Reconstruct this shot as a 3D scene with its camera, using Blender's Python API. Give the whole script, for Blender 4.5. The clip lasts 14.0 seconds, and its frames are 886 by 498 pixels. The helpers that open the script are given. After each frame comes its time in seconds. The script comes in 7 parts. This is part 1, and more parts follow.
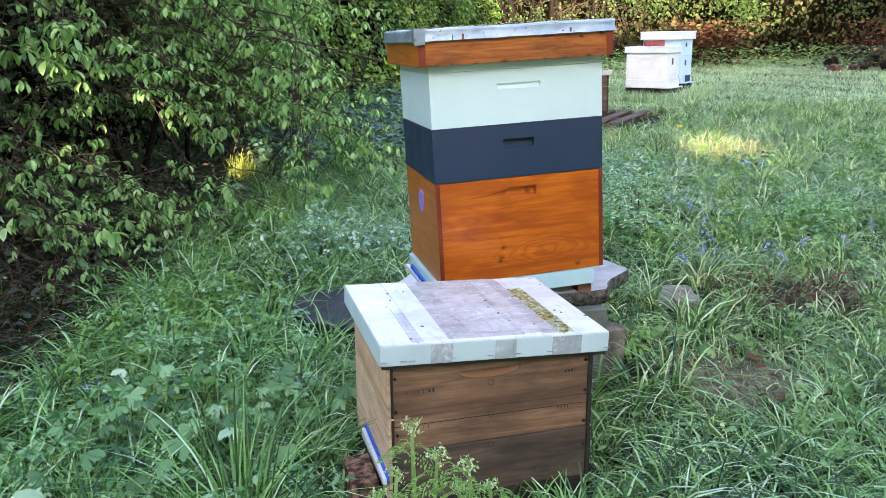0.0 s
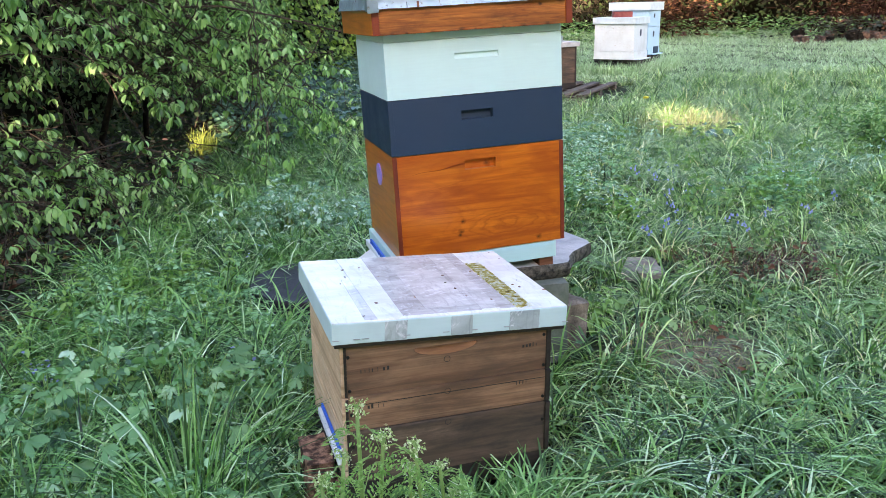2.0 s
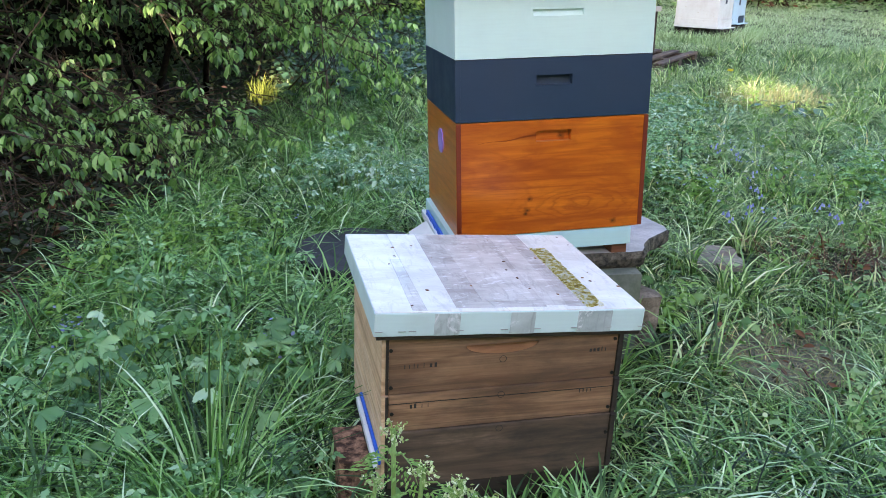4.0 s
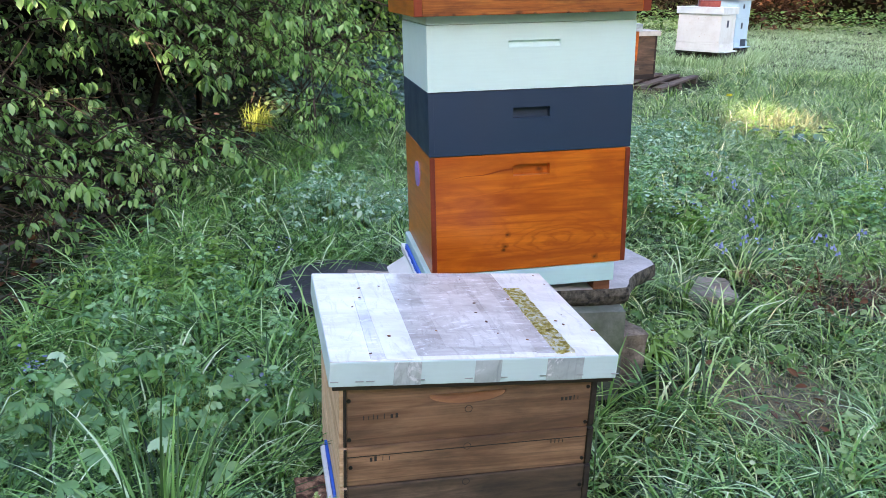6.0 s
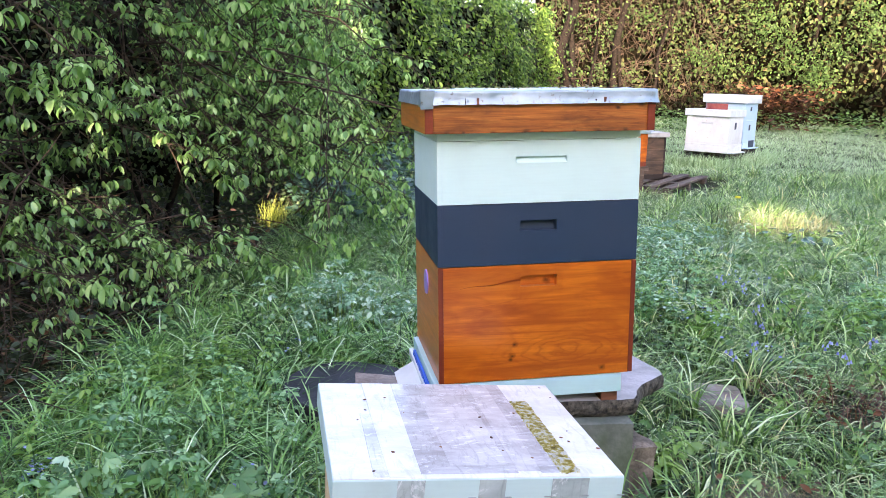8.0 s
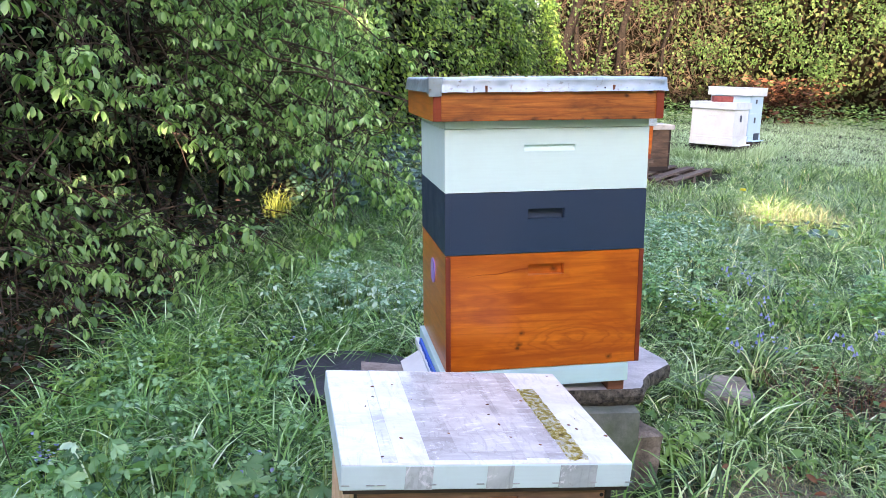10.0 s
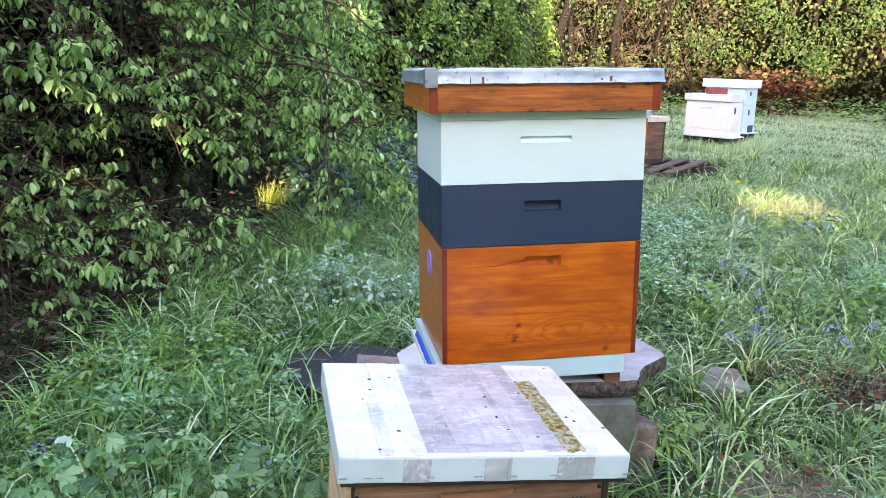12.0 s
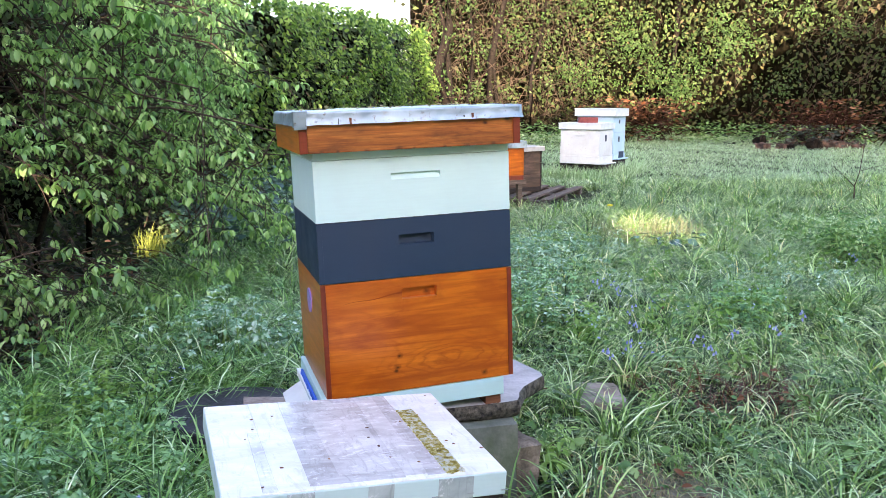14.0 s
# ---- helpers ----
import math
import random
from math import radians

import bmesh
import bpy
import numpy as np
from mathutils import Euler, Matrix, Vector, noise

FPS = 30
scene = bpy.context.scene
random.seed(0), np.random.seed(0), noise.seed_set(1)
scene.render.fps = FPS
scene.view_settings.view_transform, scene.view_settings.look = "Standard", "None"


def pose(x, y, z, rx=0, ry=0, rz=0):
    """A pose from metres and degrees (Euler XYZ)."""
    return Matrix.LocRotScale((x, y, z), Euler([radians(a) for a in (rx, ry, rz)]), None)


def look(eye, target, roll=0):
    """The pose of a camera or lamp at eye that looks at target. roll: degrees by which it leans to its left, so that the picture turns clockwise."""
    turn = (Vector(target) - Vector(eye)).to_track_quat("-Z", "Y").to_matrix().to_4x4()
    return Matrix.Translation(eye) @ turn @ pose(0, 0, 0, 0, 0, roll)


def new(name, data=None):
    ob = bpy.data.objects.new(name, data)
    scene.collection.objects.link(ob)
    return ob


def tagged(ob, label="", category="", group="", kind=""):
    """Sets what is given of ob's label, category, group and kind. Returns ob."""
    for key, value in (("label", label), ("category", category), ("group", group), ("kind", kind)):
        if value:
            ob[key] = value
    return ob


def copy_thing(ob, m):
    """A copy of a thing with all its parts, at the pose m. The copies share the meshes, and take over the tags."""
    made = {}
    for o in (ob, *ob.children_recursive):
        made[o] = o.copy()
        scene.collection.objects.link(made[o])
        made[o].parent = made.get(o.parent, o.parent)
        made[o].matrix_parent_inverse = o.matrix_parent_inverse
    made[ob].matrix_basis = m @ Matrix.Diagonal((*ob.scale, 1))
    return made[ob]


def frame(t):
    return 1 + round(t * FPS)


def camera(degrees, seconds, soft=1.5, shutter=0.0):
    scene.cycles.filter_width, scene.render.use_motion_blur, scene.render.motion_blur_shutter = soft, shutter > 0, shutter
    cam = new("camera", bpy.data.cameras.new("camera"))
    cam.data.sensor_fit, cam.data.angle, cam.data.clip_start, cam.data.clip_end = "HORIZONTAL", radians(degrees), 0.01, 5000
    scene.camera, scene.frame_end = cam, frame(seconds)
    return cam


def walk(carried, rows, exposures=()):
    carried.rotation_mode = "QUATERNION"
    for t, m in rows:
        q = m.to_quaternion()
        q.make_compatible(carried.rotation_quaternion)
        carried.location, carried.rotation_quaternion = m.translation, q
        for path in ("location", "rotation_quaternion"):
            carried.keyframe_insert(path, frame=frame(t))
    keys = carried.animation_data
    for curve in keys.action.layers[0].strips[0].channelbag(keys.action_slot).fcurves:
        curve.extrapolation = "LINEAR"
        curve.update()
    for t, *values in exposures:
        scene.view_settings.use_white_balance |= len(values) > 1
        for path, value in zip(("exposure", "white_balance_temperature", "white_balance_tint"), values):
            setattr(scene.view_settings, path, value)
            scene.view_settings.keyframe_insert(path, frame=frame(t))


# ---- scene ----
cam = camera(57.6, 14.0, 0.55)
PATH = [
    (0, (0.033, -0.141, 1.111), (0.351, 1.763, 0.589), -1.1),
    (0.5, (0.022, -0.129, 1.096), (0.342, 1.75, 0.491), 0.9),
    (1, (0.04, -0.136, 1.116), (0.427, 1.757, 0.601), -0.6),
    (1.5, (0.063, -0.124, 1.122), (0.383, 1.784, 0.615), -2.1),
    (2, (0.081, -0.104, 1.098), (0.461, 1.771, 0.513), -1.2),
    (2.5, (0.079, -0.039, 1.073), (0.406, 1.827, 0.431), 1.2),
    (3, (0.093, 0.049, 1.065), (0.36, 1.901, 0.359), 2.4),
    (3.5, (0.096, 0.088, 1.071), (0.341, 1.949, 0.379), 1.6),
    (6, (0.202, 0.185, 1.092), (0.422, 2.071, 0.464), 1.1),
    (6.5, (0.199, 0.187, 1.116), (0.381, 2.094, 0.544), 1.2),
    (7, (0.198, 0.185, 1.137), (0.376, 2.123, 0.676), 2.2),
    (7.5, (0.207, 0.184, 1.146), (0.395, 2.132, 0.735), 2.0),
    (8, (0.21, 0.173, 1.146), (0.401, 2.12, 0.732), 1.7),
    (10.5, (0.197, 0.175, 1.132), (0.38, 2.12, 0.699), 1.9),
    (11, (0.196, 0.176, 1.132), (0.38, 2.122, 0.705), 1.8),
    (11.5, (0.195, 0.177, 1.129), (0.39, 2.121, 0.699), 2.1),
    (12, (0.194, 0.181, 1.131), (0.393, 2.12, 0.682), 1.9),
    (12.5, (0.198, 0.184, 1.133), (0.406, 2.12, 0.677), 1.5),
    (13, (0.206, 0.187, 1.135), (0.431, 2.126, 0.697), 1.4),
    (13.5, (0.228, 0.175, 1.147), (0.556, 2.11, 0.758), 1.9),
    (14, (0.225, 0.115, 1.144), (0.687, 2.027, 0.782), 0.2),
]
walk(cam, [(t, look(eye, target, roll)) for t, eye, target, roll in PATH], [(0.0, 2.93, 6400, 24), (2.0, 2.88, 6400, 24), (3.0, 2.71, 6400, 22), (3.7, 2.70, 6400, 23), (6.0, 2.82, 6400, 26), (7.5, 3.02, 6500, 32), (12.5, 3.02, 6500, 33), (14.0, 2.95, 6400, 29)])

# ---- light ----
SUN_AZ, SUN_EL = 192.0, 12.0      # degrees: clockwise from +y, above the horizon
sun_way = Vector((math.sin(radians(SUN_AZ)) * math.cos(radians(SUN_EL)), math.cos(radians(SUN_AZ)) * math.cos(radians(SUN_EL)), math.sin(radians(SUN_EL))))
world = bpy.data.worlds.new("world")
scene.world = world
world.use_nodes = True
wn = world.node_tree.nodes
sky = wn.new("ShaderNodeTexSky")
sky.sky_type, sky.sun_disc = "NISHITA", False
sky.sun_elevation, sky.sun_rotation = radians(SUN_EL), radians(SUN_AZ)
sky.air_density, sky.dust_density, sky.ozone_density = 1.0, 2.5, 1.0
world.node_tree.links.new(sky.outputs[0], wn["Background"].inputs[0])
wn["Background"].inputs[1].default_value = 0.15
sun = new("sun", bpy.data.lights.new("sun", "SUN"))
sun.data.energy, sun.data.angle, sun.data.color = 4.5, radians(0.6), (1.0, 0.84, 0.58)
sun.matrix_world = look(sun_way * 60, (0, 0, 0))


# ---- materials ----
def material(name, rough=0.6, metal=0.0, spec=0.5):
    m = bpy.data.materials.new(name)
    m.use_nodes = True
    b = m.node_tree.nodes["Principled BSDF"]
    b.inputs["Roughness"].default_value, b.inputs["Metallic"].default_value = rough, metal
    b.inputs["Specular IOR Level"].default_value = spec
    return m, m.node_tree, b


def node(nt, kind, **inputs):
    n = nt.nodes.new("ShaderNode" + kind)
    for k, v in inputs.items():
        key = k.replace("_", " ")
        if hasattr(v, "is_linked"):
            nt.links.new(v, n.inputs[key])
        else:
            n.inputs[key].default_value = v
    return n


def coords(nt, scale=(1, 1, 1), offset=(0, 0, 0), world_space=False):
    if world_space:
        src = nt.nodes.new("ShaderNodeNewGeometry").outputs["Position"]
    else:
        src = nt.nodes.new("ShaderNodeTexCoord").outputs["Object"]
    mp = node(nt, "Mapping", Vector=src, Scale=scale, Location=offset)
    return mp.outputs[0]


def ramp(nt, fac, stops):
    r = nt.nodes.new("ShaderNodeValToRGB")
    el = r.color_ramp.elements
    while len(el) < len(stops):
        el.new(0.5)
    for e, (p, c) in zip(el, stops):
        e.position, e.color = p, (*c, 1) if len(c) == 3 else c
    nt.links.new(fac, r.inputs[0])
    return r.outputs[0]


def noise_tex(nt, vec, scale, detail=5.0, rough=0.55, distort=0.0):
    return node(nt, "TexNoise", Vector=vec, Scale=scale, Detail=detail, Roughness=rough, Distortion=distort).outputs[0]


def mix(nt, fac, a, b, mode="MIX"):
    n = nt.nodes.new("ShaderNodeMix")
    n.data_type, n.blend_type = "RGBA", mode
    for i, v in ((0, fac), (6, a), (7, b)):
        if hasattr(v, "is_linked"):
            nt.links.new(v, n.inputs[i])
        elif i == 0:
            n.inputs[0].default_value = v
        else:
            n.inputs[i].default_value = (*v, 1)
    return n.outputs[2]


def maths(nt, op, a, b=0.0, clamp=False):
    n = nt.nodes.new("ShaderNodeMath")
    n.operation, n.use_clamp = op, clamp
    for i, v in ((0, a), (1, b)):
        if hasattr(v, "is_linked"):
            nt.links.new(v, n.inputs[i])
        else:
            n.inputs[i].default_value = v
    return n.outputs[0]


def bump(nt, b, height, strength, distance=0.002):
    n = node(nt, "Bump", Height=height, Strength=strength, Distance=distance)
    nt.links.new(n.outputs[0], b.inputs["Normal"])


def wood(name, dark, mid, light, rough=0.35, coat=0.0, grain=(1.3, 16, 16), knots=(), stains=0.0, stain_colour=(0.05, 0.035, 0.025), relief=0.25, rings=0.45, fine=0.45, figure=None):
    """Planed timber with its grain along x, knots as (x, z, size) in the thing's own metres."""
    m, nt, b = material(name, rough)
    v = coords(nt, grain)
    g1 = noise_tex(nt, v, 2.2, 6, 0.6, 1.2)
    g2 = noise_tex(nt, coords(nt, (3, 140, 140)), 2.0, 3, 0.6)
    big = noise_tex(nt, coords(nt, (1.5, 4, 4), (3.1, 0.4, 0.2)), 2.0, 3, 0.5, 0.4)
    col = ramp(nt, g1, [(0.25, dark), (0.47, mid), (0.72, light)])
    col = mix(nt, ramp(nt, g2, [(0.35, (0.0,) * 3), (0.75, (fine,) * 3)]), col, dark)
    col = mix(nt, ramp(nt, big, [(0.45, (0.0,) * 3), (0.75, (0.45,) * 3)]), col, dark)
    # growth rings: contour lines of a slow noise
    slow = noise_tex(nt, coords(nt, tuple(q * 0.42 for q in grain), (0.7, 1.3, 2.9)), 1.6, 1.5, 0.4, 0.5)
    ring = node(nt, "Math", Value=maths(nt, "MULTIPLY", slow, 17.0))
    ring.operation = "PINGPONG"
    ring.inputs[1].default_value = 1.0
    col = mix(nt, ramp(nt, ring.outputs[0], [(0.0, (rings,) * 3), (0.28, (0.0,) * 3)]), col, dark)
    if figure:
        # flame-shaped figure where a log was sawn flat
        sep = node(nt, "SeparateXYZ", Vector=coords(nt)).outputs
        wob = maths(nt, "MULTIPLY", maths(nt, "SUBTRACT", noise_tex(nt, coords(nt, (3, 8, 8)), 3, 3), 0.5), 0.05)
        dx = maths(nt, "MULTIPLY", maths(nt, "SUBTRACT", sep[0], figure[0]), 0.34)
        dz = maths(nt, "SUBTRACT", sep[2], figure[1])
        d = maths(nt, "ADD", maths(nt, "SQRT", maths(nt, "ADD", maths(nt, "MULTIPLY", dx, dx), maths(nt, "MULTIPLY", dz, dz))), wob)
        loop = node(nt, "Math", Value=maths(nt, "MULTIPLY", d, 150.0))
        loop.operation = "PINGPONG"
        loop.inputs[1].default_value = 1.0
        lines = ramp(nt, loop.outputs[0], [(0.0, (0.55,) * 3), (0.5, (0.0,) * 3)])
        near = ramp(nt, d, [(0.03, (1.0,) * 3), (0.085, (0.0,) * 3)])
        col = mix(nt, mix(nt, 1.0, lines, near, "MULTIPLY"), col, dark)
        cloud = noise_tex(nt, coords(nt, (3.5, 6, 8), (0.4, 2.0, 1.1)), 2.2, 5, 0.6, 0.8)
        col = mix(nt, ramp(nt, cloud, [(0.46, (0.0,) * 3), (0.66, (0.5,) * 3)]), col, dark)
    if stains:
        s = noise_tex(nt, coords(nt, (2.2, 5, 7), (1.7, 2.2, 0.3)), 2.4, 7, 0.68, 0.3)
        col = mix(nt, ramp(nt, s, [(0.42, (0.0,) * 3), (0.68, (stains,) * 3)]), col, stain_colour)
    if knots:
        sep = node(nt, "SeparateXYZ", Vector=coords(nt)).outputs
        wob = maths(nt, "MULTIPLY", maths(nt, "SUBTRACT", noise_tex(nt, coords(nt), 60, 2), 0.5), 0.012)
        for kx, kz, size in knots:
            dx = maths(nt, "DIVIDE", maths(nt, "SUBTRACT", sep[0], kx), 1.25)
            dz = maths(nt, "SUBTRACT", sep[2], kz)
            d = maths(nt, "SQRT", maths(nt, "ADD", maths(nt, "MULTIPLY", dx, dx), maths(nt, "MULTIPLY", dz, dz)))
            d = maths(nt, "ADD", d, wob)
            f = node(nt, "MapRange", Value=d)
            f.inputs["From Min"].default_value, f.inputs["From Max"].default_value = size * 0.2, size * 1.7
            f.inputs["To Min"].default_value, f.inputs["To Max"].default_value = 0.9, 0.0
            col = mix(nt, f.outputs[0], col, tuple(c * 0.25 for c in dark))
    nt.links.new(col, b.inputs["Base Color"])
    if coat:
        b.inputs["Coat Weight"].default_value, b.inputs["Coat Roughness"].default_value = coat, 0.22
    bump(nt, b, g2, relief, 0.001)
    return m


def paint(name, colour, rough=0.45, dirt=(0.3, 0.3, 0.27), amount=0.25, scale=6.0, relief=0.12, chips=None):
    """Brushed paint on timber: uneven gloss, faint brush marks and a little dirt."""
    m, nt, b = material(name, rough)
    n1 = noise_tex(nt, coords(nt), scale, 6, 0.62)
    n2 = noise_tex(nt, coords(nt, (4, 60, 60)), 3, 3)
    col = mix(nt, ramp(nt, n1, [(0.45, (0.0,) * 3), (0.8, (amount,) * 3)]), colour, dirt)
    col = mix(nt, ramp(nt, n2, [(0.4, (0.0,) * 3), (0.8, (0.14,) * 3)]), col, tuple(c * 0.75 for c in colour))
    if chips:
        n3 = noise_tex(nt, coords(nt, (3, 5, 5), (5, 1, 2)), 9, 8, 0.7)
        col = mix(nt, ramp(nt, n3, [(0.60, (0.0,) * 3), (0.66, (0.9,) * 3)]), col, chips)
    nt.links.new(col, b.inputs["Base Color"])
    nt.links.new(ramp(nt, n1, [(0.3, (rough * 0.8,) * 3), (0.8, (min(1, rough * 1.5),) * 3)]), b.inputs["Roughness"])
    bump(nt, b, n2, relief, 0.001)
    return m


def stone(name, dark, light, scale=14, rough=0.9, relief=0.6, moss=None, spec=0.4, lo=0.36, hi=0.64):
    m, nt, b = material(name, rough, spec=spec)
    n1 = noise_tex(nt, coords(nt), scale, 8, 0.65)
    n2 = noise_tex(nt, coords(nt), scale * 9, 4, 0.6)
    col = ramp(nt, n1, [(lo, dark), (hi, light)])
    col = mix(nt, ramp(nt, n2, [(0.45, (0.0,) * 3), (0.7, (0.5,) * 3)]), col, dark)
    if moss:
        n3 = noise_tex(nt, coords(nt), 7, 5, 0.6)
        col = mix(nt, ramp(nt, n3, [(0.5, (0.0,) * 3), (0.66, (0.7,) * 3)]), col, moss)
    nt.links.new(col, b.inputs["Base Color"])
    bump(nt, b, maths(nt, "ADD", n1, maths(nt, "MULTIPLY", n2, 0.4)), relief, 0.006)
    return m


def leaf(name, stops, through_light=0.35, rough=0.5, patch=None, spec=0.4, patch_scale=1.2, gain=1.0, amount=0.4):
    """Foliage: each leaf or blade takes its own green; light comes partly through."""
    m, nt, b = material(name, rough, spec=spec)
    geo = nt.nodes.new("ShaderNodeNewGeometry")
    info = nt.nodes.new("ShaderNodeObjectInfo")
    rnd = maths(nt, "FRACT", maths(nt, "ADD", geo.outputs["Random Per Island"], info.outputs["Random"]))
    col = ramp(nt, rnd, [(p, tuple(c * gain for c in q)) for p, q in stops])
    if patch:
        pn = noise_tex(nt, coords(nt, world_space=True), patch_scale, 4, 0.6)
        col = mix(nt, ramp(nt, pn, [(0.45, (0.0,) * 3), (0.66, (amount,) * 3)]), col, patch)
    nt.links.new(col, b.inputs["Base Color"])
    tr = nt.nodes.new("ShaderNodeBsdfTranslucent")
    bright = mix(nt, 1.0, col, (1.5, 1.55, 0.8), "MULTIPLY")
    nt.links.new(bright, tr.inputs["Color"])
    ms = nt.nodes.new("ShaderNodeMixShader")
    ms.inputs[0].default_value = through_light
    nt.links.new(b.outputs[0], ms.inputs[1])
    nt.links.new(tr.outputs[0], ms.inputs[2])
    nt.links.new(ms.outputs[0], nt.nodes["Material Output"].inputs["Surface"])
    return m


M = {}
M["varnished"] = wood("varnished_pine", (0.33, 0.055, 0.004), (0.57, 0.130, 0.006), (0.78, 0.225, 0.012), 0.36, 0.3,
                      knots=((0.190, 0.064, 0.006), (0.196, 0.095, 0.005), (0.186, 0.055, 0.004), (0.432, 0.019, 0.006), (0.282, 0.256, 0.006)), rings=0.3, fine=0.12, relief=0.06, figure=(0.345, 0.075))
M["varnished_end"] = wood("varnished_end_grain", (0.13, 0.016, 0.005), (0.22, 0.030, 0.008), (0.30, 0.048, 0.011), 0.5, 0.1, (14, 14, 1.5))
M["oiled"] = wood("oiled_roof_pine", (0.20, 0.045, 0.008), (0.54, 0.160, 0.022), (0.74, 0.28, 0.050), 0.5, 0.05, (2.4, 40, 60), stains=0.7, stain_colour=(0.085, 0.02, 0.006),
                  knots=((0.02, 0.634, 0.004), (0.06, 0.635, 0.003), (0.13, 0.633, 0.005), (0.21, 0.634, 0.006), (0.25, 0.635, 0.003), (0.33, 0.634, 0.004), (0.39, 0.633, 0.006), (0.46, 0.635, 0.004), (0.50, 0.70, 0.008), (0.44, 0.69, 0.004)))
M["mint"] = paint("mint_paint", (0.65, 0.85, 0.795), 0.42, (0.5, 0.6, 0.55), 0.2)
M["mint_floor"] = paint("mint_floor_paint", (0.50, 0.74, 0.74), 0.45, (0.36, 0.45, 0.42), 0.3)
M["slate"] = paint("slate_blue_paint", (0.014, 0.036, 0.072), 0.55, (0.06, 0.07, 0.09), 0.35, 5.0, 0.1)
M["blue_plastic"] = paint("blue_plastic", (0.02, 0.12, 0.62), 0.4, (0.02, 0.06, 0.25), 0.3)
M["white_plastic"] = paint("white_plastic", (0.78, 0.8, 0.8), 0.4, (0.4, 0.42, 0.4), 0.4)
M["purple"] = paint("purple_paint", (0.36, 0.24, 0.70), 0.4, (0.5, 0.4, 0.75), 0.4)
M["grey_wood"] = wood("dark_weathered_wood", (0.085, 0.040, 0.020), (0.29, 0.150, 0.076), (0.50, 0.285, 0.155), 0.75, 0.0, (1.0, 12, 12), stains=0.62, stain_colour=(0.05, 0.036, 0.025), relief=0.5)
M["low_wood"] = wood("darker_grey_brown_wood", (0.045, 0.028, 0.018), (0.125, 0.078, 0.047), (0.235, 0.150, 0.095), 0.8, 0.0, (1.0, 9, 9), stains=0.8, stain_colour=(0.025, 0.02, 0.016))
M["pale_wood"] = wood("pale_planed_wood", (0.46, 0.28, 0.15), (0.78, 0.54, 0.33), (0.88, 0.70, 0.48), 0.7, 0.0, (16, 1.0, 16), stains=0.22, stain_colour=(0.14, 0.08, 0.04), relief=0.4)
M["dark_wood"] = wood("dark_brown_wood", (0.012, 0.008, 0.005), (0.03, 0.02, 0.013), (0.055, 0.036, 0.022), 0.75)
M["cut_wood"] = wood("lit_toned_handle_wood", (0.34, 0.155, 0.07), (0.54, 0.27, 0.12), (0.66, 0.38, 0.20), 0.7, 0.0, (2, 20, 20))
M["pallet_wood"] = wood("weathered_pallet_wood", (0.05, 0.036, 0.028), (0.14, 0.10, 0.077), (0.26, 0.20, 0.155), 0.9, 0.0, (1.2, 14, 14), stains=0.5)
M["red_block"] = wood("reddish_softwood", (0.10, 0.03, 0.012), (0.2, 0.07, 0.03), (0.28, 0.11, 0.05), 0.7)
M["white_paint"] = paint("chipped_white_paint", (0.64, 0.69, 0.705), 0.55, (0.36, 0.35, 0.32), 0.5, 5.0, 0.2, chips=(0.42, 0.38, 0.32))
M["pale_blue"] = paint("pale_blue_paint", (0.42, 0.61, 0.74), 0.5, (0.42, 0.52, 0.6), 0.3)
M["roof_white"] = paint("grubby_white_roof", (0.62, 0.70, 0.73), 0.5, (0.4, 0.39, 0.37), 0.5, 9.0)
M["old_lid"] = paint("grey_weathered_lid", (0.50, 0.50, 0.47), 0.6, (0.20, 0.18, 0.15), 0.8, 7.0)
M["slab"] = stone("pale_paving_slab", (0.36, 0.345, 0.335), (0.58, 0.56, 0.55), 9)
M["slab_edge"] = stone("broken_slab_edge", (0.012, 0.010, 0.007), (0.17, 0.145, 0.105), 60, relief=1.0)
M["concrete"] = stone("mossy_concrete", (0.10, 0.115, 0.09), (0.22, 0.235, 0.19), 8, moss=(0.09, 0.12, 0.06))
M["brown_stone"] = stone("brown_stone", (0.09, 0.07, 0.05), (0.36, 0.29, 0.22), 16, relief=1.0)
M["field_stone"] = stone("flat_tan_stone", (0.2, 0.15, 0.12), (0.42, 0.35, 0.3), 10)
M["brick"] = stone("worn_brick", (0.06, 0.028, 0.018), (0.50, 0.27, 0.17), 42, relief=1.0, moss=(0.10, 0.055, 0.035), lo=0.42, hi=0.58)
M["red_brick"] = stone("dark_red_brick", (0.16, 0.035, 0.03), (0.27, 0.07, 0.055), 16)
M["black"] = stone("black_rubber", (0.010, 0.008, 0.012), (0.034, 0.028, 0.038), 12, 0.55, 0.35)
M["bark"] = stone("dark_bark", (0.006, 0.005, 0.004), (0.026, 0.021, 0.016), 30, spec=0.05)
M["twig"] = stone("brown_twig", (0.036, 0.026, 0.020), (0.14, 0.10, 0.072), 25, spec=0.1)
M["pale_twig"] = stone("tan_bare_twig", (0.040, 0.029, 0.022), (0.14, 0.102, 0.072), 6, spec=0.1)
M["straw_twig"] = stone("dry_rust_stems", (0.018, 0.008, 0.005), (0.065, 0.028, 0.017), 6, spec=0.05)
M["rubble"] = stone("leafy_rubble", (0.022, 0.014, 0.011), (0.20, 0.115, 0.075), 7)
M["nail"] = material("black_nail", 0.5, 0.6)[0]
M["nail"].node_tree.nodes["Principled BSDF"].inputs["Base Color"].default_value = (0.02, 0.018, 0.016, 1)
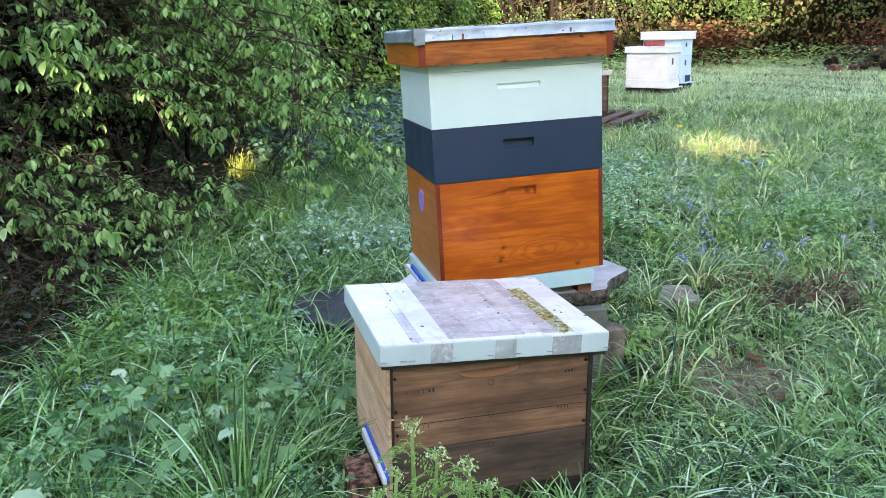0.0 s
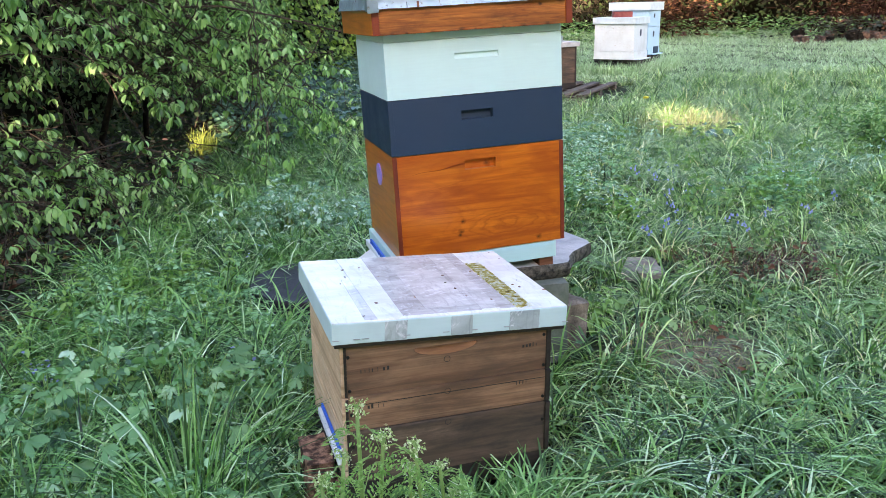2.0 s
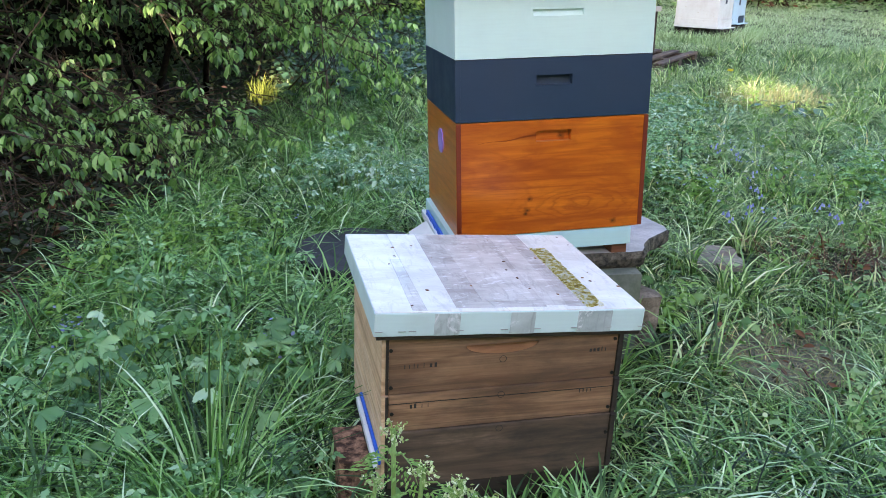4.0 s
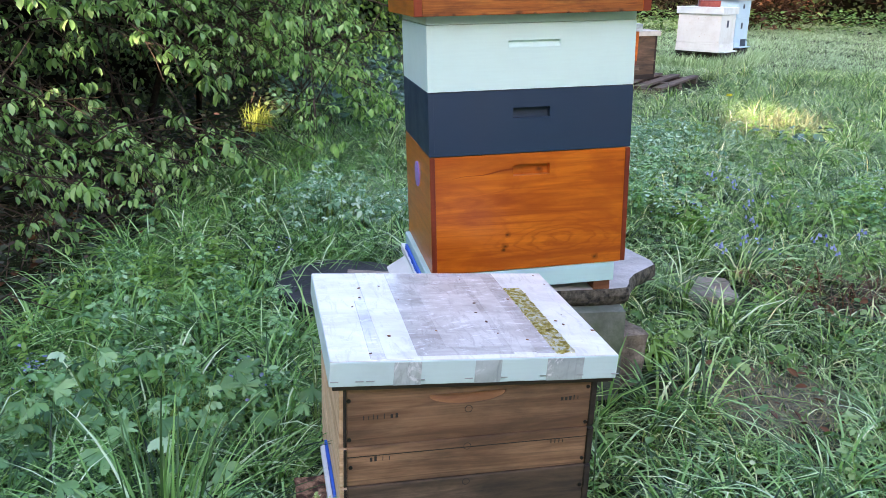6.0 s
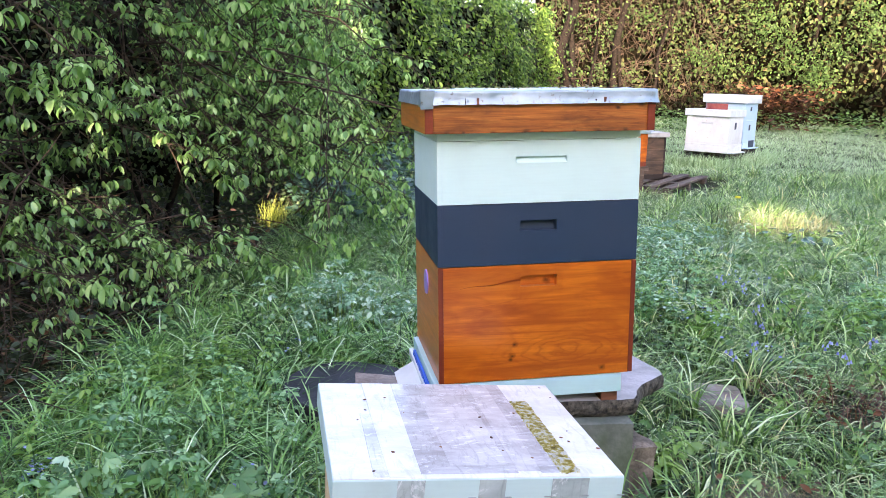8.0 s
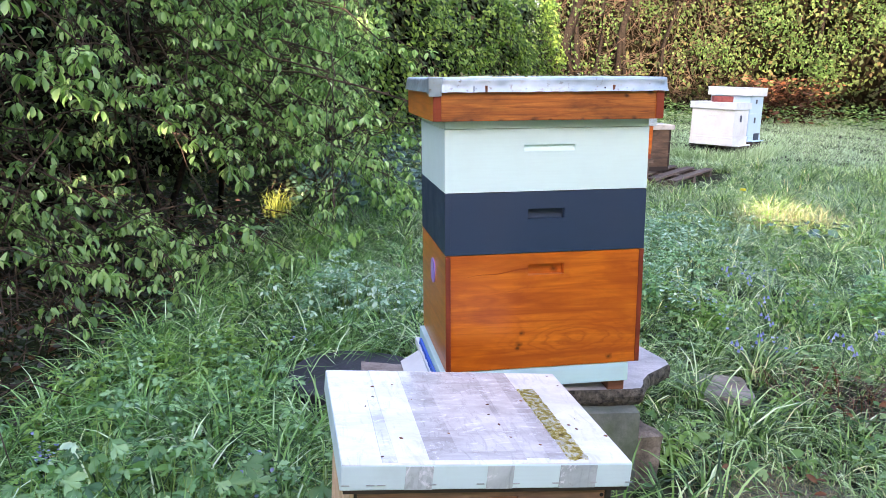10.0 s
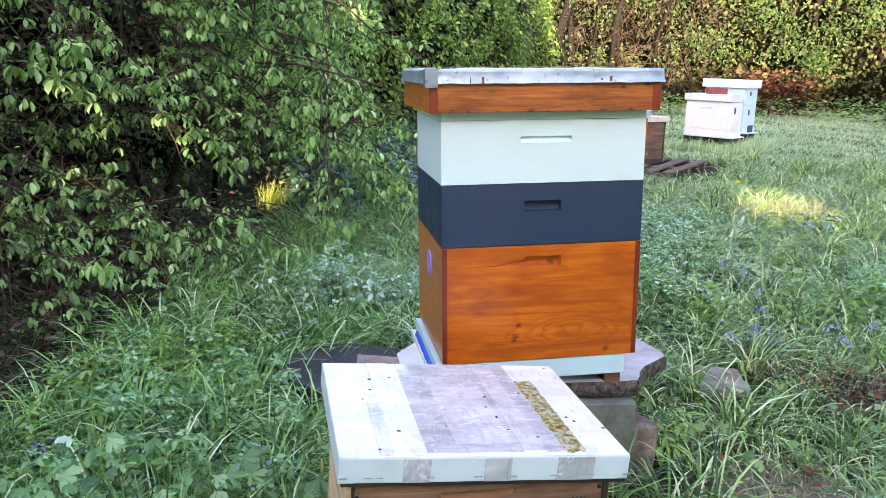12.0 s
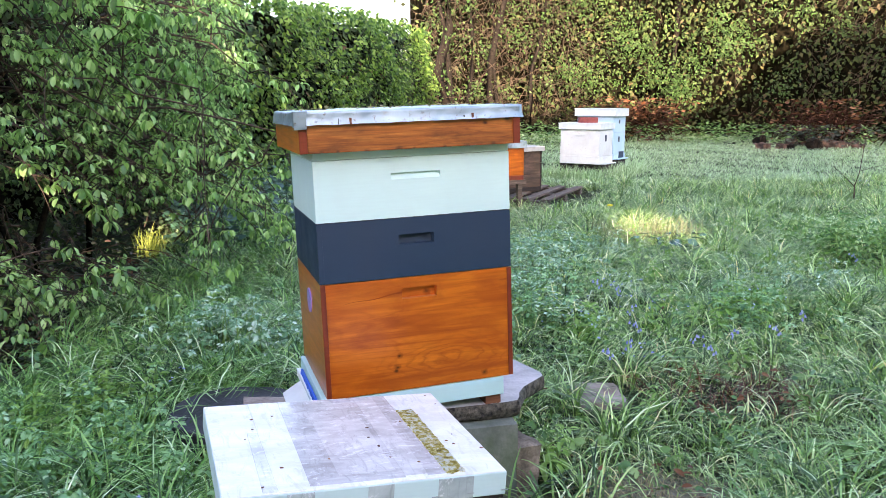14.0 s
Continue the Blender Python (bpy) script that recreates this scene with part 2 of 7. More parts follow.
M["staple"] = material("dull_steel", 0.35, 0.9)[0]
M["staple"].node_tree.nodes["Principled BSDF"].inputs["Base Color"].default_value = (0.42, 0.44, 0.46, 1)
M["ink"] = material("grey_ink", 0.8)[0]
M["ink"].node_tree.nodes["Principled BSDF"].inputs["Base Color"].default_value = (0.03, 0.025, 0.02, 1)


def galvanised():
    m, nt, b = material("dented_galvanised_sheet", 0.4, 0.7)
    n1 = noise_tex(nt, coords(nt, (1, 1, 1.3)), 15, 2, 0.45, 0.2)
    n2 = noise_tex(nt, coords(nt), 70, 4, 0.65)
    col = ramp(nt, n1, [(0.38, (0.30, 0.385, 0.43)), (0.62, (0.50, 0.59, 0.64))])
    col = mix(nt, ramp(nt, n2, [(0.58, (0.0,) * 3), (0.68, (0.8,) * 3)]), col, (0.22, 0.19, 0.16))
    n3 = noise_tex(nt, coords(nt, (2, 2, 4), (3, 1, 2)), 9, 6, 0.7)
    col = mix(nt, ramp(nt, n3, [(0.60, (0.0,) * 3), (0.70, (0.6,) * 3)]), col, (0.40, 0.33, 0.24))
    nt.links.new(col, b.inputs["Base Color"])
    nt.links.new(ramp(nt, n1, [(0.3, (0.35,) * 3), (0.7, (0.6,) * 3)]), b.inputs["Roughness"])
    bump(nt, b, maths(nt, "ADD", n1, maths(nt, "MULTIPLY", n2, 0.04)), 0.16, 0.012)
    return m


def lid_sheet(name, a, c, rough=0.38, spots=0.3):
    """Weathered plastic sheet: whitish with lavender-grey clouds and specks."""
    m, nt, b = material(name, rough, spec=0.6)
    n1 = noise_tex(nt, coords(nt, (1, 2.2, 1)), 7, 7, 0.65, 0.6)
    n2 = noise_tex(nt, coords(nt), 90, 4, 0.6)
    col = ramp(nt, n1, [(0.35, a), (0.62, c)])
    n3 = noise_tex(nt, coords(nt, (5, 1.2, 1), (2, 1, 0)), 9, 8, 0.7, 1.5)
    col = mix(nt, ramp(nt, n3, [(0.52, (0.0,) * 3), (0.62, (0.4,) * 3)]), col, tuple(x * 0.72 for x in a))
    n4 = noise_tex(nt, coords(nt, (1.5, 4, 1), (7, 3, 0)), 11, 8, 0.72, 2.0)
    col = mix(nt, ramp(nt, n4, [(0.56, (0.0,) * 3), (0.62, (0.7,) * 3)]), col, (0.86, 0.86, 0.88))
    col = mix(nt, ramp(nt, n2, [(0.66, (0.0,) * 3), (0.74, (spots,) * 3)]), col, (0.2, 0.17, 0.13))
    nt.links.new(col, b.inputs["Base Color"])
    bump(nt, b, n1, 0.2, 0.004)
    return m


def lichen():
    m, nt, b = material("yellow_lichen", 0.95)
    n1 = noise_tex(nt, coords(nt), 85, 6, 0.75)
    n2 = noise_tex(nt, coords(nt), 25, 4, 0.7)
    col = ramp(nt, n1, [(0.34, (0.16, 0.11, 0.02)), (0.42, (0.46, 0.34, 0.05)), (0.50, (0.70, 0.58, 0.16)), (0.56, (0.88, 0.86, 0.74))])
    col = mix(nt, ramp(nt, n2, [(0.56, (0.0,) * 3), (0.64, (0.8,) * 3)]), col, (0.80, 0.80, 0.76))
    nt.links.new(col, b.inputs["Base Color"])
    bump(nt, b, n1, 1.0, 0.004)
    return m


M["metal"] = galvanised()
M["lid_white"] = lid_sheet("white_lid_sheet", (0.68, 0.66, 0.61), (0.86, 0.85, 0.80))
M["lid_grey"] = lid_sheet("lavender_grey_tape", (0.40, 0.37, 0.345), (0.68, 0.655, 0.625), 0.22)
M["lid_tape"] = lid_sheet("dull_translucent_tape", (0.50, 0.47, 0.44), (0.74, 0.72, 0.685), 0.22)
M["lid_edge"] = paint("pale_green_lid_edge", (0.61, 0.76, 0.76), 0.4, (0.4, 0.46, 0.44), 0.5, 7)
M["edge_tape"] = lid_sheet("grubby_edge_tape", (0.33, 0.37, 0.37), (0.56, 0.62, 0.62), 0.25)
M["lichen"] = lichen()


def ground_material():
    m, nt, b = material("soil_with_litter", 1.0, spec=0.2)
    v = coords(nt, world_space=True)
    n1 = noise_tex(nt, v, 1.1, 8, 0.65)
    n2 = noise_tex(nt, v, 40, 6, 0.7)
    soil = ramp(nt, n2, [(0.3, (0.008, 0.006, 0.004)), (0.55, (0.024, 0.018, 0.010)), (0.72, (0.10, 0.072, 0.042))])
    green = ramp(nt, n2, [(0.3, (0.010, 0.018, 0.005)), (0.7, (0.035, 0.06, 0.017))])
    col = mix(nt, ramp(nt, n1, [(0.38, (0.0,) * 3), (0.58, (1.0,) * 3)]), soil, green)
    # pale trodden earth beside the hives
    sep = node(nt, "SeparateXYZ", Vector=v).outputs
    dx = maths(nt, "DIVIDE", maths(nt, "SUBTRACT", sep[0], 1.33), 0.30)
    dy = maths(nt, "DIVIDE", maths(nt, "SUBTRACT", sep[1], 2.05), 0.24)
    d = maths(nt, "ADD", maths(nt, "SQRT", maths(nt, "ADD", maths(nt, "MULTIPLY", dx, dx), maths(nt, "MULTIPLY", dy, dy))), maths(nt, "MULTIPLY", maths(nt, "SUBTRACT", noise_tex(nt, v, 9, 5, 0.7), 0.5), 1.4))
    earth = ramp(nt, n2, [(0.3, (0.06, 0.05, 0.032)), (0.5, (0.20, 0.18, 0.12)), (0.7, (0.36, 0.34, 0.25))])
    col = mix(nt, ramp(nt, d, [(0.5, (0.9,) * 3), (1.0, (0.0,) * 3)]), col, earth)
    nt.links.new(col, b.inputs["Base Color"])
    bump(nt, b, n2, 1.0, 0.02)
    return m


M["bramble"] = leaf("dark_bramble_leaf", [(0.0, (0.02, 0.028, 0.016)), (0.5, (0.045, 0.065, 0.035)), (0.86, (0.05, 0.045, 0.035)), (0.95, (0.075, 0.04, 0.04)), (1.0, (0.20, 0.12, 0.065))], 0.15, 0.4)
# near-black in place of the unlit hollows inside bush and hedges
M["thicket"] = stone("shade_black_hedge_inside", (0.002, 0.0023, 0.0012), (0.016, 0.0135, 0.008), 9, spec=0.0)
M["ground"] = ground_material()
M["grass"] = leaf("meadow_grass", [(0.0, (0.010, 0.030, 0.005)), (0.36, (0.042, 0.105, 0.014)), (0.66, (0.21, 0.37, 0.082)), (0.87, (0.55, 0.70, 0.34)), (0.95, (0.86, 0.92, 0.66)), (1.0, (0.78, 0.62, 0.31))], 0.3, 0.42, (0.46, 0.66, 0.28), 0.42, 2.6, gain=1.12, amount=0.35)
M["long_grass"] = leaf("long_dewy_grass", [(0.0, (0.006, 0.022, 0.006)), (0.34, (0.042, 0.12, 0.024)), (0.64, (0.20, 0.42, 0.105)), (0.87, (0.44, 0.67, 0.29)), (1.0, (0.84, 0.93, 0.76))], 0.28, 0.38, (0.25, 0.52, 0.16), 0.45, 2.5)
# grass further back takes paler, more even greens
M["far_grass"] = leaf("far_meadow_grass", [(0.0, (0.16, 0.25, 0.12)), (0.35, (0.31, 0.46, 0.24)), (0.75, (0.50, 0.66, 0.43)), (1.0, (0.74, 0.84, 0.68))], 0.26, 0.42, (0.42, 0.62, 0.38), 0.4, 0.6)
M["mid_grass"] = leaf("dewy_meadow_grass", [(0.0, (0.012, 0.036, 0.008)), (0.34, (0.07, 0.15, 0.035)), (0.64, (0.30, 0.46, 0.18)), (0.86, (0.57, 0.72, 0.45)), (0.96, (0.86, 0.92, 0.82)), (1.0, (0.70, 0.62, 0.38))], 0.28, 0.36, (0.52, 0.70, 0.46), 0.45, 2.0, gain=1.12, amount=0.5)
M["cover"] = leaf("shade_dark_cover_leaf", [(0.0, (0.015, 0.05, 0.032)), (0.5, (0.05, 0.125, 0.08)), (0.9, (0.11, 0.22, 0.15)), (1.0, (0.26, 0.38, 0.30))], 0.2, 0.35, None, 0.6)
M["straw"] = leaf("dry_straw", [(0.0, (0.2, 0.15, 0.08)), (1.0, (0.45, 0.38, 0.22))], 0.3, 0.7)
# two grasses whose yellow and paleness hold the sunlight of the sun patches
M["lit_grass"] = leaf("sunlit_yellow_grass", [(0.0, (0.10, 0.15, 0.02)), (1.0, (0.34, 0.38, 0.085))], 0.35, 0.5)
M["pale_grass"] = leaf("sunlit_strip_grass", [(0.0, (0.13, 0.15, 0.07)), (1.0, (0.38, 0.38, 0.22))], 0.3, 0.5)
M["weed"] = leaf("broad_weed_leaf", [(0.0, (0.05, 0.13, 0.03)), (0.5, (0.13, 0.28, 0.07)), (1.0, (0.34, 0.48, 0.20))], 0.3, 0.42, None, 0.5)
M["nettle"] = leaf("dewy_nettle_leaf", [(0.0, (0.05, 0.14, 0.05)), (0.5, (0.18, 0.38, 0.145)), (0.9, (0.35, 0.58, 0.29)), (1.0, (0.54, 0.72, 0.50))], 0.28, 0.36, None, 0.5)
M["bush"] = leaf("fresh_bush_leaf", [(0.0, (0.06, 0.135, 0.042)), (0.35, (0.165, 0.325, 0.10)), (0.75, (0.345, 0.55, 0.205)), (1.0, (0.57, 0.74, 0.39))], 0.40, 0.34, None, 0.55)
# inner foliage: the outer leaf's green, darkened in colour for the shade inside
M["under"] = leaf("shade_dark_inner_leaf", [(0.0, (0.018, 0.028, 0.012)), (0.6, (0.066, 0.102, 0.045)), (0.88, (0.115, 0.16, 0.072)), (1.0, (0.16, 0.085, 0.05))], 0.25, 0.6, None, 0.25)
M["hedge"] = leaf("clipped_hedge_leaf", [(0.0, (0.03, 0.07, 0.012)), (0.5, (0.12, 0.23, 0.04)), (1.0, (0.29, 0.43, 0.10))], 0.4, 0.45)
M["back"] = leaf("yellow_green_hedge_leaf", [(0.0, (0.016, 0.034, 0.009)), (0.4, (0.042, 0.088, 0.018)), (0.85, (0.066, 0.125, 0.032)), (1.0, (0.10, 0.145, 0.05))], 0.25, 0.55, (0.030, 0.080, 0.018), 0.2, 0.5)
# inner leaves of the back hedge, shaded by their colour
M["back_shade"] = leaf("shade_dulled_hedge_leaf", [(0.0, (0.012, 0.020, 0.006)), (0.5, (0.045, 0.070, 0.020)), (0.85, (0.085, 0.115, 0.035)), (1.0, (0.12, 0.085, 0.045))], 0.3, 0.6, None, 0.2)
M["dead"] = leaf("fallen_brown_leaf", [(0.0, (0.06, 0.022, 0.010)), (0.6, (0.17, 0.062, 0.022)), (1.0, (0.30, 0.15, 0.07))], 0.12, 0.6)
M["parsley"] = leaf("cow_parsley_leaf", [(0.0, (0.13, 0.27, 0.05)), (1.0, (0.32, 0.50, 0.15))], 0.38, 0.5)
M["stem"] = leaf("green_stem", [(0.0, (0.20, 0.33, 0.08)), (1.0, (0.32, 0.46, 0.14))], 0.15, 0.45)
M["white_flower"] = leaf("cream_flower_bud", [(0.0, (0.32, 0.44, 0.15)), (0.6, (0.55, 0.63, 0.34)), (1.0, (0.80, 0.82, 0.66))], 0.25, 0.6)
M["blue_flower"] = leaf("pale_blue_petal", [(0.0, (0.22, 0.24, 0.60)), (1.0, (0.50, 0.53, 0.86))], 0.2, 0.6)
M["frosted"] = leaf("frosted_leaf", [(0.0, (0.05, 0.15, 0.05)), (0.5, (0.20, 0.39, 0.21)), (0.8, (0.40, 0.58, 0.42)), (1.0, (0.66, 0.78, 0.68))], 0.2, 0.35, None, 0.5)
M["dock"] = leaf("dark_glossy_dock_leaf", [(0.0, (0.04, 0.10, 0.06)), (1.0, (0.12, 0.22, 0.15))], 0.2, 0.25, None, 0.8)
M["yellow_flower"] = leaf("yellow_petal", [(0.0, (0.75, 0.55, 0.02)), (1.0, (0.85, 0.7, 0.05))], 0.2, 0.6)


# ---- builders ----
RNG = np.random.default_rng(7)


def part(name, bm, mat, parent=None, label="", smooth=False):
    me = bpy.data.meshes.new(name)
    bmesh.ops.recalc_face_normals(bm, faces=bm.faces)
    bm.to_mesh(me)
    bm.free()
    if smooth:
        me.polygons.foreach_set("use_smooth", [True] * len(me.polygons))
    me.materials.append(mat)
    ob = new(name, me)
    ob.parent = parent
    if label:
        tagged(ob, label)
    return ob


def empty(name, m, label, category, group=""):
    e = new(name)
    e.empty_display_size = 0.1
    e.matrix_basis = m
    return tagged(e, label, category, group)


def brick_bm(x0, x1, y0, y1, z0, z1, bevel=0.002, jitter=0.0, rng=None, bm=None):
    own = bm is None
    bm = bm or bmesh.new()
    r = bmesh.ops.create_cube(bm, size=1.0)
    vs = r["verts"]
    for v in vs:
        v.co = Vector(((x0 + x1) / 2 + v.co.x * (x1 - x0), (y0 + y1) / 2 + v.co.y * (y1 - y0), (z0 + z1) / 2 + v.co.z * (z1 - z0)))
        if jitter and rng:
            v.co += Vector([rng.uniform(-jitter, jitter) for _ in range(3)])
    if bevel:
        es = list({e for v in vs for e in v.link_edges})
        bmesh.ops.bevel(bm, geom=es, offset=bevel, segments=2, affect="EDGES", profile=0.6)
    return bm


def pocket_board(w, h, t, px0, px1, pz0, pz1, deep_top, deep_low):
    """A board in x-z with its face at y = 0 and a handhold sunk into it."""
    bm = bmesh.new()
    xs, zs = (0, px0, px1, w), (0, pz0, pz1, h)
    f = [[bm.verts.new((x, 0, z)) for x in xs] for z in zs]
    for j in range(3):
        for i in range(3):
            if (i, j) != (1, 1):
                bm.faces.new((f[j][i], f[j][i + 1], f[j + 1][i + 1], f[j + 1][i]))
    inner = [bm.verts.new((px0 + 0.002, deep_low, pz0 + 0.001)), bm.verts.new((px1 - 0.002, deep_low, pz0 + 0.001)), bm.verts.new((px1 - 0.002, deep_top, pz1)), bm.verts.new((px0 + 0.002, deep_top, pz1))]
    ring = [f[1][1], f[1][2], f[2][2], f[2][1]]
    bm.faces.new(inner)
    for k in range(4):
        bm.faces.new((ring[k], ring[(k + 1) % 4], inner[(k + 1) % 4], inner[k]))
    b = [bm.verts.new(c) for c in ((0, t, 0), (w, t, 0), (w, t, h), (0, t, h))]
    bm.faces.new(b[::-1])
    rim = [[f[0][i] for i in range(4)], [f[j][3] for j in range(4)], [f[3][i] for i in (3, 2, 1, 0)], [f[j][0] for j in (3, 2, 1, 0)]]
    for k, edge in enumerate(rim):
        bm.faces.new(edge + [b[(k + 1) % 4], b[k]])
    return bm


def scoop_board(w, h, t, cx, cz, a, c, deep):
    """A board whose face has a hand-scooped crescent, straight along its top."""
    bm = bmesh.new()
    xs = [0.0] + list(np.linspace(cx - a, cx + a, 41)) + [w]
    zs = [0.0] + list(np.linspace(cz - c, cz, 17)) + [cz + 0.001, h]
    rows = []
    for z in zs:
        row = []
        for x in xs:
            q = 1 - ((x - cx) / a) ** 2 - ((z - cz) / c) ** 2
            row.append(bm.verts.new((x, deep * min(1, max(0, q) * 1.6) if z <= cz else 0, z)))
        rows.append(row)
    for r0, r1 in zip(rows, rows[1:]):
        for i in range(len(xs) - 1):
            bm.faces.new((r0[i], r0[i + 1], r1[i + 1], r1[i]))
    return bm


def tube_bm(points, radii, sides=6, bm=None):
    """A tapered round limb along points."""
    bm = bm or bmesh.new()
    rings = []
    for i, p in enumerate(points):
        a, c = Vector(points[max(0, i - 1)]), Vector(points[min(len(points) - 1, i + 1)])
        q = (c - a).to_track_quat("Z", "Y")
        rings.append([bm.verts.new(Vector(p) + q @ Vector((math.cos(k * math.tau / sides), math.sin(k * math.tau / sides), 0)) * radii[i]) for k in range(sides)])
    for r0, r1 in zip(rings, rings[1:]):
        for k in range(sides):
            bm.faces.new((r0[k], r0[(k + 1) % sides], r1[(k + 1) % sides], r1[k]))
    bm.faces.new(rings[0][::-1])
    bm.faces.new(rings[-1])
    return bm


def disc_bm(cx, cy, r, z0, z1, sides=24, wob=0.0, rng=None, bm=None):
    bm = bm or bmesh.new()
    rr = [r * (1 + (rng.uniform(-wob, wob) if rng else 0)) for _ in range(sides)]
    lo = [bm.verts.new((cx + rr[k] * math.cos(k * math.tau / sides), cy + rr[k] * math.sin(k * math.tau / sides), z0)) for k in range(sides)]
    hi = [bm.verts.new((v.co.x, v.co.y, z1)) for v in lo]
    bm.faces.new(lo[::-1])
    bm.faces.new(hi)
    for k in range(sides):
        bm.faces.new((lo[k], lo[(k + 1) % sides], hi[(k + 1) % sides], hi[k]))
    return bm


def big_mesh(name, verts, tris, mat, parent=None, smooth=False):
    """A mesh straight from arrays of corners and triangles."""
    me = bpy.data.meshes.new(name)
    n, f = len(verts), len(tris)
    me.vertices.add(n)
    me.vertices.foreach_set("co", np.ascontiguousarray(verts, np.float32).ravel())
    me.loops.add(f * 3)
    me.loops.foreach_set("vertex_index", np.ascontiguousarray(tris, np.int32).ravel())
    me.polygons.add(f)
    me.polygons.foreach_set("loop_start", np.arange(0, f * 3, 3, dtype=np.int32))
    me.polygons.foreach_set("use_smooth", np.full(f, smooth, dtype=bool))
    me.update(calc_edges=True)
    me.materials.append(mat)
    ob = new(name, me)
    ob.parent = parent
    return ob


def rise(x, y):
    """Height of the ground."""
    x, y = np.asarray(x, float), np.asarray(y, float)
    slope = 0.024 * np.logaddexp(0, (np.minimum(y, 22) - 1.8) * 2) / 2
    rough = 0.012 * np.sin(x * 2.3 + 0.7) * np.cos(y * 1.9 + 0.3) + 0.008 * np.sin(x * 5.1 + y * 3.7)
    return slope + rough


def patches(x, y, s=1.0, k=0.0):
    """Smooth uneven pattern in 0..1."""
    a = np.sin(x * 3.1 * s + 1.3 + k) * np.sin(y * 2.7 * s + 0.4 + k * 2) + 0.6 * np.sin(x * 6.7 * s + y * 4.3 * s + k) + 0.4 * np.sin(y * 9.1 * s - x * 5.9 * s + 2 * k)
    return np.clip(0.5 + a / 3.2, 0, 1)


def blades(rng, xy, height, width, lean, segs=3, droop=0.5, base=None, az=None):
    """Grass blades: arched tapering ribbons rooted at xy. Returns corners and triangles."""
    n = len(xy)
    az = rng.uniform(0, math.tau, n) if az is None else az
    out = np.stack([np.cos(az), np.sin(az)], 1)
    side = np.stack([-out[:, 1], out[:, 0]], 1)
    twist = rng.uniform(-0.6, 0.6, n)
    sd = side * np.cos(twist)[:, None] + out * np.sin(twist)[:, None]
    z0 = rise(xy[:, 0], xy[:, 1]) if base is None else base
    rows = []
    for k in range(segs + 1):
        s = k / segs
        reach = lean * height * (s ** 1.8)
        up = height * (s - droop * lean * s ** 2.6)
        w = width * (1 - s) ** 0.6 * (0.75 + 0.5 * s) * 0.5
        c = np.concatenate([xy + out * reach[:, None], (z0 + up - 0.01)[:, None]], 1)
        off = np.concatenate([sd * w[:, None], np.zeros((n, 1))], 1)
        rows += [c - off, c + off] if k < segs else [c]
    per = len(rows)
    v = np.stack(rows, 1).reshape(-1, 3)
    t = []
    for k in range(segs - 1):
        a = 2 * k
        t += [(a, a + 1, a + 3), (a, a + 3, a + 2)]
    a = 2 * (segs - 1)
    t.append((a, a + 1, a + 2))
    t = np.array(t)
    f = (np.arange(n)[:, None, None] * per + t[None]).reshape(-1, 3)
    return v, f


def lie(xy, spread):
    """Direction in which the grass lies: neighbours fall the same way."""
    x, y = xy[:, 0], xy[:, 1]
    a = 2.4 * np.sin(x * 1.9 + 0.8 * y) + 1.7 * np.sin(y * 2.6 - 0.7 * x + 1.1) + 0.9 * np.sin(x * 6.3 + y * 4.1) - 0.6
    return a + RNG.normal(0, spread, len(xy))


def join(parts):
    vs, fs, n = [], [], 0
    for v, f in parts:
        vs.append(v)
        fs.append(f + n)
        n += len(v)
    return np.concatenate(vs), np.concatenate(fs)


def frames_of(d, up):
    """Rotation matrices whose y runs along d and whose z is near up."""
    d = d / np.linalg.norm(d, axis=1, keepdims=True)
    x = np.cross(d, up)
    x /= np.linalg.norm(x, axis=1, keepdims=True) + 1e-9
    z = np.cross(x, d)
    return np.stack([x, d, z], 2)


def scatter(tv, tf, place, rot, size):
    """Copies of a small template in one mesh."""
    tv, tf = np.asarray(tv, float), np.asarray(tf)
    n = len(place)
    v = np.einsum("nij,vj->nvi", rot, tv) * np.asarray(size).reshape(-1, 1, 1) + place[:, None]
    f = np.arange(n)[:, None, None] * len(tv) + tf[None]
    return v.reshape(-1, 3), f.reshape(-1, 3)


# a pointed oval leaf, folded along its midrib: y along the leaf, one unit long
LEAF_V = [(0, 0, 0), (-0.22, 0.22, 0.05), (0, 0.25, -0.02), (0.22, 0.22, 0.05), (-0.31, 0.5, 0.06), (0, 0.52, -0.03), (0.31, 0.5, 0.06), (-0.22, 0.8, 0.0), (0, 0.8, -0.05), (0.22, 0.8, 0.0), (0, 1.0, -0.1)]
LEAF_F = [(0, 2, 1), (0, 3, 2), (1, 2, 5), (1, 5, 4), (2, 3, 6), (2, 6, 5), (4, 5, 8), (4, 8, 7), (5, 6, 9), (5, 9, 8), (7, 8, 10), (8, 9, 10)]
# a blunt oval bush leaf
BUSH_V = [(x * 0.86, y, z) for x, y, z in [(0, 0, 0), (-0.19, 0.2, 0.07), (0, 0.22, -0.04), (0.19, 0.2, 0.07), (-0.28, 0.5, 0.11), (0, 0.52, -0.04), (0.28, 0.5, 0.11), (-0.24, 0.8, 0.02), (0, 0.82, -0.12), (0.24, 0.8, 0.02), (0, 1.0, -0.24)]]
SMALL_V = [(0, 0, 0), (-0.3, 0.45, 0.06), (0, 0.5, -0.04), (0.3, 0.45, 0.06), (0, 1, -0.06)]
SMALL_F = [(0, 2, 1), (0, 3, 2), (1, 2, 4), (2, 3, 4)]


